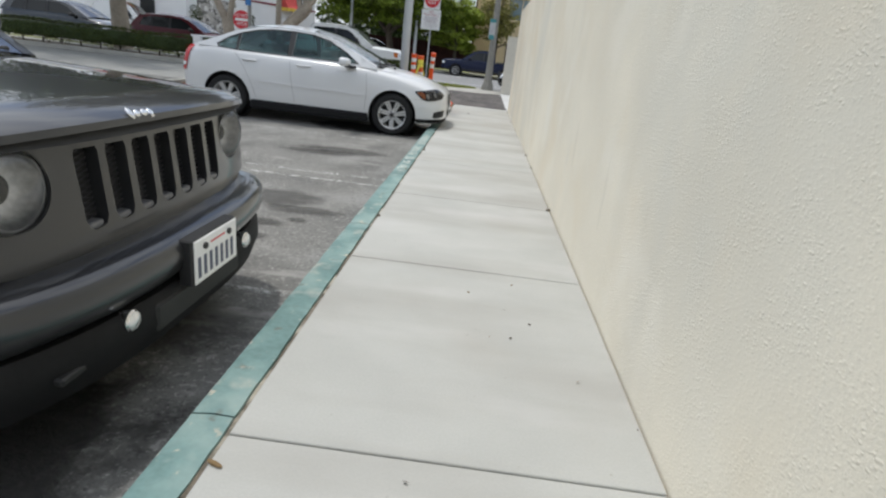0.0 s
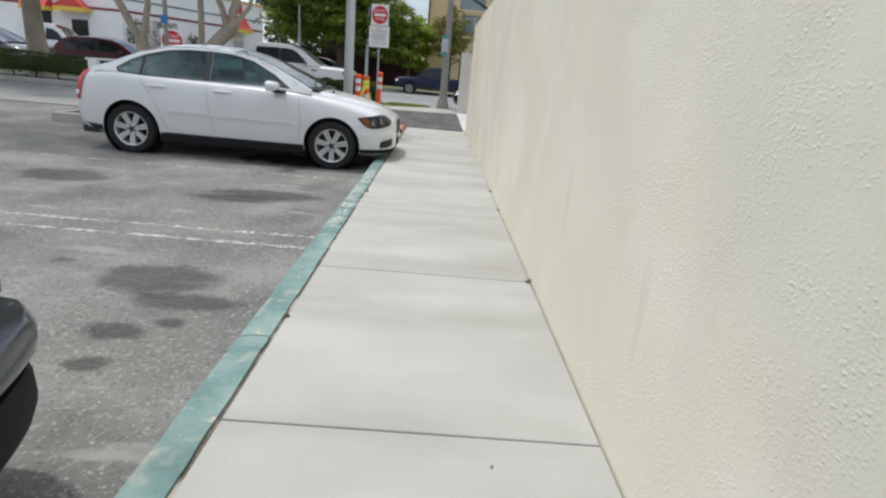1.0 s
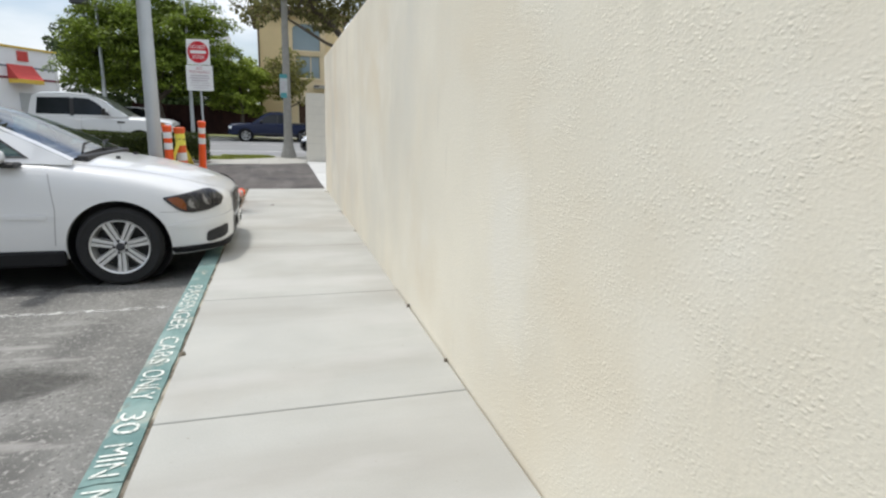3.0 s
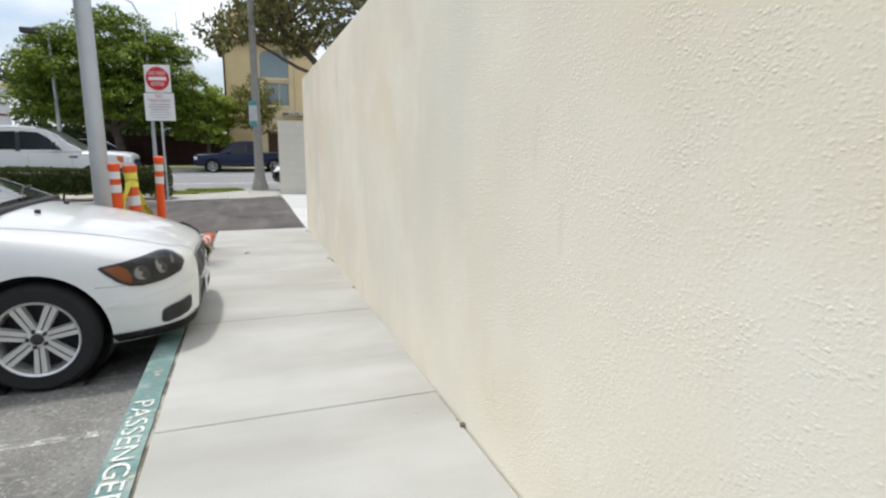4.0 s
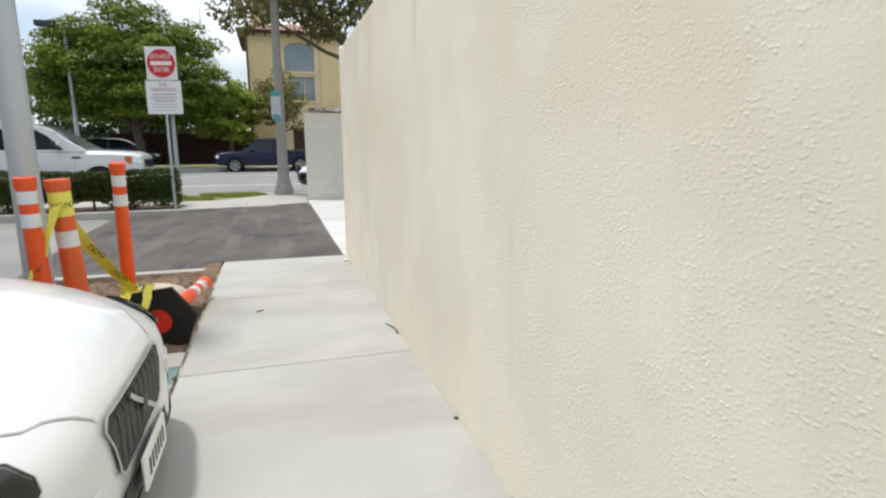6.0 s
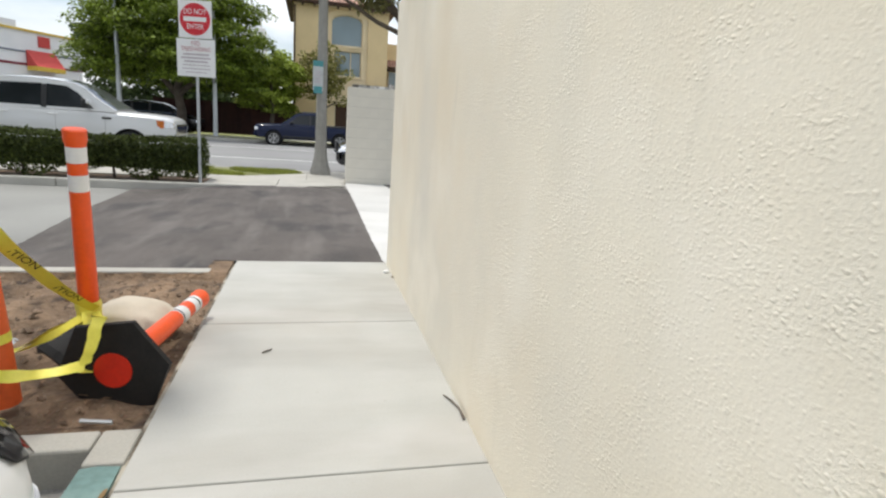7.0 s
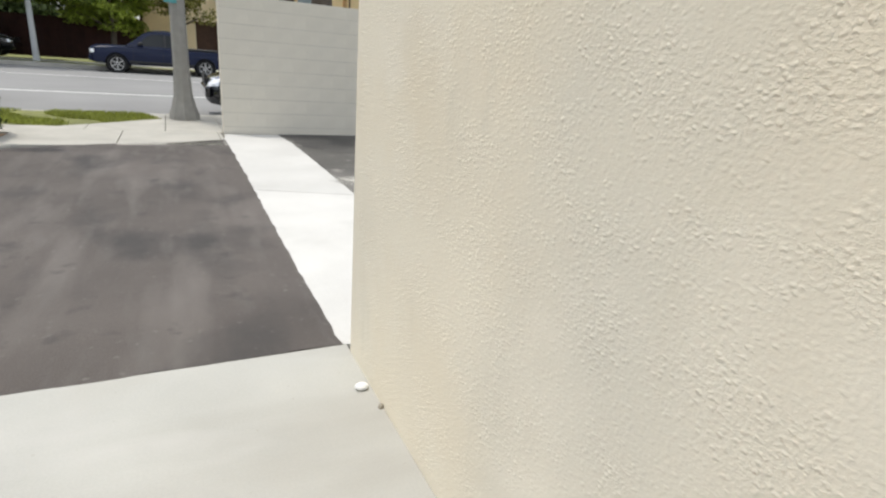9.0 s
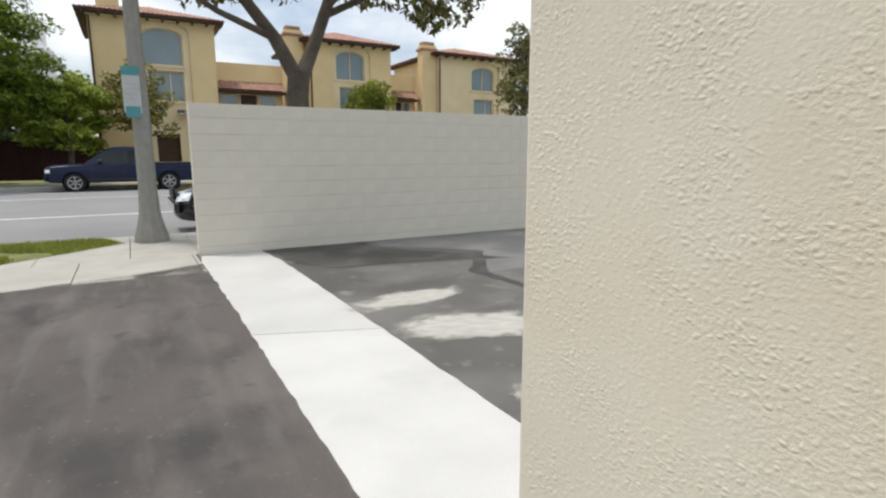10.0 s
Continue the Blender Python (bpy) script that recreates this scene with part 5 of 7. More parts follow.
    part("valance", bumper([(-0.3, 0.2), (-0.11, 0.2), (-0.06, 0.22), (-0.03, 0.3), (-0.035, 0.375), (-0.05, 0.398), (-0.3, 0.398)], 0.85, 0.15), M_VALANCE, car, "black plastic lower valance", smooth=40)
    part("air_intake", box(-0.06, -0.028, -0.3, 0.3, 0.27, 0.37, 0.01), M_BLACK, car)
    for s in (1, -1):
        fog = part("fog_lamp", lathe([(0.034, -0.06), (0.036, 0.0), (0.03, 0.006)], 24, "x", m=Matrix.Translation((-0.045, s * 0.405, 0.368))), M_CHROME, car, "round fog lamp", smooth=40)
        part("lens", lathe([(0.031, 0.0), (0.022, 0.008), (0.002, 0.01)], 24, "x", m=Matrix.Translation((-0.04, s * 0.405, 0.368))), M_REFLECTOR, fog, smooth=50)
        if s < 0:
            part("vent_slot", box(-0.14, -0.075, s * 0.54, s * 0.67, 0.29, 0.315, 0.006), M_BLACK, car)
    plate = part("number_plate", box(0.022, 0.028, -0.16, 0.16, 0.392, 0.552, 0.004), M_SIGNW, car, "white plate with dark unreadable marks")
    part("plate_holder", box(-0.03, 0.021, -0.168, 0.168, 0.386, 0.558, 0.006), M_TRIM, plate)
    for k in range(7):
        part("plate_mark", box(0.0285, 0.0292, -0.142 + k * 0.041, -0.142 + k * 0.041 + 0.021, 0.412, 0.488), M_PLATEINK, plate)
    part("plate_script", box(0.0285, 0.0292, -0.05, 0.06, 0.518, 0.524), M_SIGNR, plate)
    for s in (1, -1):
        part("plate_bolt", lathe([(0.012, 0.026), (0.012, 0.036), (0.008, 0.038)], 10, "x", m=Matrix.Translation((0, s * 0.09, 0.52))), M_BLACK, plate)
    for s in (1, -1):
        mirror(car, -1.75, s * 1.0, 1.15, M_GREYCAR, s)
    part("cowl", box(-1.42, -1.3, -0.7, 0.7, 1.02, 1.06, 0.01, 2), M_TRIM, car)
    for y0 in (-0.55, 0.05):
        part("wiper", sweep([(-1.38, y0, 1.08), (-1.45, y0 + 0.3, 1.14), (-1.47, y0 + 0.55, 1.15)], 0.009, 6), M_TRIM, car)
    return car


def simple_car(name, label, m, L, half, r, hubs, st, roof, wins, ws, bl, yb, zb, tum, paint, chrome=True, mir=None, bed=None, square=0.0, lamp=None):
    """A vehicle seen only from across the street."""
    car = thing(name, label, "car", m)
    hz = [(x, r * 0.98) for x in hubs]
    me = cut_arches(loft_body(st, 40, 2, square), hz, r * 1.17, half)
    put("body", me, paint, car)
    tree = BVHTree.FromPolygons([v.co for v in me.vertices], [p.vertices[:] for p in me.polygons])
    greenhouse(car, roof, wins, ws, bl, yb, zb, tum, paint, M_DARKGLASS)
    for w0, w1 in zip(wins, wins[1:]):
        xa, xb = min(p[0] for p in w0), max(p[0] for p in w1)
        for s in (1, -1):
            part("pillar_trim", patch([(xa + 0.01, zb + 0.05), (xa + 0.01, w0[-2][1] - 0.02), (xb - 0.01, w0[-2][1] - 0.02), (xb - 0.01, zb + 0.05)], [], lambda x, z: (x, s * (yb + 0.004 - max(0.0, z - zb) * tum), z), 0.2), M_TRIM, car)
    part("cabin_lining", box(roof[-1][0] + 0.15, roof[0][0] - 0.2, -yb + 0.12, yb - 0.12, zb - 0.02, zb + 0.03, 0.01), M_TRIM, car)
    for x, z in hz:
        for s in (1, -1):
            wheel(car, x, s * (half - 0.12), z, r, s, spokes=6, fine=False)
    wheel_liners(car, hz, r * 1.17, half, M_TRIM)
    for s in (1, -1):
        part("sill", box(hubs[1] + r * 1.2, hubs[0] - r * 1.2, s * (half - 0.08), s * (half - 0.005), st[0][2] - 0.06, st[0][2] + 0.04, 0.02), M_TRIM, car)
        if mir:
            mirror(car, mir[0], s * (half + 0.1), mir[1], M_TRIM, s)
        z = lamp or 0.7
        part("headlamp", patch([(-0.14, z - 0.08), (0.14, z - 0.06), (0.14, z + 0.07), (-0.14, z + 0.06)], [], projector(tree, Vector((-0.1, s * (half - 0.16), 0)) + Vector((0.8, s * 0.6, 0)), Vector((-0.6, s * 0.8, 0)), (0, 0, 1), (-0.8, -s * 0.6, 0), 0.008), 0.06), M_REFLECTOR, car, "clear headlamp")
        if bed and paint is M_WHITECAR:
            side_patch(car, "turn_signal", tree, [(-0.2, z - 0.09), (-0.2, z + 0.1), (-0.38, z + 0.11), (-0.36, z - 0.02), (-0.28, z - 0.09)], M_AMBER, half, lift=0.012, sides=(s,))
    seam(car, tree, [(roof[0][0] - 0.25, zb - 0.03), (roof[0][0] - 0.25, 0.4)], half, wdt=0.012, material=M_SEAM if paint is M_WHITECAR else M_BLACK)
    seam(car, tree, [(roof[0][0] - 1.35, zb - 0.03), (roof[0][0] - 1.35, 0.4)], half, wdt=0.012, material=M_SEAM if paint is M_WHITECAR else M_BLACK)
    if chrome:
        part("bumper", box(-0.06, 0.03, -half + 0.06, half - 0.06, 0.42, 0.62, 0.03, 2), M_CHROME if chrome == 2 else paint, car)
    part("grille", box(-0.03, 0.015, -half * 0.55, half * 0.55, 0.64, 0.86, 0.02), M_TRIM, car)
    if bed:
        part("load_bed", box(bed[0], bed[1], -half + 0.09, half - 0.09, bed[2], bed[2] + 0.02, 0.004), M_TRIM, car)
        for s in (1, -1):
            part("bed_rail", box(bed[0], bed[1], s * (half - 0.1), s * (half - 0.02), bed[2], bed[2] + 0.07, 0.012), M_TRIM, car)
    return car


white_sedan()
dark_suv()
PK = [(0.0, 0.72, 0.46, 0.9, 1.0), (-0.06, 0.84, 0.4, 0.98, 1.06), (-0.25, 0.93, 0.36, 1.03, 1.12), (-1.3, 0.96, 0.34, 1.1, 1.16), (-2.2, 0.97, 0.34, 1.12, 1.14), (-4.1, 0.97, 0.34, 1.12, 1.14), (-5.7, 0.96, 0.38, 1.12, 1.14), (-5.85, 0.93, 0.42, 1.1, 1.12)]
PW = [(0.0, 0.8, 0.46, 0.98, 1.07), (-0.06, 0.88, 0.4, 1.06, 1.15), (-0.25, 0.94, 0.36, 1.12, 1.21), (-1.3, 0.96, 0.34, 1.17, 1.26), (-2.2, 0.97, 0.34, 1.19, 1.21), (-4.1, 0.97, 0.34, 1.19, 1.21), (-5.7, 0.96, 0.38, 1.19, 1.21), (-5.85, 0.93, 0.42, 1.17, 1.19)]
truck = simple_car("pickup_truck", "white full-size crew cab pickup parked beyond the hedge", pose(-3.42, 25.15, ROADZ), 5.85, 0.97, 0.39, (-1.0, -4.6), PW,
                   [(-1.3, 1.25), (-1.7, 1.5), (-2.1, 1.79), (-2.45, 1.89), (-3.2, 1.93), (-3.85, 1.9), (-4.0, 1.82), (-4.08, 1.45), (-4.1, 1.22)],
                   [[(-1.8, 1.27), (-2.15, 1.63), (-2.4, 1.78), (-2.85, 1.81), (-2.85, 1.27)], [(-2.95, 1.27), (-2.95, 1.81), (-3.85, 1.78), (-3.9, 1.27)]], (0, 3), (6, 8), 0.93, 1.18, 0.22, M_WHITECAR, 1, None, (-5.75, -4.15, 1.2), 0.03, 0.98)
for s_ in (1, -1):
    housing = part("wing_mirror", box(-1.98, -1.84, s_ * 1.02, s_ * 1.26, 1.27, 1.5, 0.04, 3), M_TRIM, truck, "large black mirror with a white cap", smooth=50)
    part("mirror_cap", box(-1.9, -1.825, s_ * 1.03, s_ * 1.25, 1.38, 1.49, 0.025, 2), M_WHITECAR, housing)
    part("mirror_arm", box(-1.93, -1.87, s_ * 0.9, s_ * 1.05, 1.28, 1.33, 0.01), M_TRIM, housing)
    part("fender_vent", box(-1.62, -1.4, s_ * 0.955, s_ * 0.978, 1.04, 1.09, 0.01), M_TRIM, truck)
    for xh in (-2.7, -3.75):
        part("door_handle", box(xh - 0.1, xh + 0.1, s_ * 0.955, s_ * 0.995, 1.08, 1.11, 0.012), M_WHITECAR, truck)
part("chrome_grille", box(-0.01, 0.035, -0.62, 0.62, 0.7, 1.0, 0.03, 2), M_CHROME, truck)
part("chrome_bumper", box(-0.1, 0.08, -0.92, 0.92, 0.42, 0.62, 0.05, 3), M_CHROME, truck, smooth=50)
PB = [(x * 0.92, w * 0.94, zb, zs * 0.92, zt * 0.92) for x, w, zb, zs, zt in PK]
simple_car("pickup_truck", "navy blue extended cab pickup parked across the street", pose(-2.75, 39.25 - 0.4, ROADZ, 0, 0, 180), 5.4, 0.91, 0.36, (-0.95, -4.25), PB,
           [(-1.3, 1.07), (-1.65, 1.32), (-2.0, 1.58), (-2.3, 1.67), (-2.8, 1.7), (-3.3, 1.67), (-3.42, 1.58), (-3.5, 1.3), (-3.52, 1.07)],
           [[(-1.72, 1.1), (-2.05, 1.45), (-2.3, 1.57), (-2.7, 1.59), (-2.7, 1.1)], [(-2.78, 1.1), (-2.78, 1.59), (-3.25, 1.56), (-3.3, 1.1)]], (0, 3), (6, 8), 0.88, 1.04, 0.25, M_BLUECAR, 1, (-1.85, 1.18), (-5.25, -3.6, 1.05), 0.03, 0.8)
HB = [(0.0, 0.6, 0.36, 0.62, 0.72), (-0.08, 0.76, 0.3, 0.7, 0.8), (-0.4, 0.85, 0.26, 0.84, 0.92), (-0.95, 0.87, 0.25, 0.95, 1.0), (-2.5, 0.88, 0.25, 0.98, 1.0), (-3.7, 0.86, 0.28, 0.98, 1.0), (-3.95, 0.82, 0.34, 0.95, 0.98), (-4.02, 0.76, 0.4, 0.85, 0.92)]
HR = [(-0.75, 0.98), (-1.1, 1.2), (-1.5, 1.42), (-1.8, 1.5), (-2.4, 1.54), (-3.3, 1.5), (-3.6, 1.42), (-3.85, 1.2), (-3.98, 0.98)]
HW = [[(-1.15, 1.03), (-1.5, 1.3), (-1.8, 1.42), (-2.2, 1.45), (-2.2, 1.03)], [(-2.3, 1.03), (-2.3, 1.45), (-3.0, 1.43), (-3.0, 1.03)], [(-3.08, 1.03), (-3.08, 1.42), (-3.45, 1.36), (-3.6, 1.05)]]
simple_car("hatchback", "dark red hatchback parked at the street kerb", pose(-11.25, 25.0, ROADZ), 4.0, 0.88, 0.31, (-0.75, -3.3), HB, HR, HW, (0, 3), (6, 8), 0.84, 0.98, 0.3, M_REDCAR, 1, (-1.25, 1.05))
VB = [(x * 1.2, w * 1.08, zb, zs * 1.08, zt * 1.08) for x, w, zb, zs, zt in HB]
VR = [(x * 1.2, z * 1.08) for x, z in HR]
VW = [[(x * 1.2, z * 1.08) for x, z in w] for w in HW]
simple_car("minivan", "slate grey minivan parked at the street kerb", pose(-16.2, 25.0, ROADZ), 4.9, 0.95, 0.34, (-0.9, -3.9), VB, VR, VW, (0, 3), (6, 8), 0.9, 1.06, 0.3, M_SLATECAR, 1, (-1.5, 1.12))
simple_car("sport_utility", "black SUV standing across the street", pose(-6.4, 41.9 - 6.2 + 9.5, -0.02), 4.7, 0.95, 0.36, (-0.9, -3.7), VB, VR, VW, (0, 3), (6, 8), 0.9, 1.06, 0.3, M_BLACKCAR, 1, (-1.5, 1.12))
simple_car("sedan", "silver white car parked in the lot across the street", pose(-5.6, 51.0, -0.02, 0, 0, 20), 4.0, 0.88, 0.31, (-0.75, -3.3), HB, HR, HW, (0, 3), (6, 8), 0.84, 0.98, 0.3, M_WHITECAR, 1, (-1.25, 1.05))
simple_car("van", "white van parked before the white restaurant", pose(-24.9, 43.0, -0.02), 4.9, 0.95, 0.34, (-0.9, -3.9), [(x, w, zb, zs, zt) for x, w, zb, zs, zt in VB], [(x, 1.02 + (z - 1.02) * 1.9) for x, z in VR], [[(x, 1.02 + (z - 1.02) * 1.75) for x, z in VW[0]]], (0, 3), (6, 8), 0.9, 1.06, 0.2, M_WHITECAR, 1, (-1.5, 1.12))
simple_car("sedan", "black sedan at the kerb, mostly hidden by the block wall", pose(0.72, 23.6, ROADZ, 0, 0, 180), 4.4, 0.88, 0.31, (-0.8, -3.5), [(x * 1.1, w, zb, zs * 0.97, zt * 0.97) for x, w, zb, zs, zt in HB],
           [(x * 1.12 - 0.25, z * 0.95) for x, z in HR], [[(x * 1.12 - 0.25, z * 0.95) for x, z in w] for w in HW], (0, 3), (6, 8), 0.82, 0.95, 0.35, M_BLACKCAR, 1, (-1.6, 1.02))


# ---- signs, poles, street furniture ----
def do_not_enter(m, label, lower=True, size=0.56):
    sg = thing("road_sign", label, "sign", m)
    part("post", box(-0.022, 0.022, 0.02, 0.05, -0.1, 2.9 if lower else 1.75, 0.005), M_GALV, sg)
    z0 = 2.41 if lower else 1.1
    s = size
    pl = part("panel", box(-s / 2, s / 2, 0.0, 0.006, z0, z0 + s * 1.06, 0.002), M_SIGNW, sg, "white square panel with a red disc")
    face = Matrix.Translation((0, -0.003, z0 + s * 0.53)) @ Matrix.Rotation(radians(90), 4, "X")
    part("disc", lathe([(s * 0.455, -0.001), (s * 0.455, 0.001)], 48, "z", m=face), M_SIGNR, pl)
    part("bar", box(-s * 0.34, s * 0.34, -0.0055, -0.0045, z0 + s * 0.47, z0 + s * 0.6), M_SIGNW, pl)
    for text, dz in (("DO NOT", 0.74), ("ENTER", 0.32)):
        put("lettering", lettering(text, s * 0.17, 0.0006), M_SIGNW, pl, m=Matrix.Translation((0, -0.0055, z0 + s * dz)) @ Matrix.Rotation(radians(90), 4, "X") @ Matrix.Diagonal((1.0, 1.25, 1, 1)))
    if lower:
        lo = part("lower_panel", box(-0.325, 0.325, 0.0, 0.006, 1.79, 2.395, 0.002), M_SIGNW, sg, "white panel forbidding trespass, over grey lines")
        for text, size_, z in (("NO", 0.1, 2.325), ("TRESPASSING", 0.088, 2.232)):
            put("lettering", lettering(text, size_, 0.0006), M_SIGNRED2, lo, m=Matrix.Translation((0, -0.0025, z)) @ Matrix.Rotation(radians(90), 4, "X") @ Matrix.Diagonal((0.95, 1.1, 1, 1)))
        for k, (w, h) in enumerate(((0.22, 0.028), (0.25, 0.028), (0.2, 0.028), (0.23, 0.014), (0.24, 0.014), (0.18, 0.014))):
            z = 2.15 - 0.058 * k
            part("text_bar", box(-w, w, -0.0025, -0.0015, z - h / 2, z + h / 2), M_SIGNGREY, lo)
    return sg


do_not_enter(pose(-1.83, 18.92, 0, 0, 0, -14), "red and white no-entry sign over a notice, on a steel post")
do_not_enter(pose(-7.9, 18.5, 0, 0, 0, 12), "small red and white no-entry sign beside the hedge", lower=False, size=0.62)

pole = thing("light_pole", "thick grey steel light pole standing in the soil bed", "pole", pose(-1.54, 11.51, -0.06))
part("shaft", lathe([(0.088, 0.0), (0.085, 0.6), (0.078, 3.0), (0.073, 4.5), (0.068, 4.52)], 28), M_GALV, pole, smooth=40)
part("foot", lathe([(0.19, -0.02), (0.19, 0.03), (0.12, 0.06)], 28), M_GALV, pole, smooth=30)
for k in range(4):
    part("anchor_bolt", lathe([(0.016, 0.02), (0.016, 0.07)], 6, m=Matrix.Translation((0.15 * math.cos(k * 1.571 + 0.78), 0.15 * math.sin(k * 1.571 + 0.78), 0))), M_BRASS, pole)
part("lamp_head", box(-0.12, 0.12, -0.12, 0.3, 4.5, 4.62, 0.04, 2), M_BRASS, pole)

cp = thing("street_lamp", "tapered concrete street pole with flared base and a paper notice", "street lamp", pose(0.29, 21.5, -0.01))
part("shaft", lathe([(0.235, 0.0), (0.23, 0.1), (0.19, 0.22), (0.145, 0.42), (0.125, 0.8), (0.095, 4.0), (0.075, 8.6)], 8), M_POLECON, cp, smooth=20)
part("lamp_arm", sweep([(0, 0, 8.5), (0, 0.8, 8.9), (0, 2.2, 9.0)], 0.04, 8), M_GALV, cp)
part("lamp_head", box(-0.15, 0.15, 2.0, 2.7, 8.9, 9.03, 0.04, 2), M_GALV, cp)
bn = part("notice", box(-0.2, 0.02, -0.135, -0.128, 1.86, 2.49, 0.004), M_NOTICE, cp, "greyish paper notice with teal ends")
part("notice_head", box(-0.2, 0.02, -0.139, -0.136, 2.37, 2.49), M_TEALPAPER, bn)
part("notice_foot", box(-0.18, 0.0, -0.139, -0.136, 1.8, 1.95), M_TEALPAPER, bn)
for k in range(4):
    part("text_bar", box(-0.16, -0.02, -0.1365, -0.1355, 2.03 + 0.07 * k, 2.06 + 0.07 * k), M_SIGNGREY, bn)

fl = thing("street_lamp", "slim grey street lamp on the opposite sidewalk", "street lamp", pose(-4.95, 40.6, 0))
part("shaft", lathe([(0.14, 0.0), (0.12, 0.3), (0.085, 5.0), (0.06, 7.2)], 14), M_GALV, fl, smooth=40)
part("lamp_arm", sweep([(0, 0, 7.1), (-0.12, 0, 8.2), (-0.5, 0, 9.0), (-1.0, 0, 9.25)], 0.04, 8), M_GALV, fl)
part("lamp_head", box(-1.5, -0.95, -0.12, 0.12, 9.2, 9.32, 0.03, 2), M_BRASS, fl)
f2 = thing("street_lamp", "dark box-headed street lamp behind the tree", "street lamp", pose(-9.5, 40.5, -0.25))
part("shaft", lathe([(0.13, 0.0), (0.1, 4.0), (0.08, 7.3)], 14), M_GALV, f2, smooth=40)
part("lamp_head", box(-1.25, -0.35, -0.2, 0.2, 7.3, 7.58, 0.05, 2), M_BRASS, f2)
part("lamp_arm", sweep([(0, 0, 7.25), (-0.4, 0, 7.42)], 0.04, 8), M_GALV, f2)
up = thing("sign_pole", "thin steel pole with a small blue plate in the bed", "pole", pose(-4.5, 10.9, -0.06))
part("shaft", lathe([(0.036, 0.0), (0.032, 5.0)], 16), M_POLECON, up, smooth=40)
part("plate", box(-0.065, 0.045, -0.044, -0.038, 1.62, 1.75, 0.003), mat("blue_plate", (0.05, 0.2, 0.5), 0.5), up, "small blue plate")


# ---- road works at the soil bed ----
def delineator(name, label, m, h=1.05, base=True, body=None, r=0.045, slim=False):
    d = thing(name, label, "traffic post", m, group="traffic posts at the soil bed")
    body = body or M_ORANGE
    part("tube", lathe([(r * 1.12, 0.03), (r * 1.1, h * 0.35), (r * 1.0, h * 0.78), (r * 1.0, h * 0.93), (r * 1.18, h * 0.955), (r * 1.2, h * 0.995), (r * 1.05, h)], 28), body, d, smooth=40)
    for a, b in ((0.93, 0.865), (0.815, 0.745)) if slim else ((0.9, 0.8), (0.72, 0.62)):
        part("reflective_band", lathe([(r * 1.035, h * b), (r * 1.035, h * a)], 28, close=False), M_REFLEX, d, "white reflective band", smooth=40)
    if base:
        bm_ = lathe([(0.235, 0.0), (0.235, 0.03), (0.2, 0.055), (0.07, 0.065)], 6)
        part("base", bm_, M_RUBBER, d, "black hexagonal rubber base")
    return d


def aim(foot, tip):
    d = (Vector(tip) - Vector(foot)).normalized()
    return Matrix.Translation(foot) @ d.to_track_quat("Z", "Y").to_matrix().to_4x4()


delineator("delineator", "orange tube post with white bands standing in soil", aim((-1.0, 11.5, -0.02), (-0.945, 11.32, 1.1)), 1.13, r=0.041, slim=True)
delineator("delineator", "orange tube post with white bands wound with yellow tape", aim((-1.24, 10.74, -0.03), (-1.25, 10.7, 1.05)), 1.07, base=False, slim=True)
t3 = delineator("delineator", "faded orange tube post wrapped in yellow warning tape", aim((-1.1, 10.86, -0.03), (-1.14, 10.82, 1.02)), 1.05, base=False, body=M_BROWNOR, r=0.054)
part("tape_wrap", lathe([(0.0575, 0.84), (0.0575, 0.98)], 28, close=False), M_TAPE, t3, "yellow tape wound round the top", smooth=40)
for text, a in (("CAUTION", -1.3), ("CAUTION", 1.8)):
    me = lettering(text, 0.043)
    for v in me.vertices:
        th = a + v.co.x / 0.0582
        v.co = Vector((0.0582 * math.cos(th), 0.0582 * math.sin(th), 0.905 + v.co.y))
    put("lettering", me, M_BLACK, t3)
part("tape_wrap", lathe([(0.062, 0.3), (0.062, 0.34)], 28, close=False), M_TAPE, t3, smooth=40)
lying = delineator("delineator", "fallen orange tube post, its black base tipped on edge", aim((-0.71, 10.9, 0.11), (-0.54, 11.9, 0.115)) @ Matrix.Rotation(radians(-8), 4, "Z"), 1.0)
part("red_plug", lathe([(0.078, -0.006), (0.078, 0.0), (0.07, 0.002)], 32), mat("red_plastic_plug", (0.72, 0.03, 0.01), 0.5, vary=0.1), lying, "round red plug under the base")
for a in (0.87, 0.65):
    part("dark_stripe", lathe([(0.0475, a - 0.012), (0.0475, a)], 28, close=False), M_BRASS, lying, smooth=40)

# sandbag
sb = bmesh.new()
bmesh.ops.create_uvsphere(sb, u_segments=32, v_segments=18, radius=1.0)
for v in sb.verts:
    x, y, z = v.co
    k = 1 + 0.12 * noise.noise((x * 2.2, y * 2.2, z * 2.2)) + 0.03 * noise.noise((x * 7, y * 7, z * 7))
    sx, sy = math.copysign(abs(x) ** 0.7, x), math.copysign(abs(y) ** 0.7, y)
    v.co = (sx * 0.235 * k, sy * 0.16 * k, max(-0.06, z * 0.08 * k) + 0.02 * math.cos(x * 3))
sg_ = part("sandbag", sb, M_SAND, smooth=60, m=pose(-0.87, 11.68, 0.065, 4, 0, -18))
tagged(sg_, "beige cloth sandbag slumped on the soil", "sandbag")

# warning tape
tape = thing("barrier_tape", "twisted yellow tape printed with black warning words, strung between posts", "tape")


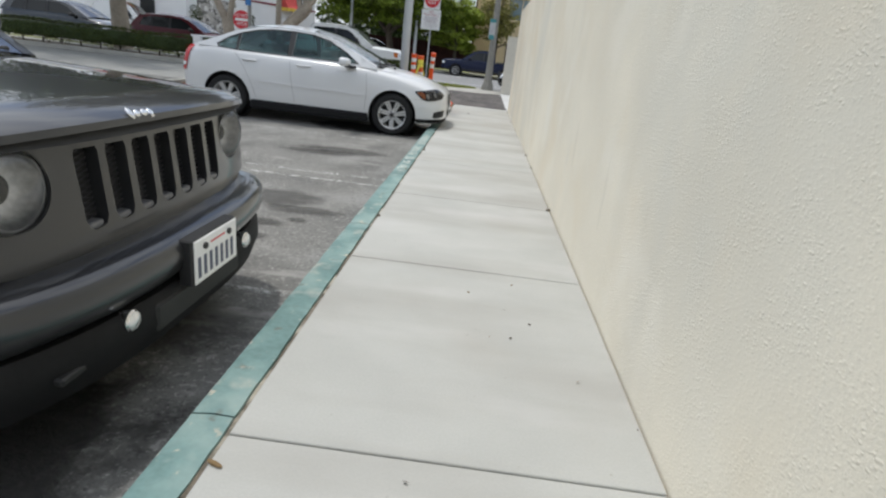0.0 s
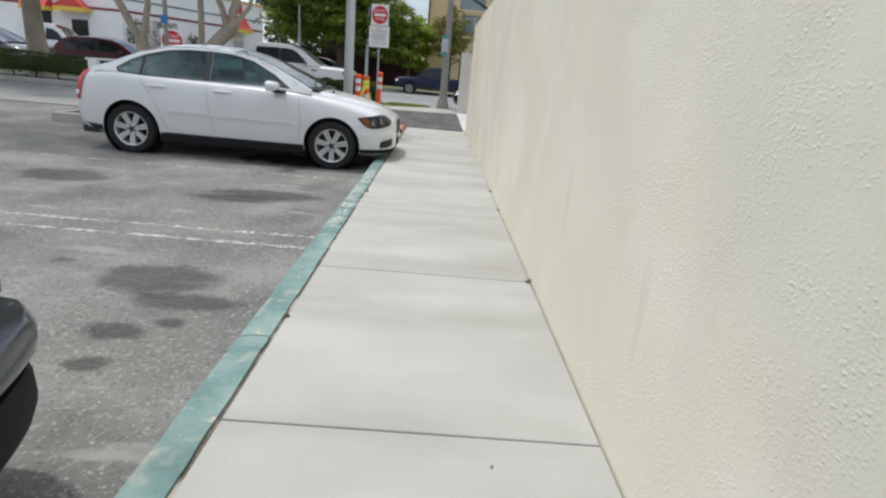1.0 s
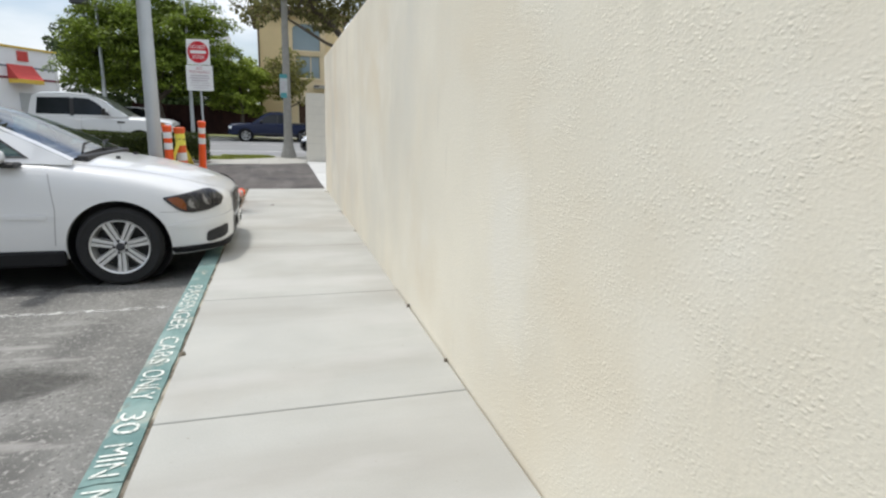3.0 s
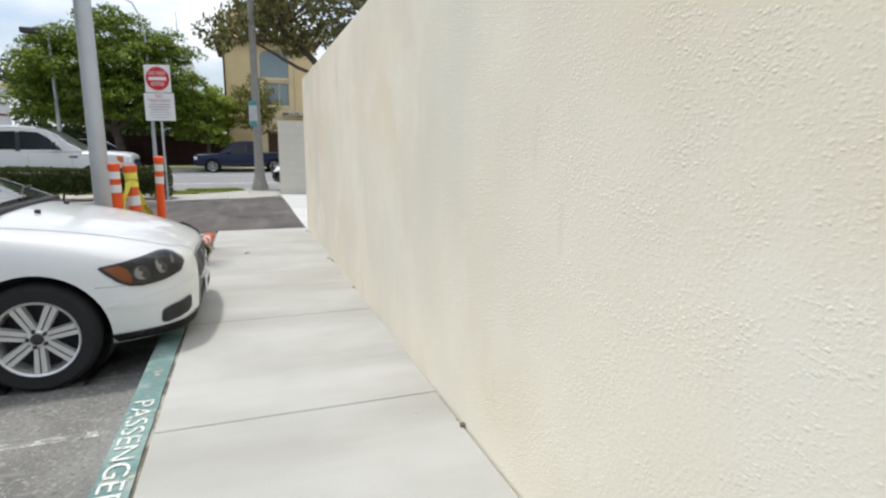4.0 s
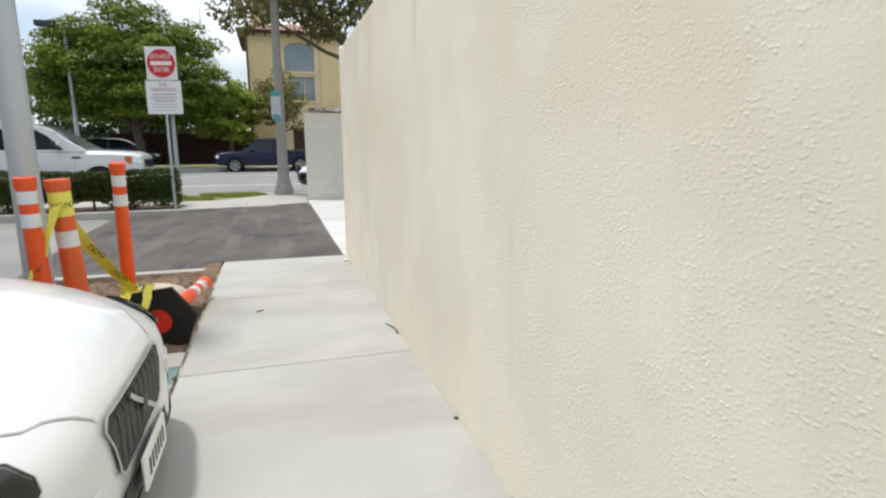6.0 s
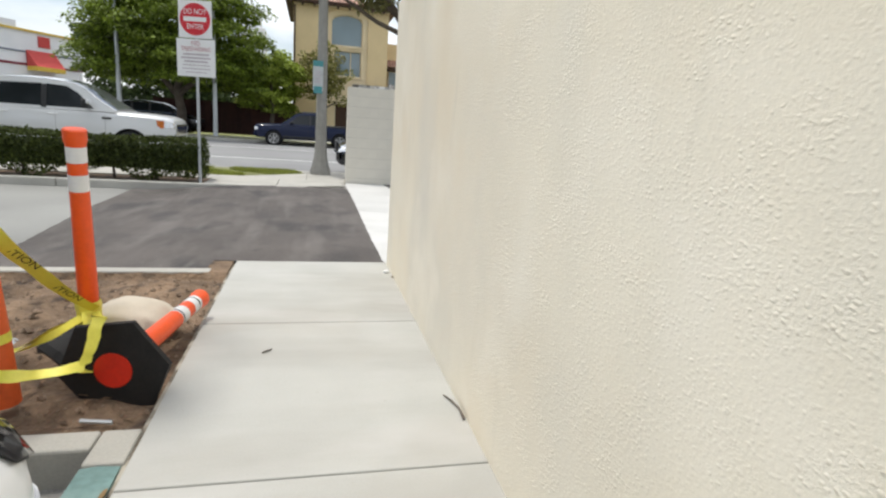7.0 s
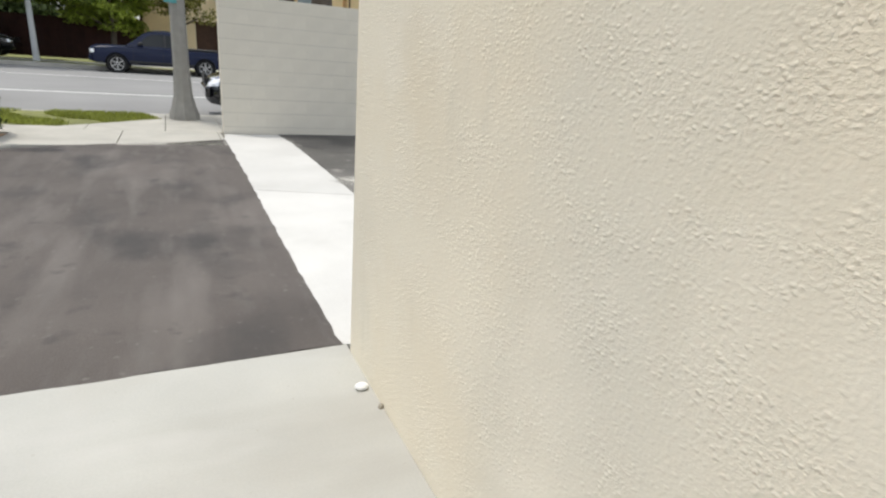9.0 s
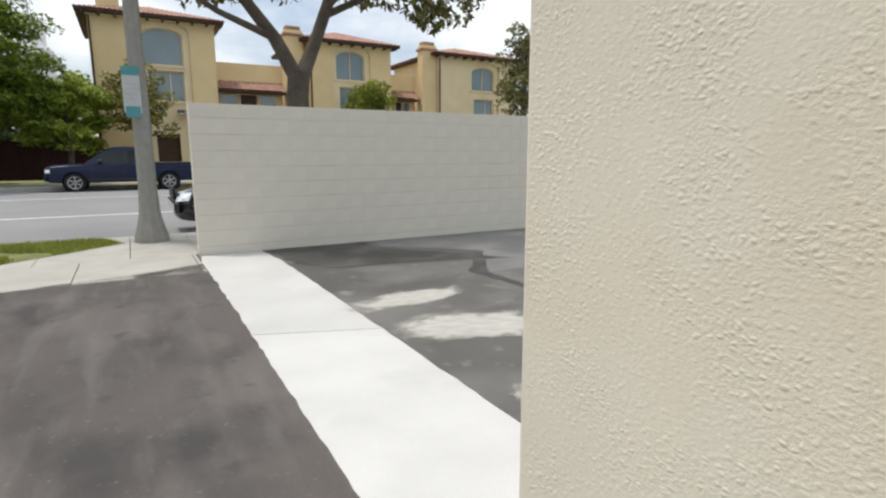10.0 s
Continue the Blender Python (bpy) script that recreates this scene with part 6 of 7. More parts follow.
def tape_run(p0, p1, sag, w0, w1, n=18, twist=0.0, words=None, wobble=0.01):
    pts, sides = [], []
    p0, p1 = Vector(p0), Vector(p1)
    for i in range(n + 1):
        t = i / n
        p = p0.lerp(p1, t) + Vector((0, 0, -4 * sag * t * (1 - t)))
        p += Vector((noise.noise((t * 5, p0.x, 0)), noise.noise((t * 5, p0.y, 3)), 0)) * wobble
        d = (p1 - p0).normalized()
        s = Vector(w0).lerp(Vector(w1), t)
        s = (Matrix.Rotation(twist * math.sin(t * 5), 3, d) @ s)
        pts.append(p), sides.append(s * (1 + 0.25 * noise.noise((t * 6, p0.z, 1))))
    run = part("tape_run", ribbon(pts, sides), M_TAPE, tape, smooth=60)
    if words:
        for t in words:
            i = int(t * n)
            d = (pts[i + 1] - pts[i - 1]).normalized()
            s = sides[i].normalized()
            if d.cross(s).dot(Vector((0.55, -0.8, 0.2))) < 0:
                s = -s
            me = lettering("CAUTION", sides[i].length * 1.25)
            mtx = Matrix((d, s, d.cross(s))).transposed().to_4x4()
            mtx.translation = pts[i] + d.cross(s) * 0.003
            put("lettering", me, M_BLACK, run, m=mtx)


tape_run((-1.13, 10.76, 0.86), (-0.93, 11.38, 0.22), 0.05, (0.03, -0.01, 0.03), (0.025, -0.02, 0.02), words=(0.35, 0.7))
tape_run((-1.14, 10.75, 0.87), (-1.29, 10.66, 0.42), 0.02, (0.03, 0.0, 0.012), (0.024, 0.01, 0.0), twist=0.5, words=(0.6,))
tape_run((-1.29, 10.66, 0.42), (-1.2, 10.72, 0.25), -0.02, (0.024, 0.01, 0.0), (0.02, 0.0, 0.02), n=8)
tape_run((-0.98, 11.42, 0.2), (-0.8, 10.86, 0.12), 0.05, (0.028, 0.01, 0.005), (0.02, 0.01, 0.015), twist=0.9)
tape_run((-0.93, 11.38, 0.21), (-0.725, 10.84, 0.37), 0.02, (0.022, -0.01, 0.012), (0.03, 0.0, 0.0), twist=0.3)
tape_run((-0.725, 10.84, 0.37), (-0.77, 10.78, 0.19), -0.01, (0.028, 0.0, 0.0), (0.022, 0.0, 0.01), n=8)
tape_run((-0.77, 10.78, 0.19), (-1.2, 10.72, 0.2), 0.03, (0.0, 0.01, 0.022), (0.01, 0.01, 0.022), twist=0.7)
tape_run((-1.2, 10.72, 0.2), (-1.0, 11.4, 0.17), 0.03, (0.02, 0.01, 0.012), (0.0, 0.02, 0.02), twist=0.9)
tape_run((-1.0, 11.44, 0.16), (-1.35, 11.2, 0.02), 0.0, (0.015, -0.02, 0.006), (0.02, 0.0, 0.01), twist=1.2)
part("tape_knot", lathe([(0.054, 0.1), (0.058, 0.13), (0.056, 0.2), (0.06, 0.24), (0.053, 0.27)], 20, m=aim((-1.0, 11.5, -0.02), (-0.96, 11.33, 1.1)), close=False), M_TAPE, tape, smooth=40)

# litter, twigs and small stones
def twig(pts, r, label, name="twig", material=None, cat="twig"):
    tagged(part(name, sweep(pts, r, 6), material or M_BARK), label, cat)


twig([(0.705, 10.74, 0.006), (0.725, 10.68, 0.01), (0.744, 10.6, 0.01), (0.742, 10.52, 0.008)], [0.003, 0.004, 0.004, 0.007], "dark curved twig lying against the wall")
twig([(-0.14, 11.29, 0.005), (-0.12, 11.3, 0.008), (-0.095, 11.33, 0.006)], [0.004, 0.005, 0.004], "short dark twig on the sidewalk")
twig([(-0.78, 10.72, -0.02), (-0.66, 10.705, -0.025)], 0.009, "short grey plastic pipe lying in the soil", "pipe", M_GALV, "pipe")
cup = bmesh.new()
bmesh.ops.create_uvsphere(cup, u_segments=14, v_segments=8, radius=1.0, matrix=Matrix.Translation((0.715, 12.9, 0.012)) @ Matrix.Diagonal((0.028, 0.022, 0.014, 1)))
tagged(part("paper_scrap", cup, M_SIGNW, smooth=60), "small white crumpled paper scrap by the wall", "litter")
rl = random.Random(11)
for k, (x, y) in enumerate(((0.15, 2.29), (0.32, 2.14), (0.43, 2.02), (0.25, 1.86), (0.34, 1.87), (0.16, 1.85), (0.58, 1.6), (0.735, 1.35), (0.02, 0.98), (0.37, 2.45), (0.59, 6.97), (0.74, 6.85), (0.4, 11.9), (-0.3, 4.4))):
    lf = bmesh.new()
    a = rl.uniform(0, 6)
    L = rl.uniform(0.006, 0.011)
    v = [lf.verts.new((x + math.cos(a) * L * u - math.sin(a) * L * w, y + math.sin(a) * L * u + math.cos(a) * L * w, 0.004 + h)) for u, w, h in ((-1, 0, 0.002), (-0.2, -0.45, 0.006), (1, 0, 0.004), (-0.1, 0.45, 0.0))]
    lf.faces.new(v)
    tagged(part("leaf", lf, M_LEAFDRY if k % 3 == 0 else M_BARK), "tiny dry leaf lying on the concrete", "leaf", group="dry leaves on the sidewalk")
for k, (x, y, l) in enumerate(((-0.69, 6.02, 0.03), (-0.545, 5.07, 0.022), (-0.6, 9.6, 0.02), (-0.53, 10.2, 0.03), (-0.49, 0.95, 0.028), (-0.69, 1.25, 0.025))):
    lf = bmesh.new()
    bmesh.ops.create_uvsphere(lf, u_segments=10, v_segments=6, radius=1.0, matrix=Matrix.Translation((x, y, 0.006 if x > -0.66 else LOT + 0.006)) @ Matrix.Rotation(k * 1.3 + 0.7, 4, "Z") @ Matrix.Diagonal((l, l * 0.27, 0.006, 1)))
    tagged(part("leaf", lf, M_LEAFDRY), "curled dry leaf on the kerb", "leaf", group="dry leaves on the kerb")
st_v, st_f = [], []
for k in range(500):
    x, y = rl.uniform(-2.2, -0.56), rl.uniform(10.66, 12.8)
    s = rl.uniform(0.006, 0.026)
    b0, z = len(st_v), -0.045 + soil_height(x, y)
    for dx, dy, dz in ((1, 0, 0), (-1, 0.2, 0), (0.1, 1, 0), (0, -1, 0.1), (0.1, 0, 0.9), (0, 0, -0.6)):
        st_v.append((x + dx * s * rl.uniform(0.7, 1.2), y + dy * s * rl.uniform(0.7, 1.2), z + dz * s))
    st_f += [(b0 + a, b0 + b, b0 + c) for a, b, c in ((0, 2, 4), (2, 1, 4), (1, 3, 4), (3, 0, 4), (2, 0, 5), (1, 2, 5), (3, 1, 5), (0, 3, 5))]
tagged(put("pebbles", mesh_of("pebbles", st_v, st_f), mat("soil_pebbles", (0.27, 0.2, 0.14), 0.95, vary=0.2, island=0.35)), "loose pebbles and clods on the soil", "stones", kind="stuff")


lv, lf_ = [], []
for k in range(230):
    x, y = rl.uniform(-1.6, -0.56), rl.uniform(10.66, 12.8)
    z, a, q = -0.035 + soil_height(x, y), rl.uniform(0, 6.3), rl.uniform(0.01, 0.03)
    b0 = len(lv)
    for u, w, h in ((-1, 0, 0.0), (0, -0.4, 0.25), (1, 0, 0.1), (0, 0.4, 0.4)):
        lv.append((x + q * (u * math.cos(a) - w * math.sin(a)), y + q * (u * math.sin(a) + w * math.cos(a)), z + h * q))
    lf_.append((b0, b0 + 1, b0 + 2, b0 + 3))
tagged(put("leaf_litter", mesh_of("leaf_litter", lv, lf_), mat("brown_litter", (0.2, 0.135, 0.085), 0.95, vary=0.2, island=0.7)), "scattered brown leaf litter on the soil", "leaves", kind="stuff")


for x, y, q in ((0.74, 4.12, 0.016), (0.745, 5.95, 0.012), (0.748, 6.8, 0.014), (0.747, 9.35, 0.012), (0.746, 12.76, 0.012), (-0.5, 6.3, 0.014), (-0.505, 3.4, 0.012), (-0.5, 9.75, 0.02)):
    cl_ = bmesh.new()
    bmesh.ops.create_icosphere(cl_, subdivisions=2, radius=q, matrix=Matrix.Translation((x, y, 0.004)))
    for v in cl_.verts:
        v.co += Vector((noise.noise(v.co * 60), noise.noise(v.co * 70), noise.noise(v.co * 50))) * q * 0.6
        v.co.z = max(0.0, v.co.z)
    tagged(part("dirt_clod", cl_, M_JOINT, smooth=60), "small dark dirt clod at the pavement edge", "dirt", group="dirt clods on the sidewalk")


# ---- plants ----
def leaves(centres, per, size, spread, seed, droop=0.3, flat=0.75):
    """Many small leaf blades gathered in clumps; centres: (x, y, z, radius)."""
    rs = np.random.RandomState(seed)
    C = np.array(centres, float)
    idx = np.repeat(np.arange(len(C)), per)
    n = len(idx)
    d = rs.normal(size=(n, 3))
    d /= np.linalg.norm(d, axis=1)[:, None]
    rad = C[idx, 3] * spread * rs.uniform(0.45, 1.0, n) ** 0.6
    p = C[idx, :3] + d * rad[:, None] * np.array([1, 1, flat])
    a = rs.normal(size=(n, 3))
    a[:, 2] -= droop
    a /= np.linalg.norm(a, axis=1)[:, None]
    b = np.cross(a, rs.normal(size=(n, 3)))
    b /= np.linalg.norm(b, axis=1)[:, None]
    s = size * rs.uniform(0.6, 1.4, n)[:, None]
    V = np.stack([p - a * s, p + b * s * 0.45, p + a * s, p - b * s * 0.45], 1).reshape(-1, 3)
    F = np.arange(4 * n).reshape(-1, 4)
    return V.tolist(), F.tolist()


def clumps(c, rx, rz, count, r, seed, shell=0.55, low=-0.75):
    rs = random.Random(seed)
    out = []
    while len(out) < count:
        d = Vector((rs.gauss(0, 1), rs.gauss(0, 1), rs.gauss(0, 1))).normalized()
        if d.z < low:
            continue
        k = rs.uniform(shell, 1.0)
        k *= 1 + 0.22 * noise.noise((d.x * 2.1 + seed, d.y * 2.1, d.z * 2.1))
        out.append((c[0] + d.x * rx * k, c[1] + d.y * rx * k, c[2] + d.z * rz * k, r * rs.uniform(0.7, 1.3)))
    return out


def pads(centres, per, size, seed, flat=0.34):
    """Leaf blades in flattened sprays, most of them facing the sky; centres: (x, y, z, radius)."""
    rs = np.random.RandomState(seed)
    C = np.array(centres, float)
    idx = np.repeat(np.arange(len(C)), per)
    n = len(idx)
    d = rs.normal(size=(n, 3))
    d /= np.linalg.norm(d, axis=1)[:, None]
    rad = C[idx, 3] * rs.uniform(0.1, 1.0, n) ** 0.5
    off = d * rad[:, None] * np.array([1, 1, flat])
    off[:, 2] -= 0.28 * (off[:, 0] ** 2 + off[:, 1] ** 2) / C[idx, 3]
    p = C[idx, :3] + off
    up = rs.normal(size=(n, 3)) * 0.55 + np.array([0, 0, 1.0]) + off * 0.5
    a = np.cross(up, rs.normal(size=(n, 3)))
    a /= np.linalg.norm(a, axis=1)[:, None]
    b = np.cross(up, a)
    b /= np.linalg.norm(b, axis=1)[:, None]
    s = size * rs.uniform(0.6, 1.4, n)[:, None]
    V = np.stack([p - a * s, p + b * s * 0.45, p + a * s, p - b * s * 0.45], 1).reshape(-1, 3)
    return V.tolist(), np.arange(4 * n).reshape(-1, 4).tolist()


def tree(label, x, y, stems, cl, per, size, material, bark, seed, droop=0.3, z=-0.02, reach=24, sprays=False):
    t = thing("tree", label, "tree", pose(x, y, z))
    b = bmesh.new()
    rs = random.Random(seed)
    tips = []
    for pts, rr in stems:
        sweep(pts, rr, 10, b)
        tips += [Vector(p) for p in pts[len(pts) // 2:]]
    for c in cl[:reach]:
        e = Vector(c[:3])
        o = min(tips, key=lambda q: (q - e).length)
        mid = o.lerp(e, 0.5) + Vector((rs.uniform(-0.2, 0.2), rs.uniform(-0.2, 0.2), rs.uniform(-0.1, 0.3)))
        sweep([o, mid, e], [0.06, 0.04, 0.012], 6, b)
    part("trunk", b, bark, t, smooth=60)
    V, F = pads(cl, per, size, seed) if sprays else leaves(cl, per, size, 1.0, seed, droop)
    put("crown", mesh_of("crown", V, F), material, t)
    return t


tree("broad round green tree with a dense leafy crown across the street", -7.2, 43.0,
     [([(0, 0, 0), (0.1, 0, 1.2), (-0.1, 0, 2.4), (0.3, 0.2, 4.0), (0.1, 0, 6.5)], [0.32, 0.25, 0.22, 0.16, 0.08]), ([(0, 0, 2.0), (-1.4, 0.2, 3.6), (-3.0, 0, 4.8)], [0.18, 0.12, 0.06]), ([(0, 0, 2.2), (1.5, -0.2, 3.4), (2.8, 0, 4.2)], [0.18, 0.12, 0.06])],
     clumps((0.1, 0, 4.9), 4.9, 4.0, 265, 0.95, 3, 0.62, -0.6) + clumps((0.1, 0, 4.6), 3.4, 2.4, 60, 0.9, 4, 0.3, -0.7) + [(-4.3 + 0.5 * k, -0.9 + 0.4 * (k % 3), 3.2 + 0.35 * (k % 4), 0.85) for k in range(9)], 270, 0.105, M_TREE, M_BARK, 21, sprays=True)
tree("lighter bushy tree standing before the fence", -2.4, 44.8, [([(0, 0, 0), (0.1, 0, 1.5), (0, 0, 3.5)], [0.16, 0.12, 0.06])],
     clumps((-0.2, 0, 3.1), 2.2, 2.3, 100, 0.65, 7, 0.5), 170, 0.1, M_TREELIGHT, M_BARK, 22, sprays=True)
tree("lighter bushy tree standing behind the fence", 0.2 - 0.9, 49.5, [([(0, 0, 0), (0.1, 0, 1.5), (0, 0, 3.5)], [0.16, 0.12, 0.06])],
     clumps((-2.2, 0, 3.2), 2.4, 3.0, 80, 0.75, 9, 0.5), 150, 0.11, M_TREELIGHT, M_BARK, 23, sprays=True)
tree("tall green tree beside the far restaurant", -17.5, 66.0, [([(0, 0, 0), (0.1, 0, 3), (0, 0, 6)], [0.25, 0.2, 0.08])],
     clumps((0, 0, 7.2), 3.2, 2.2, 50, 0.9, 12, 0.4), 90, 0.18, M_TREEDARK, M_BARK, 24)
tree("leafy street tree with dark forked trunk behind the block wall", 2.85, 22.6,
     [([(0.1, 0, 0), (0.03, 0, 1.4), (0, 0, 2.3), (0.05, 0, 2.75)], [0.27, 0.22, 0.2, 0.2]), ([(0.03, 0, 2.6), (-0.35, 0, 3.3), (-0.8, 0.1, 3.9), (-1.7, 0, 4.7)], [0.15, 0.12, 0.1, 0.06]), ([(0.06, 0, 2.6), (0.35, 0.1, 3.2), (0.6, 0, 3.9), (1.0, 0, 5.2)], [0.15, 0.12, 0.11, 0.06]), ([(-0.35, 0, 3.3), (-1.3, -0.2, 3.6), (-2.6, -0.3, 4.3)], [0.07, 0.05, 0.03]), ([(0.6, 0, 3.8), (1.6, -0.2, 4.3), (2.8, -0.3, 4.6)], [0.07, 0.05, 0.03])],
     clumps((0, 0, 5.6), 3.9, 1.7, 100, 0.55, 15, 0.5, -0.95) + [(-3.4, -0.4, 4.2, 0.45), (-3.0, -0.2, 4.5, 0.5), (-3.7, 0.2, 4.6, 0.5), (-2.2, -0.5, 4.6, 0.4), (1.6, -0.5, 4.2, 0.42), (2.2, -0.6, 3.95, 0.36), (2.6, -0.4, 3.9, 0.4), (3.1, -0.3, 4.1, 0.45), (-0.9, -0.6, 4.7, 0.4), (3.5, -0.4, 4.5, 0.5), (2.3, -0.2, 4.6, 0.5), (1.7, -0.6, 4.75, 0.45), (2.9, -0.7, 4.8, 0.5), (3.9, -0.2, 4.9, 0.55), (0.7, -0.7, 4.8, 0.4)],
     120, 0.085, M_TREEDRY, M_BARK, 25, 0.8, reach=60)
tree("small olive-leaved tree before the tan house", 0.7, 44.6, [([(0, 0, 0), (0.1, 0, 2), (0.05, 0, 4.2)], [0.1, 0.08, 0.04])],
     clumps((0.1, 0, 3.7), 1.5, 2.5, 85, 0.42, 17, 0.3), 60, 0.1, leafy("dry_green_leaf", (0.22, 0.21, 0.06), 0.5), M_BARK, 26)
tree("round yellow-green garden tree before the tan house", 13.4, 44.8, [([(0, 0, 0), (0.1, 0, 2), (0.05, 0, 3.8)], [0.1, 0.08, 0.04])],
     clumps((0, 0, 4.3), 1.4, 1.35, 60, 0.42, 18, 0.4), 90, 0.1, leafy("yellow_green_leaf", (0.2, 0.23, 0.03), 0.4), M_BARK, 27)
tree("tall grey-green tree beside the last house", 22.5, 41.5, [([(0, 0, 0), (0.1, 0, 4), (0.05, 0, 8.0)], [0.25, 0.2, 0.08])],
     clumps((0.6, 0, 6.2), 2.0, 4.2, 90, 0.6, 19, 0.3), 80, 0.12, M_TREEDRY, M_BARK, 28)
tree("pale forked tree trunk in the soil bed", -5.0, 11.15,
     [([(0.05, 0, 0), (0.0, 0, 0.8), (-0.05, 0, 1.35)], [0.14, 0.115, 0.11]), ([(-0.07, 0, 1.3), (-0.3, 0, 1.75), (-0.62, 0, 2.3), (-0.9, 0, 3.4)], [0.075, 0.065, 0.055, 0.04]), ([(-0.02, 0, 1.3), (0.1, 0, 1.9), (0.12, 0, 2.6), (0.3, 0, 3.6)], [0.065, 0.05, 0.045, 0.035])],
     clumps((-0.4, 0, 4.9), 3.0, 1.3, 100, 0.55, 31, 0.3, -0.9), 90, 0.08, M_TREEDRY, M_PALEBARK, 29, 0.7, z=-0.05)
tree("pale leaning tree with knotted trunk in the soil bed", -3.95, 11.2,
     [([(-0.5, 0, 0), (-0.2, 0, 0.7), (0.05, 0, 1.28), (0.4, 0, 1.62), (0.52, 0, 1.75)], [0.13, 0.12, 0.11, 0.115, 0.085]), ([(0.48, 0, 1.65), (0.45, 0, 1.9), (0.53, 0, 2.05), (0.47, 0, 2.25), (0.62, 0, 2.5), (0.9, 0, 3.2)], [0.08, 0.07, 0.08, 0.06, 0.055, 0.04]), ([(0.5, 0, 1.72), (0.72, 0.05, 2.0), (0.85, 0.05, 2.4), (1.1, 0, 2.9)], [0.05, 0.035, 0.03, 0.02]), ([(0.36, 0, 1.6), (0.28, 0, 1.95), (0.12, 0, 2.3), (0.02, 0, 3.0)], [0.06, 0.05, 0.045, 0.03])],
     clumps((0.4, 0, 4.2), 2.2, 1.0, 60, 0.42, 33, 0.3, -0.95) + [(-0.9, 0, 2.62, 0.22), (-0.6, 0.1, 2.75, 0.28), (1.15, 0, 2.62, 0.2), (1.35, 0.1, 2.78, 0.26), (0.9, -0.2, 2.9, 0.28), (-1.3, 0.2, 2.8, 0.25)], 80, 0.07, M_TREEDRY, M_PALEBARK, 30, 0.7, z=-0.05)
tree("slim pale tree trunk rising from the soil bed", -4.15, 11.35,
     [([(0, 0, 0), (0.03, 0, 0.9), (0.06, 0, 1.8), (0.04, 0, 2.7), (0.12, 0, 3.6)], [0.07, 0.058, 0.052, 0.045, 0.03])],
     clumps((0, 0.2, 4.3), 1.3, 0.8, 30, 0.42, 41, 0.3, -0.9), 70, 0.07, M_TREEDRY, M_PALEBARK, 83, 0.7, z=-0.05)
tree("thick grey tree trunk rising behind the hedge", -13.5, 20.75, [([(0.1, 0, 0), (0.02, 0, 1.5), (0, 0, 3.2), (-0.2, 0, 5)], [0.34, 0.28, 0.26, 0.18])],
     clumps((0, -0.6, 5.3), 5.4, 2.3, 200, 0.75, 37, 0.3, -0.95), 110, 0.13, M_TREEDARK, M_PALEBARK, 34)
tagged(part("bed_extension", sheet([(-6.2, 10.62), (-3.25, 10.62), (-3.25, 12.86), (-6.2, 12.86)], -0.05, 0.4, thick=0.12), M_DIRT), "brown soil at the foot of the trees", "soil", kind="structure")
part("kerb_stone", box(-6.3, -3.25, 10.48, 10.61, -0.3, -0.001, 0.012, 2), M_OLDCON, bed_kerb)
part("kerb_stone", box(-6.3, -3.25, 12.86, 13.0, -0.3, 0.0, 0.012, 2), M_OLDCON, bed_kerb)
part("kerb_stone", box(-6.33, -6.2, 10.615, 12.855, -0.3, 0.0, 0.012, 2), M_OLDCON, bed_kerb)


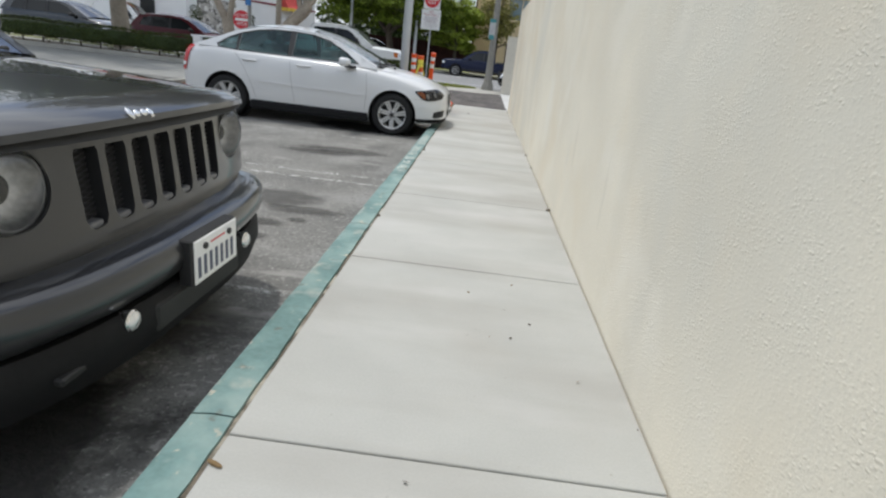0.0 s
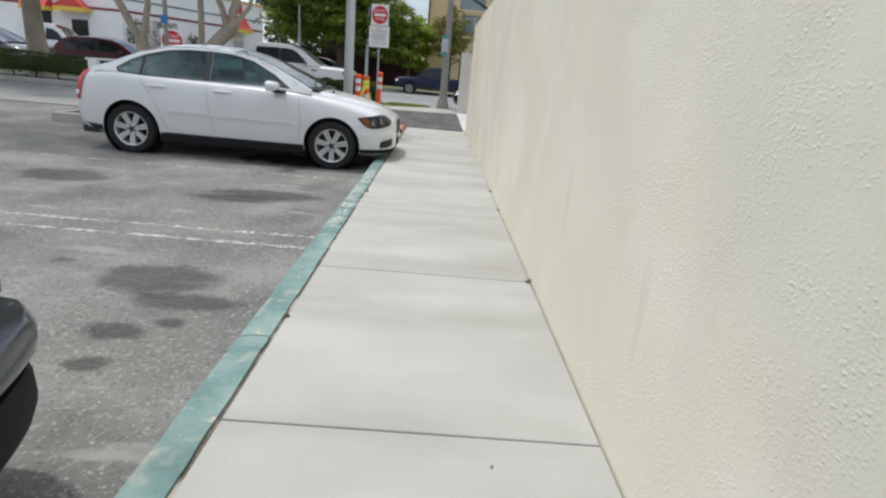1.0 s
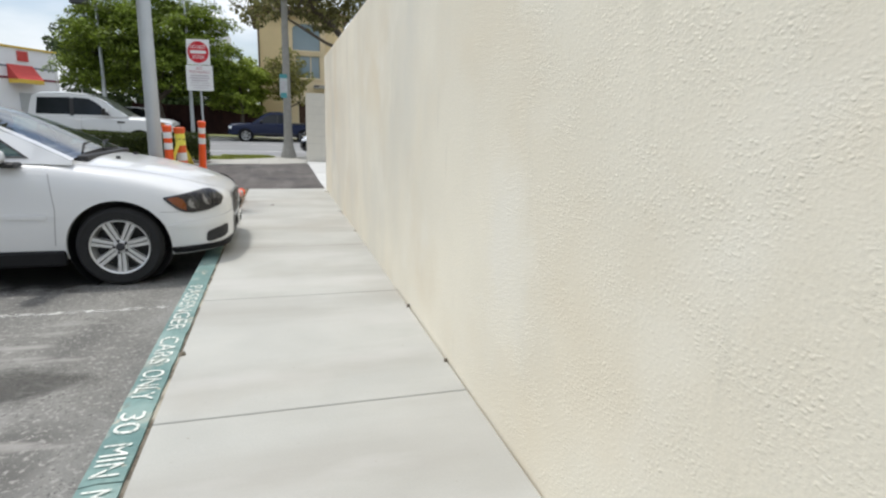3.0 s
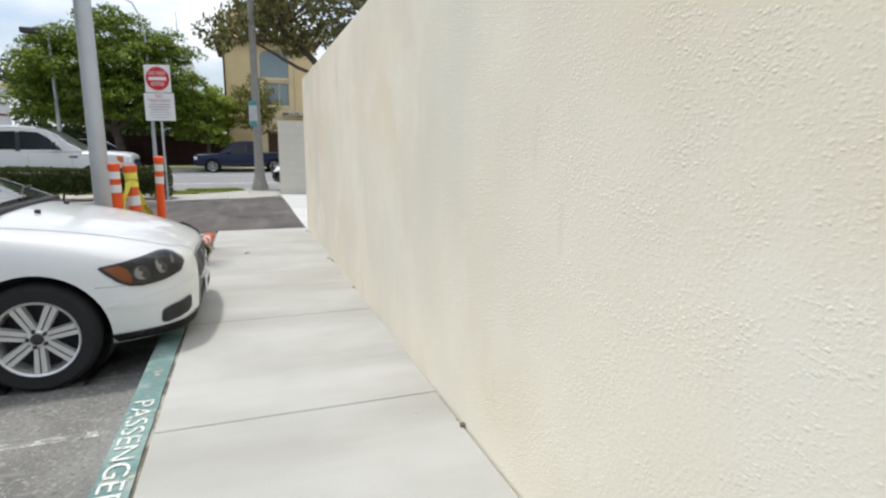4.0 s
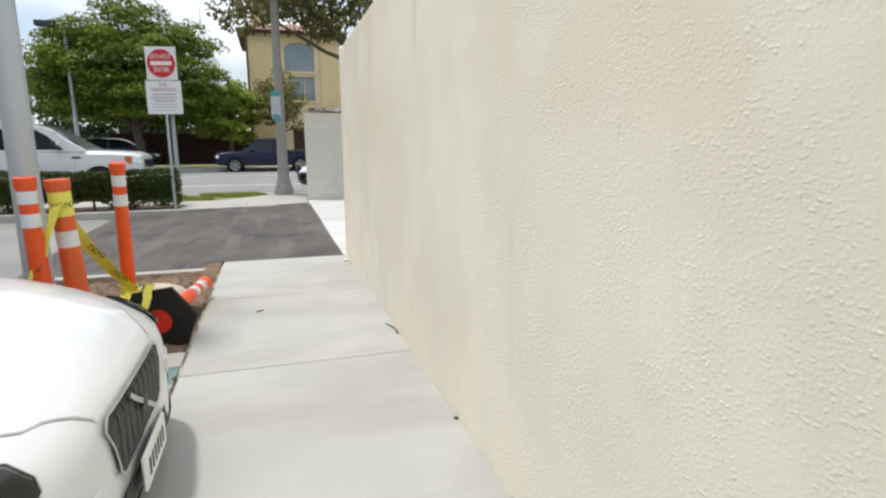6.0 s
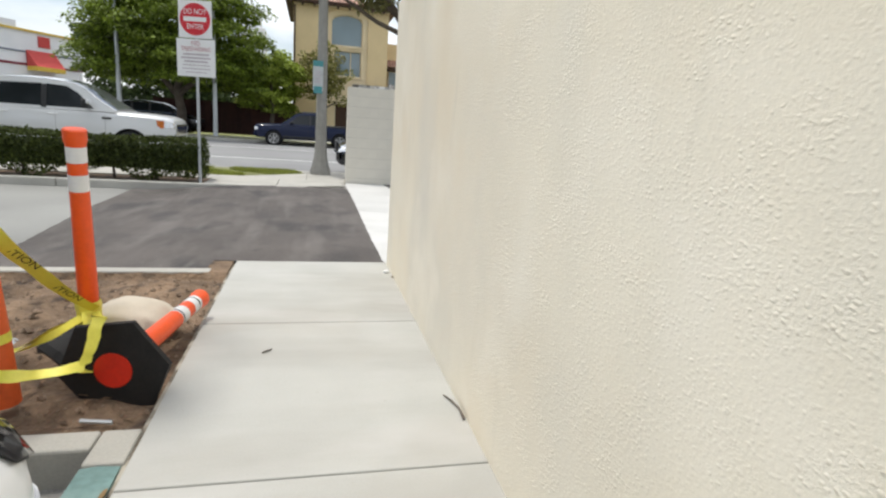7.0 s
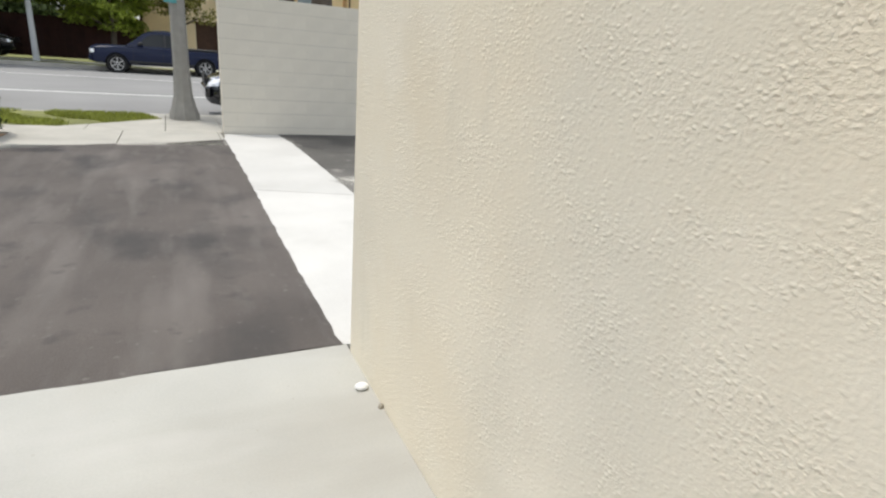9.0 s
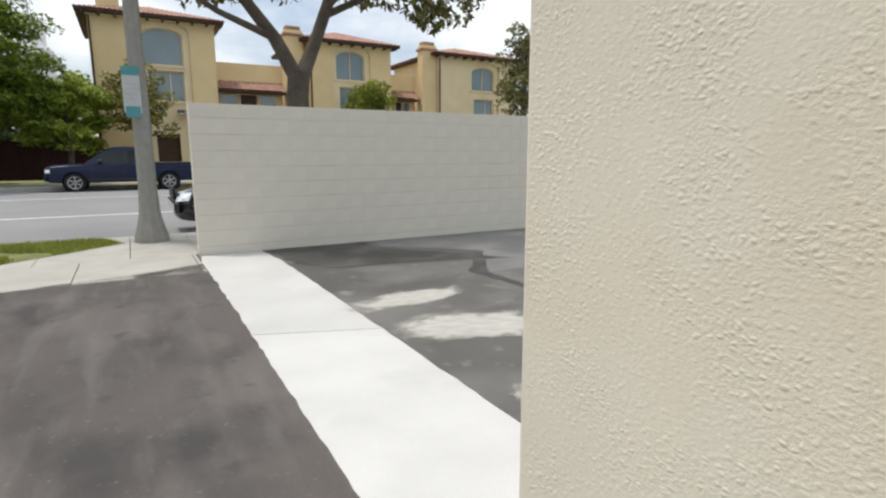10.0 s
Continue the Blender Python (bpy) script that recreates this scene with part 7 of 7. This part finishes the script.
def hedge(x0, x1, y0, y1, h, label, seed, dens=900):
    """A clipped hedge: bare stems below, leaf blades over an uneven dark core."""
    hd = thing("hedge", label, "hedge", pose(0, 0, -0.03))
    rs = np.random.RandomState(seed)
    L = x1 - x0
    core = bmesh.new()
    bmesh.ops.create_grid(core, x_segments=int(L * 4), y_segments=6, size=0.5)
    vs, fs = [], []
    nx, nr = int(L * 5), 14
    for i in range(nx + 1):
        x = x0 + 0.06 + (L - 0.12) * i / nx
        for j in range(nr):
            a = 2 * math.pi * j / nr
            c, s = math.cos(a), math.sin(a)
            yy = (y0 + y1) / 2 + (y1 - y0 - 0.14) / 2 * math.copysign(abs(c) ** 0.5, c)
            zz = 0.19 + (h - 0.25) / 2 + (h - 0.27) / 2 * math.copysign(abs(s) ** 0.5, s)
            k = 0.04 * noise.noise((x * 2, yy * 3, zz * 3))
            vs.append((x, yy + k, zz + k))
    for i in range(nx):
        for j in range(nr):
            fs.append((i * nr + j, i * nr + (j + 1) % nr, (i + 1) * nr + (j + 1) % nr, (i + 1) * nr + j))
    fs += [tuple(range(nr)), tuple(range(nx * nr, nx * nr + nr))]
    core.free()
    put("core", mesh_of("core", vs, fs), M_TREEDARK, hd)
    n = int(dens * L)
    t = rs.uniform(0, 1, n)
    x = rs.uniform(x0, x1, n)
    side = rs.choice([0, 1, 2], n, p=[0.48, 0.4, 0.12])
    w = y1 - y0
    y = np.where(side == 0, y0 + rs.normal(0, 0.03, n), np.where(side == 1, y0 + t * w, y1 + rs.normal(0, 0.03, n)))
    low = 0.13 + 0.09 * np.sin(x * 3.1) + 0.06 * np.sin(x * 7.7 + 1)
    z = np.where(side == 1, h + rs.normal(0, 0.022, n) + 0.02 * np.sin(x * 2.3), low + (h - low) * t)
    k = max(60, n // 60)
    x[:k], y[:k], z[:k] = x1 + rs.normal(0, 0.03, k), rs.uniform(y0, y1, k), rs.uniform(0.1, h, k)
    p = np.stack([x, y, z], 1)
    a = rs.normal(size=(n, 3))
    a /= np.linalg.norm(a, axis=1)[:, None]
    b = np.cross(a, rs.normal(size=(n, 3)))
    b /= np.linalg.norm(b, axis=1)[:, None]
    s = 0.029 * rs.uniform(0.6, 1.4, n)[:, None]
    V = np.stack([p - a * s, p + b * s * 0.5, p + a * s, p - b * s * 0.5], 1).reshape(-1, 3)
    put("foliage", mesh_of("foliage", V.tolist(), np.arange(4 * n).reshape(-1, 4).tolist()), M_HEDGE, hd)
    for q in np.arange(x0 + 0.2, x1, 0.7):
        yc = (y0 + y1) / 2
        part("stem", sweep([(q, yc, 0), (q + rs.uniform(-0.05, 0.05), yc + rs.uniform(-0.05, 0.05), 0.2), (q + rs.uniform(-0.15, 0.15), yc, 0.4)], [0.03, 0.025, 0.015], 6), M_BARK, hd)


hedge(-7.0, -1.8, 19.0, 19.62, 0.72, "low clipped dark green hedge along the lot", 41, 4600)
hedge(-24.0, -7.02, 19.0, 19.62, 0.74, "long clipped dark green hedge along the lot", 42, 900)
hedge(-30.0, -19.0, 40.2, 41.0, 0.8, "clipped hedge along the opposite sidewalk", 43, 160)


fw = []
rs_ = random.Random(61)
for k in range(190):
    q = rs_.uniform(-17.5, -2.5)
    fw.append((q, 62 + rs_.uniform(-1, 1), rs_.uniform(0.5, 6.0) * (0.8 + 0.3 * math.sin(q * 0.9)), rs_.uniform(0.8, 1.2)))
V_, F_ = leaves(fw, 90, 0.22, 1.0, 62)
tagged(put("far_woods", mesh_of("far_woods", V_, F_), M_TREEDARK), "dark band of distant shrubs behind the lot", "shrubs", kind="stuff")

# ---- tan houses across the street ----
def hip_roof(parent, x0, x1, y0, y1, z, rise, over=0.55):
    """A low hipped roof of barrel tiles: every face is a ribbed sheet."""
    x0, x1, y0, y1 = x0 - over, x1 + over, y0 - over, y1 + over
    k = min(x1 - x0, y1 - y0) / 2
    roof_ = part("roof", box(x0 + 0.05, x1 - 0.05, y0 + 0.05, y1 - 0.05, z - 0.16, z - 0.01, 0.02), M_DARKWOOD, parent, "clay tiled hip roof with timber eaves")
    b = bmesh.new()
    def slope(p0, p1, inward):
        p0, p1, inward = Vector(p0), Vector(p1), Vector(inward)
        L = (p1 - p0).length
        n = max(4, int(L / 0.11))
        rows = 6
        grid = []
        for i in range(n + 1):
            s = L * i / n
            reach = min(1.0, s / k, (L - s) / k)
            col = []
            for j in range(rows + 1):
                t = reach * j / rows
                p = p0.lerp(p1, i / n) + inward * (k * t)
                col.append(b.verts.new((p.x, p.y, z + rise * t + (0.05 if i % 2 else -0.01))))
            grid.append(col)
        for p, q in zip(grid, grid[1:]):
            for j in range(rows):
                try:
                    b.faces.new((p[j], p[j + 1], q[j + 1], q[j]))
                except ValueError:
                    pass
    slope((x0, y0, z), (x1, y0, z), (0, 1, 0))
    slope((x0, y1, z), (x1, y1, z), (0, -1, 0))
    slope((x0, y0, z), (x0, y1, z), (1, 0, 0))
    slope((x1, y0, z), (x1, y1, z), (-1, 0, 0))
    part("tiles", b, M_TILE, roof_)
    for x in np.arange(x0 + 0.3, x1, 0.75):
        part("rafter_tail", box(x, x + 0.12, y0 + 0.02, y0 + over, z - 0.3, z - 0.16, 0.01), M_DARKWOOD, roof_)


def house_window(parent, loop, y, mull, name="window"):
    xs, zs = [p[0] for p in loop], [p[1] for p in loop]
    w = part(name, patch(loop, [], lambda x, z: (x, y + 0.2, z), 0.5), M_HOUSEGLASS, parent, "window with grey-blue glass")
    cx, cz = (min(xs) + max(xs)) / 2, (min(zs) + max(zs)) / 2
    inner = [(cx + (x - cx) * 0.94, cz + (z - cz) * 0.94) for x, z in loop]
    part("frame", patch(loop, [inner], lambda x, z: (x, y + 0.13, z), 0.5, 0.07, (0, 1, 0)), M_TANLIGHT, w)
    for f in mull:
        x = min(xs) + (max(xs) - min(xs)) * f
        part("mullion", box(x - 0.03, x + 0.03, y + 0.14, y + 0.19, min(zs), max(zs) - 0.05), M_TANLIGHT, w)
    part("sill", box(min(xs) - 0.12, max(xs) + 0.12, y - 0.07, y + 0.1, min(zs) - 0.14, min(zs), 0.02), M_TANLIGHT, w)


def arch_loop(x0, x1, z0, z1):
    rise = (x1 - x0) * 0.22
    pts = [(x0, z0), (x1, z0), (x1, z1 - rise)]
    for i in range(1, 10):
        a = math.pi * i / 10
        pts.append(((x0 + x1) / 2 + (x1 - x0) / 2 * math.cos(a), z1 - rise + rise * math.sin(a)))
    return pts + [(x0, z1 - rise)]


def tower(h, x0, x1, top, wx0, wx1, arch, low, chim=None, plaster=None):
    plaster = plaster or M_TAN
    y = 47.8
    loops = [arch_loop(wx0, wx1, *arch), [(wx0 + 0.2, low[0]), (wx1 - 0.05, low[0]), (wx1 - 0.05, low[1]), (wx0 + 0.2, low[1])], [(wx0 + 0.4, 0.2), (wx0 + 1.6, 0.2), (wx0 + 1.6, 2.4), (wx0 + 0.4, 2.4)]]
    bay = arch_loop(wx0 - 0.3, wx1 + 0.35, 0.0, arch[1] + 0.35)
    part("wall", patch([(x0, -0.1), (x1, -0.1), (x1, top), (x0, top)], [bay], lambda u, v: (u, y, v), 1.5, 0.25, (0, 1, 0)), plaster, h, "tan stucco front wall")
    part("wall", patch(bay, loops, lambda u, v: (u, y + 0.14, v), 0.8, 0.25, (0, 1, 0)), M_TANLIGHT, h, "paler recessed bay")
    part("wall", box(x0 + 0.01, x1 - 0.01, y + 0.55, y + 7.5, -0.1, top - 0.01), plaster, h)
    for s in (x0, x1):
        part("wall", box(s - 0.0 if s == x0 else s - 0.25, s + 0.25 if s == x0 else s, y + 0.252, y + 0.56, -0.1, top - 0.005), plaster, h)
    house_window(h, loops[0], y + 0.16, (0.5,) if chim == "small" else ())
    house_window(h, loops[1], y + 0.16, (0.62,))
    part("door", box(wx0 + 0.4, wx0 + 1.6, y + 0.4, y + 0.46, 0.2, 2.4, 0.01), M_DARKWOOD, h, "dark timber door")
    part("cornice", box(x0 - 0.06, x1 + 0.06, y - 0.08, y - 0.002, top - 0.28, top - 0.12, 0.03), M_TANLIGHT, h)
    part("downpipe", lathe([(0.05, 0.0), (0.05, top - 0.3)], 10, m=Matrix.Translation((x0 + 0.08, y - 0.07, 0))), M_DARKWOOD, h)
    hip_roof(h, x0, x1, y, y + 7.5, top, 1.1)


def chimney(h, x, y, z0, z1):
    c = part("chimney", box(x - 0.55, x + 0.55, y - 0.4, y + 0.4, z0, z1, 0.02), M_TAN, h, "stucco chimney with a brick cap")
    part("cap", box(x - 0.65, x + 0.65, y - 0.5, y + 0.5, z1 - 0.35, z1 - 0.2, 0.03), M_TILE, c)
    part("cap", box(x - 0.45, x + 0.45, y - 0.32, y + 0.32, z1, z1 + 0.25, 0.03), M_TILE, c)


house = thing("townhouse", "tan stucco townhouse tower with arched window and tiled roof", "house", group="tan townhouses")
tower(house, -1.2, 5.0, 8.75, 1.2, 3.3, (6.2, 8.2), (4.25, 5.9))
chimney(house, -0.2, 49.0, 8.5, 10.6)
part("trellis", box(2.7, 5.6, 47.2, 47.75, 3.5, 3.75, 0.04), M_STONE, house)
house = thing("townhouse", "tan stucco townhouse tower with arched window beside a chimney", "house", group="tan townhouses")
tower(house, 10.5, 16.1, 8.4, 12.3, 14.25, (6.05, 7.9), (4.0, 5.6), "small")
chimney(house, 9.7, 48.6, 0.0, 8.9)
house = thing("townhouse", "tan stucco townhouse tower with square windows beside a chimney", "house", group="tan townhouses")
tower(house, 19.8, 26.5, 8.3, 22.7, 24.7, (5.9, 7.6), (4.0, 5.3), "small", M_TANLIGHT)
chimney(house, 19.2, 48.4, 0.0, 8.8)
for x0, x1 in ((5.02, 9.1), (16.12, 18.6)):
    link = thing("townhouse_link", "low tan stucco link between townhouses with a tiled lean-to", "house", group="tan townhouse links")
    y = 49.2
    part("wall", box(x0, x1, y, y + 6, -0.1, 6.8), M_TAN, link)
    for k in range(3):
        wx = x0 + 0.3 + k * (x1 - x0 - 0.6) / 3
        w = part("window", box(wx, wx + (x1 - x0 - 0.6) / 3 - 0.2, y - 0.05, y - 0.01, 2.9, 4.9, 0.01), M_DARKWOOD if k == 1 else M_HOUSEGLASS, link, "window with grey-blue glass")
        part("frame", box(wx - 0.08, wx - 0.01, y - 0.08, y - 0.002, 2.8, 5.0), M_TANLIGHT, w)
    b = bmesh.new()
    n = int((x1 - x0) / 0.11)
    rows = [[b.verts.new((x0 + (x1 - x0) * i / n, y - 0.9 + 0.9 * j / 3, 5.15 + 0.55 * j / 3 + (0.05 if i % 2 else 0))) for j in range(4)] for i in range(n + 1)]
    for p, q in zip(rows, rows[1:]):
        for j in range(3):
            b.faces.new((p[j], p[j + 1], q[j + 1], q[j]))
    part("roof", b, M_TILE, link, "strip of clay tiles")
    part("eave", box(x0, x1, y - 0.85, y - 0.02, 4.98, 5.1, 0.02), M_DARKWOOD, link)
    part("balustrade", box(x0, x1, 47.6, 47.8, 2.7, 3.5, 0.03), M_TANLIGHT, link)
    for x in (x0 + 0.3, (x0 + x1) / 2, x1 - 0.3):
        part("urn", lathe([(0.16, 3.5), (0.1, 3.6), (0.22, 3.8), (0.18, 3.95)], 12, m=Matrix.Translation((x, 47.7, 0))), M_STONE, link, smooth=40)

# fence across the street
fence = thing("fence", "dark red-brown board fence across the street", "fence")
for x in np.arange(-9.4, -1.1, 0.3):
    part("board", box(x + 0.001, x + 0.299, 46.3, 46.33, 0.0, 1.95, 0.003), M_FENCE, fence)
for x in np.arange(-9.4, -1.0, 2.1):
    part("post", box(x, x + 0.1, 46.34, 46.44, 0.0, 2.0, 0.008), M_FENCE, fence)

# church belfry far off
bel = thing("belfry", "white belfry with a thin spire far beyond the trees", "tower", pose(-5.6, 66, 0))
part("tower_wall", box(-1.3, 1.3, -1.3, 1.3, 0, 9.2, 0.05), M_WHITEWALL, bel)
part("lantern", lathe([(0.95, 9.2), (0.95, 10.6), (1.05, 10.7), (0.2, 11.3)], 8), M_WHITEWALL, bel)
part("spire", lathe([(0.08, 11.2), (0.02, 14.0)], 6), M_GALV, bel)

# ---- white restaurant ----
rest = thing("restaurant", "white restaurant with maroon bands, yellow cornice and red awnings", "building")
A, B_, H = Vector((-24.2, 46.0, 0)), Vector((-17.6, 59.0, 0)), 6.1
U = (B_ - A).normalized()
N = Vector((U.y, -U.x, 0))


def slabwall(p, q, z0, z1, proud, thick, material, name, parent=None, label=""):
    """An upright slab from p to q in plan, standing proud of that line."""
    d = (q - p).normalized()
    n_ = Vector((d.y, -d.x, 0))
    b = bmesh.new()
    c = [p + n_ * proud, q + n_ * proud, q + n_ * (proud - thick), p + n_ * (proud - thick)]
    lo, hi = [b.verts.new((v.x, v.y, z0)) for v in c], [b.verts.new((v.x, v.y, z1)) for v in c]
    b.faces.new(lo), b.faces.new(hi)
    for i in range(4):
        b.faces.new((lo[i], lo[(i + 1) % 4], hi[(i + 1) % 4], hi[i]))
    return part(name, b, material, parent or rest, label)


C_ = Vector((-46.0, 46.0, 0))
slabwall(A, B_, 0, H, 0, 0.3, M_WHITEWALL, "wall", label="white rendered side wall")
slabwall(C_, A, 0, H - 0.2, 0, 0.3, M_WHITEWALL, "wall", label="white rendered front wall")
slabwall(B_, B_ + Vector((-16, 3, 0)), 0, H, 0, 0.3, M_WHITEWALL, "wall")
slabwall(A + U * 0.02, A + U * 9.5, H, H + 0.45, 0.002, 0.3, M_WHITEWALL, "parapet")
for p, q in ((A, B_), (C_, A)):
    slabwall(p, q, 3.62, 3.78, 0.05, 0.045, M_BANDRED, "band", label="maroon band")
    slabwall(p, q, 4.5, 4.62, 0.04, 0.035, mat("slate_band", (0.2, 0.22, 0.27), 0.7), "band", label="slate grey band")
    slabwall(p, q, H - 0.16, H - 0.02, 0.12, 0.115, M_AWNYEL, "cornice", label="yellow cornice")
part("roof", sheet([(-46, 46.3), (-24.4, 46.3), (-18.2, 58.8), (-34, 61), (-46, 61)], H - 0.4, 4.0), M_OLDCON, rest)


def awning(p, q, z, out, h, gable=False):
    d = (q - p).normalized()
    n_ = Vector((d.y, -d.x, 0))
    b = bmesh.new()
    m_ = (p + q) / 2
    a0, a1 = p + n_ * 0.06, q + n_ * 0.06
    o0, o1 = p + n_ * out, q + n_ * out
    def at(v, zz):
        return b.verts.new((v.x, v.y, zz))
    if gable:
        t0, t1 = at(m_ + n_ * 0.06, z + h), at(m_ + n_ * out, z + h)
        w = [at(a0, z), at(a1, z), at(o1, z), at(o0, z)]
        b.faces.new((w[0], t0, t1, w[3])), b.faces.new((w[1], w[2], t1, t0)), b.faces.new((w[3], t1, w[2])), b.faces.new((w[0], w[1], t0))
    else:
        t0, t1 = at(a0, z + h), at(a1, z + h)
        w = [at(a0, z), at(a1, z), at(o1, z), at(o0, z)]
        b.faces.new((t0, t1, w[2], w[3])), b.faces.new((t0, w[3], w[0])), b.faces.new((t1, w[1], w[2])), b.faces.new((w[0], w[1], t1, t0))
    aw = part("awning", b, M_AWNRED, rest, "red fabric awning with a yellow valance")
    b = bmesh.new()
    lo = [at(v, z - 0.3) for v in (a0, o0, o1, a1)]
    hi = [at(v, z) for v in (a0, o0, o1, a1)]
    for i in range(3):
        b.faces.new((lo[i], lo[i + 1], hi[i + 1], hi[i]))
    part("valance", b, M_AWNYEL, aw)


awning(A + U * 10.0, A + U * 12.2, 3.6, 1.0, 1.1)
awning(Vector((-31.2, 46, 0)), Vector((-29.3, 46, 0)), 3.5, 1.0, 0.95)
awning(Vector((-28.7, 46, 0)), Vector((-26.4, 46, 0)), 3.6, 1.0, 0.95, True)
slabwall(A + U * 10.8, A + U * 12.0, 0.1, 2.6, 0.06, 0.05, M_GALV, "door", label="pale metal side door")
slabwall(A + U * 1.0, A + U * 4.8, 0.3, 3.3, 0.07, 0.065, M_STONE, "stone_panel", label="mottled stone facing")
for k, q in enumerate((0.2, 5.6)):
    c = A + U * q + N * 0.9
    sh = thing("shrub", "small dark green columnar shrub beside the stone panel", "shrub", pose(c.x, c.y, -0.02))
    part("stem", sweep([(0, 0, 0), (0.02, 0, 0.5), (0, 0, 1.0)], [0.05, 0.04, 0.03], 6), M_BARK, sh)
    V_, F_ = leaves([(0.12 * math.cos(i * 2.4), 0.12 * math.sin(i * 2.4), 0.3 + 0.14 * i, 0.42) for i in range(16)], 70, 0.07, 1.0, 70 + k)
    put("foliage", mesh_of("foliage", V_, F_), M_HEDGE, sh)
slabwall(A + U * 11.0, A + U * 11.9, 5.0, 5.75, 0.09, 0.085, M_AWNRED, "emblem", label="small square red emblem")
slabwall(Vector((-28.0, 46, 0)), Vector((-26.8, 46, 0)), 0.1, 2.8, 0.05, 0.045, M_DARKGLASS, "door", label="dark glass door")
slabwall(Vector((-31.0, 46, 0)), Vector((-29.5, 46, 0)), 1.2, 3.2, 0.05, 0.045, M_DARKGLASS, "window", label="dark window")

# ---- small pieces of the setting: slabs, kerb stones, blocks ----
sidewalk = thing("sidewalk", "pale grey concrete sidewalk in large square slabs", "sidewalk", kind="structure")
part("bedding", box(KERB_IN - 0.014, W_X - 0.002, -9.0, 13.21, -0.15, -0.014), M_JOINT, sidewalk)
J = [2.6 + 1.524 * k for k in range(-7, 7)] + [13.27]
for a, b in zip(J, J[1:]):
    bm_ = box(KERB_IN + 0.006, W_X - 0.0065 if a < 6 else W_X + 0.001, a + 0.0035, b - 0.0035, -0.1, 0.0, 0.006, 2)
    part("slab", bm_, M_SLAB, sidewalk, m=None)
kerb = thing("kerb", "teal painted kerb, chipped, with white stencilled letters", "kerb", kind="structure")
KJ = [-8.0, -5.0, -1.9, 1.155, 3.2, 5.31, 8.1, 10.375]
for a, b in zip(KJ, KJ[1:]):
    v, f = fill([(KERB_OUT, a + 0.004), (KERB_IN - 0.012, a + 0.004), (KERB_IN - 0.012, b - 0.004), (KERB_OUT, b - 0.004)], [], 0.05)
    kb = bmesh.new()
    top = []
    for x, y in v:
        e = (KERB_OUT - x) if x < KERB_OUT + 0.004 else 0
        chip = 0.012 * max(0.0, noise.noise((y * 6, x * 20, 2)) - 0.1) if x < KERB_OUT + 0.03 or x > KERB_IN - 0.03 else 0
        dx = 0.006 * noise.noise((y * 9, x * 9, 5)) if x > KERB_IN - 0.03 else 0
        top.append(kb.verts.new((x + (0.012 if x < KERB_OUT + 0.004 else 0) + dx, y, -0.002 - chip - (0.008 if x < KERB_OUT + 0.004 else 0))))
    for t in f:
        kb.faces.new([top[i] for i in t])
    r_ = bmesh.ops.extrude_face_region(kb, geom=kb.faces[:])
    nv = [q for q in r_["geom"] if isinstance(q, bmesh.types.BMVert)]
    for q in nv:
        q.co.z = -0.25
        if q.co.x < KERB_OUT + 0.03:
            q.co.x -= 0.02
    part("kerb_stone", kb, M_KERB, kerb, smooth=35)
for word, y0, y1 in (("PASSENGER", 7.52, 6.66), ("CARS", 6.56, 6.22), ("ONLY", 6.15, 5.86), ("30", 5.76, 5.6), ("MIN", 5.53, 5.34), ("MAX", 5.27, 5.07)):
    me = lettering(word, 0.1)
    xs = [v.co.x for v in me.vertices]
    ys = [v.co.y for v in me.vertices]
    sx, sy = (y0 - y1) / (max(xs) - min(xs)), 0.088 / (max(ys) - min(ys))
    cx, cy = (max(xs) + min(xs)) / 2, (max(ys) + min(ys)) / 2
    for v in me.vertices:
        u, w = (v.co.x - cx) * sx, (v.co.y - cy) * sy
        v.co = Vector((-0.592 + w, (y0 + y1) / 2 - u, 0.0025))
    put("lettering", me, M_LETTER, kerb, "white stencilled letters")

BL, BH = 0.405, 0.203
blk = box(0.0004, BL - 0.0004, 0, 0.2, 0.0025, BH - 0.0025, 0.0014)
blk_me = bpy.data.meshes.new("block")
blk.to_mesh(blk_me)
blk.free()
hf = box(0.0004, BL / 2 - 0.0004, 0, 0.2, 0.0025, BH - 0.0025, 0.0014)
hf_me = bpy.data.meshes.new("half_block")
hf.to_mesh(hf_me)
hf.free()
rb = random.Random(3)
for row in range(10):
    z = -0.1 + row * BH
    h_ = BH if row < 9 else 1.9 - z
    x = 0.768
    if row % 2:
        put("block", hf_me, M_BLOCK, block_wall, m=Matrix.Translation((x, BY + rb.uniform(-0.001, 0.001), z)) @ Matrix.Diagonal((1, 1, h_ / BH, 1)))
        x += BL / 2
    while x < 12.0:
        put("block", blk_me, M_BLOCK, block_wall, m=Matrix.Translation((x, BY + rb.uniform(-0.001, 0.001), z)) @ Matrix.Diagonal((1, 1, h_ / BH, 1)))
        x += BL
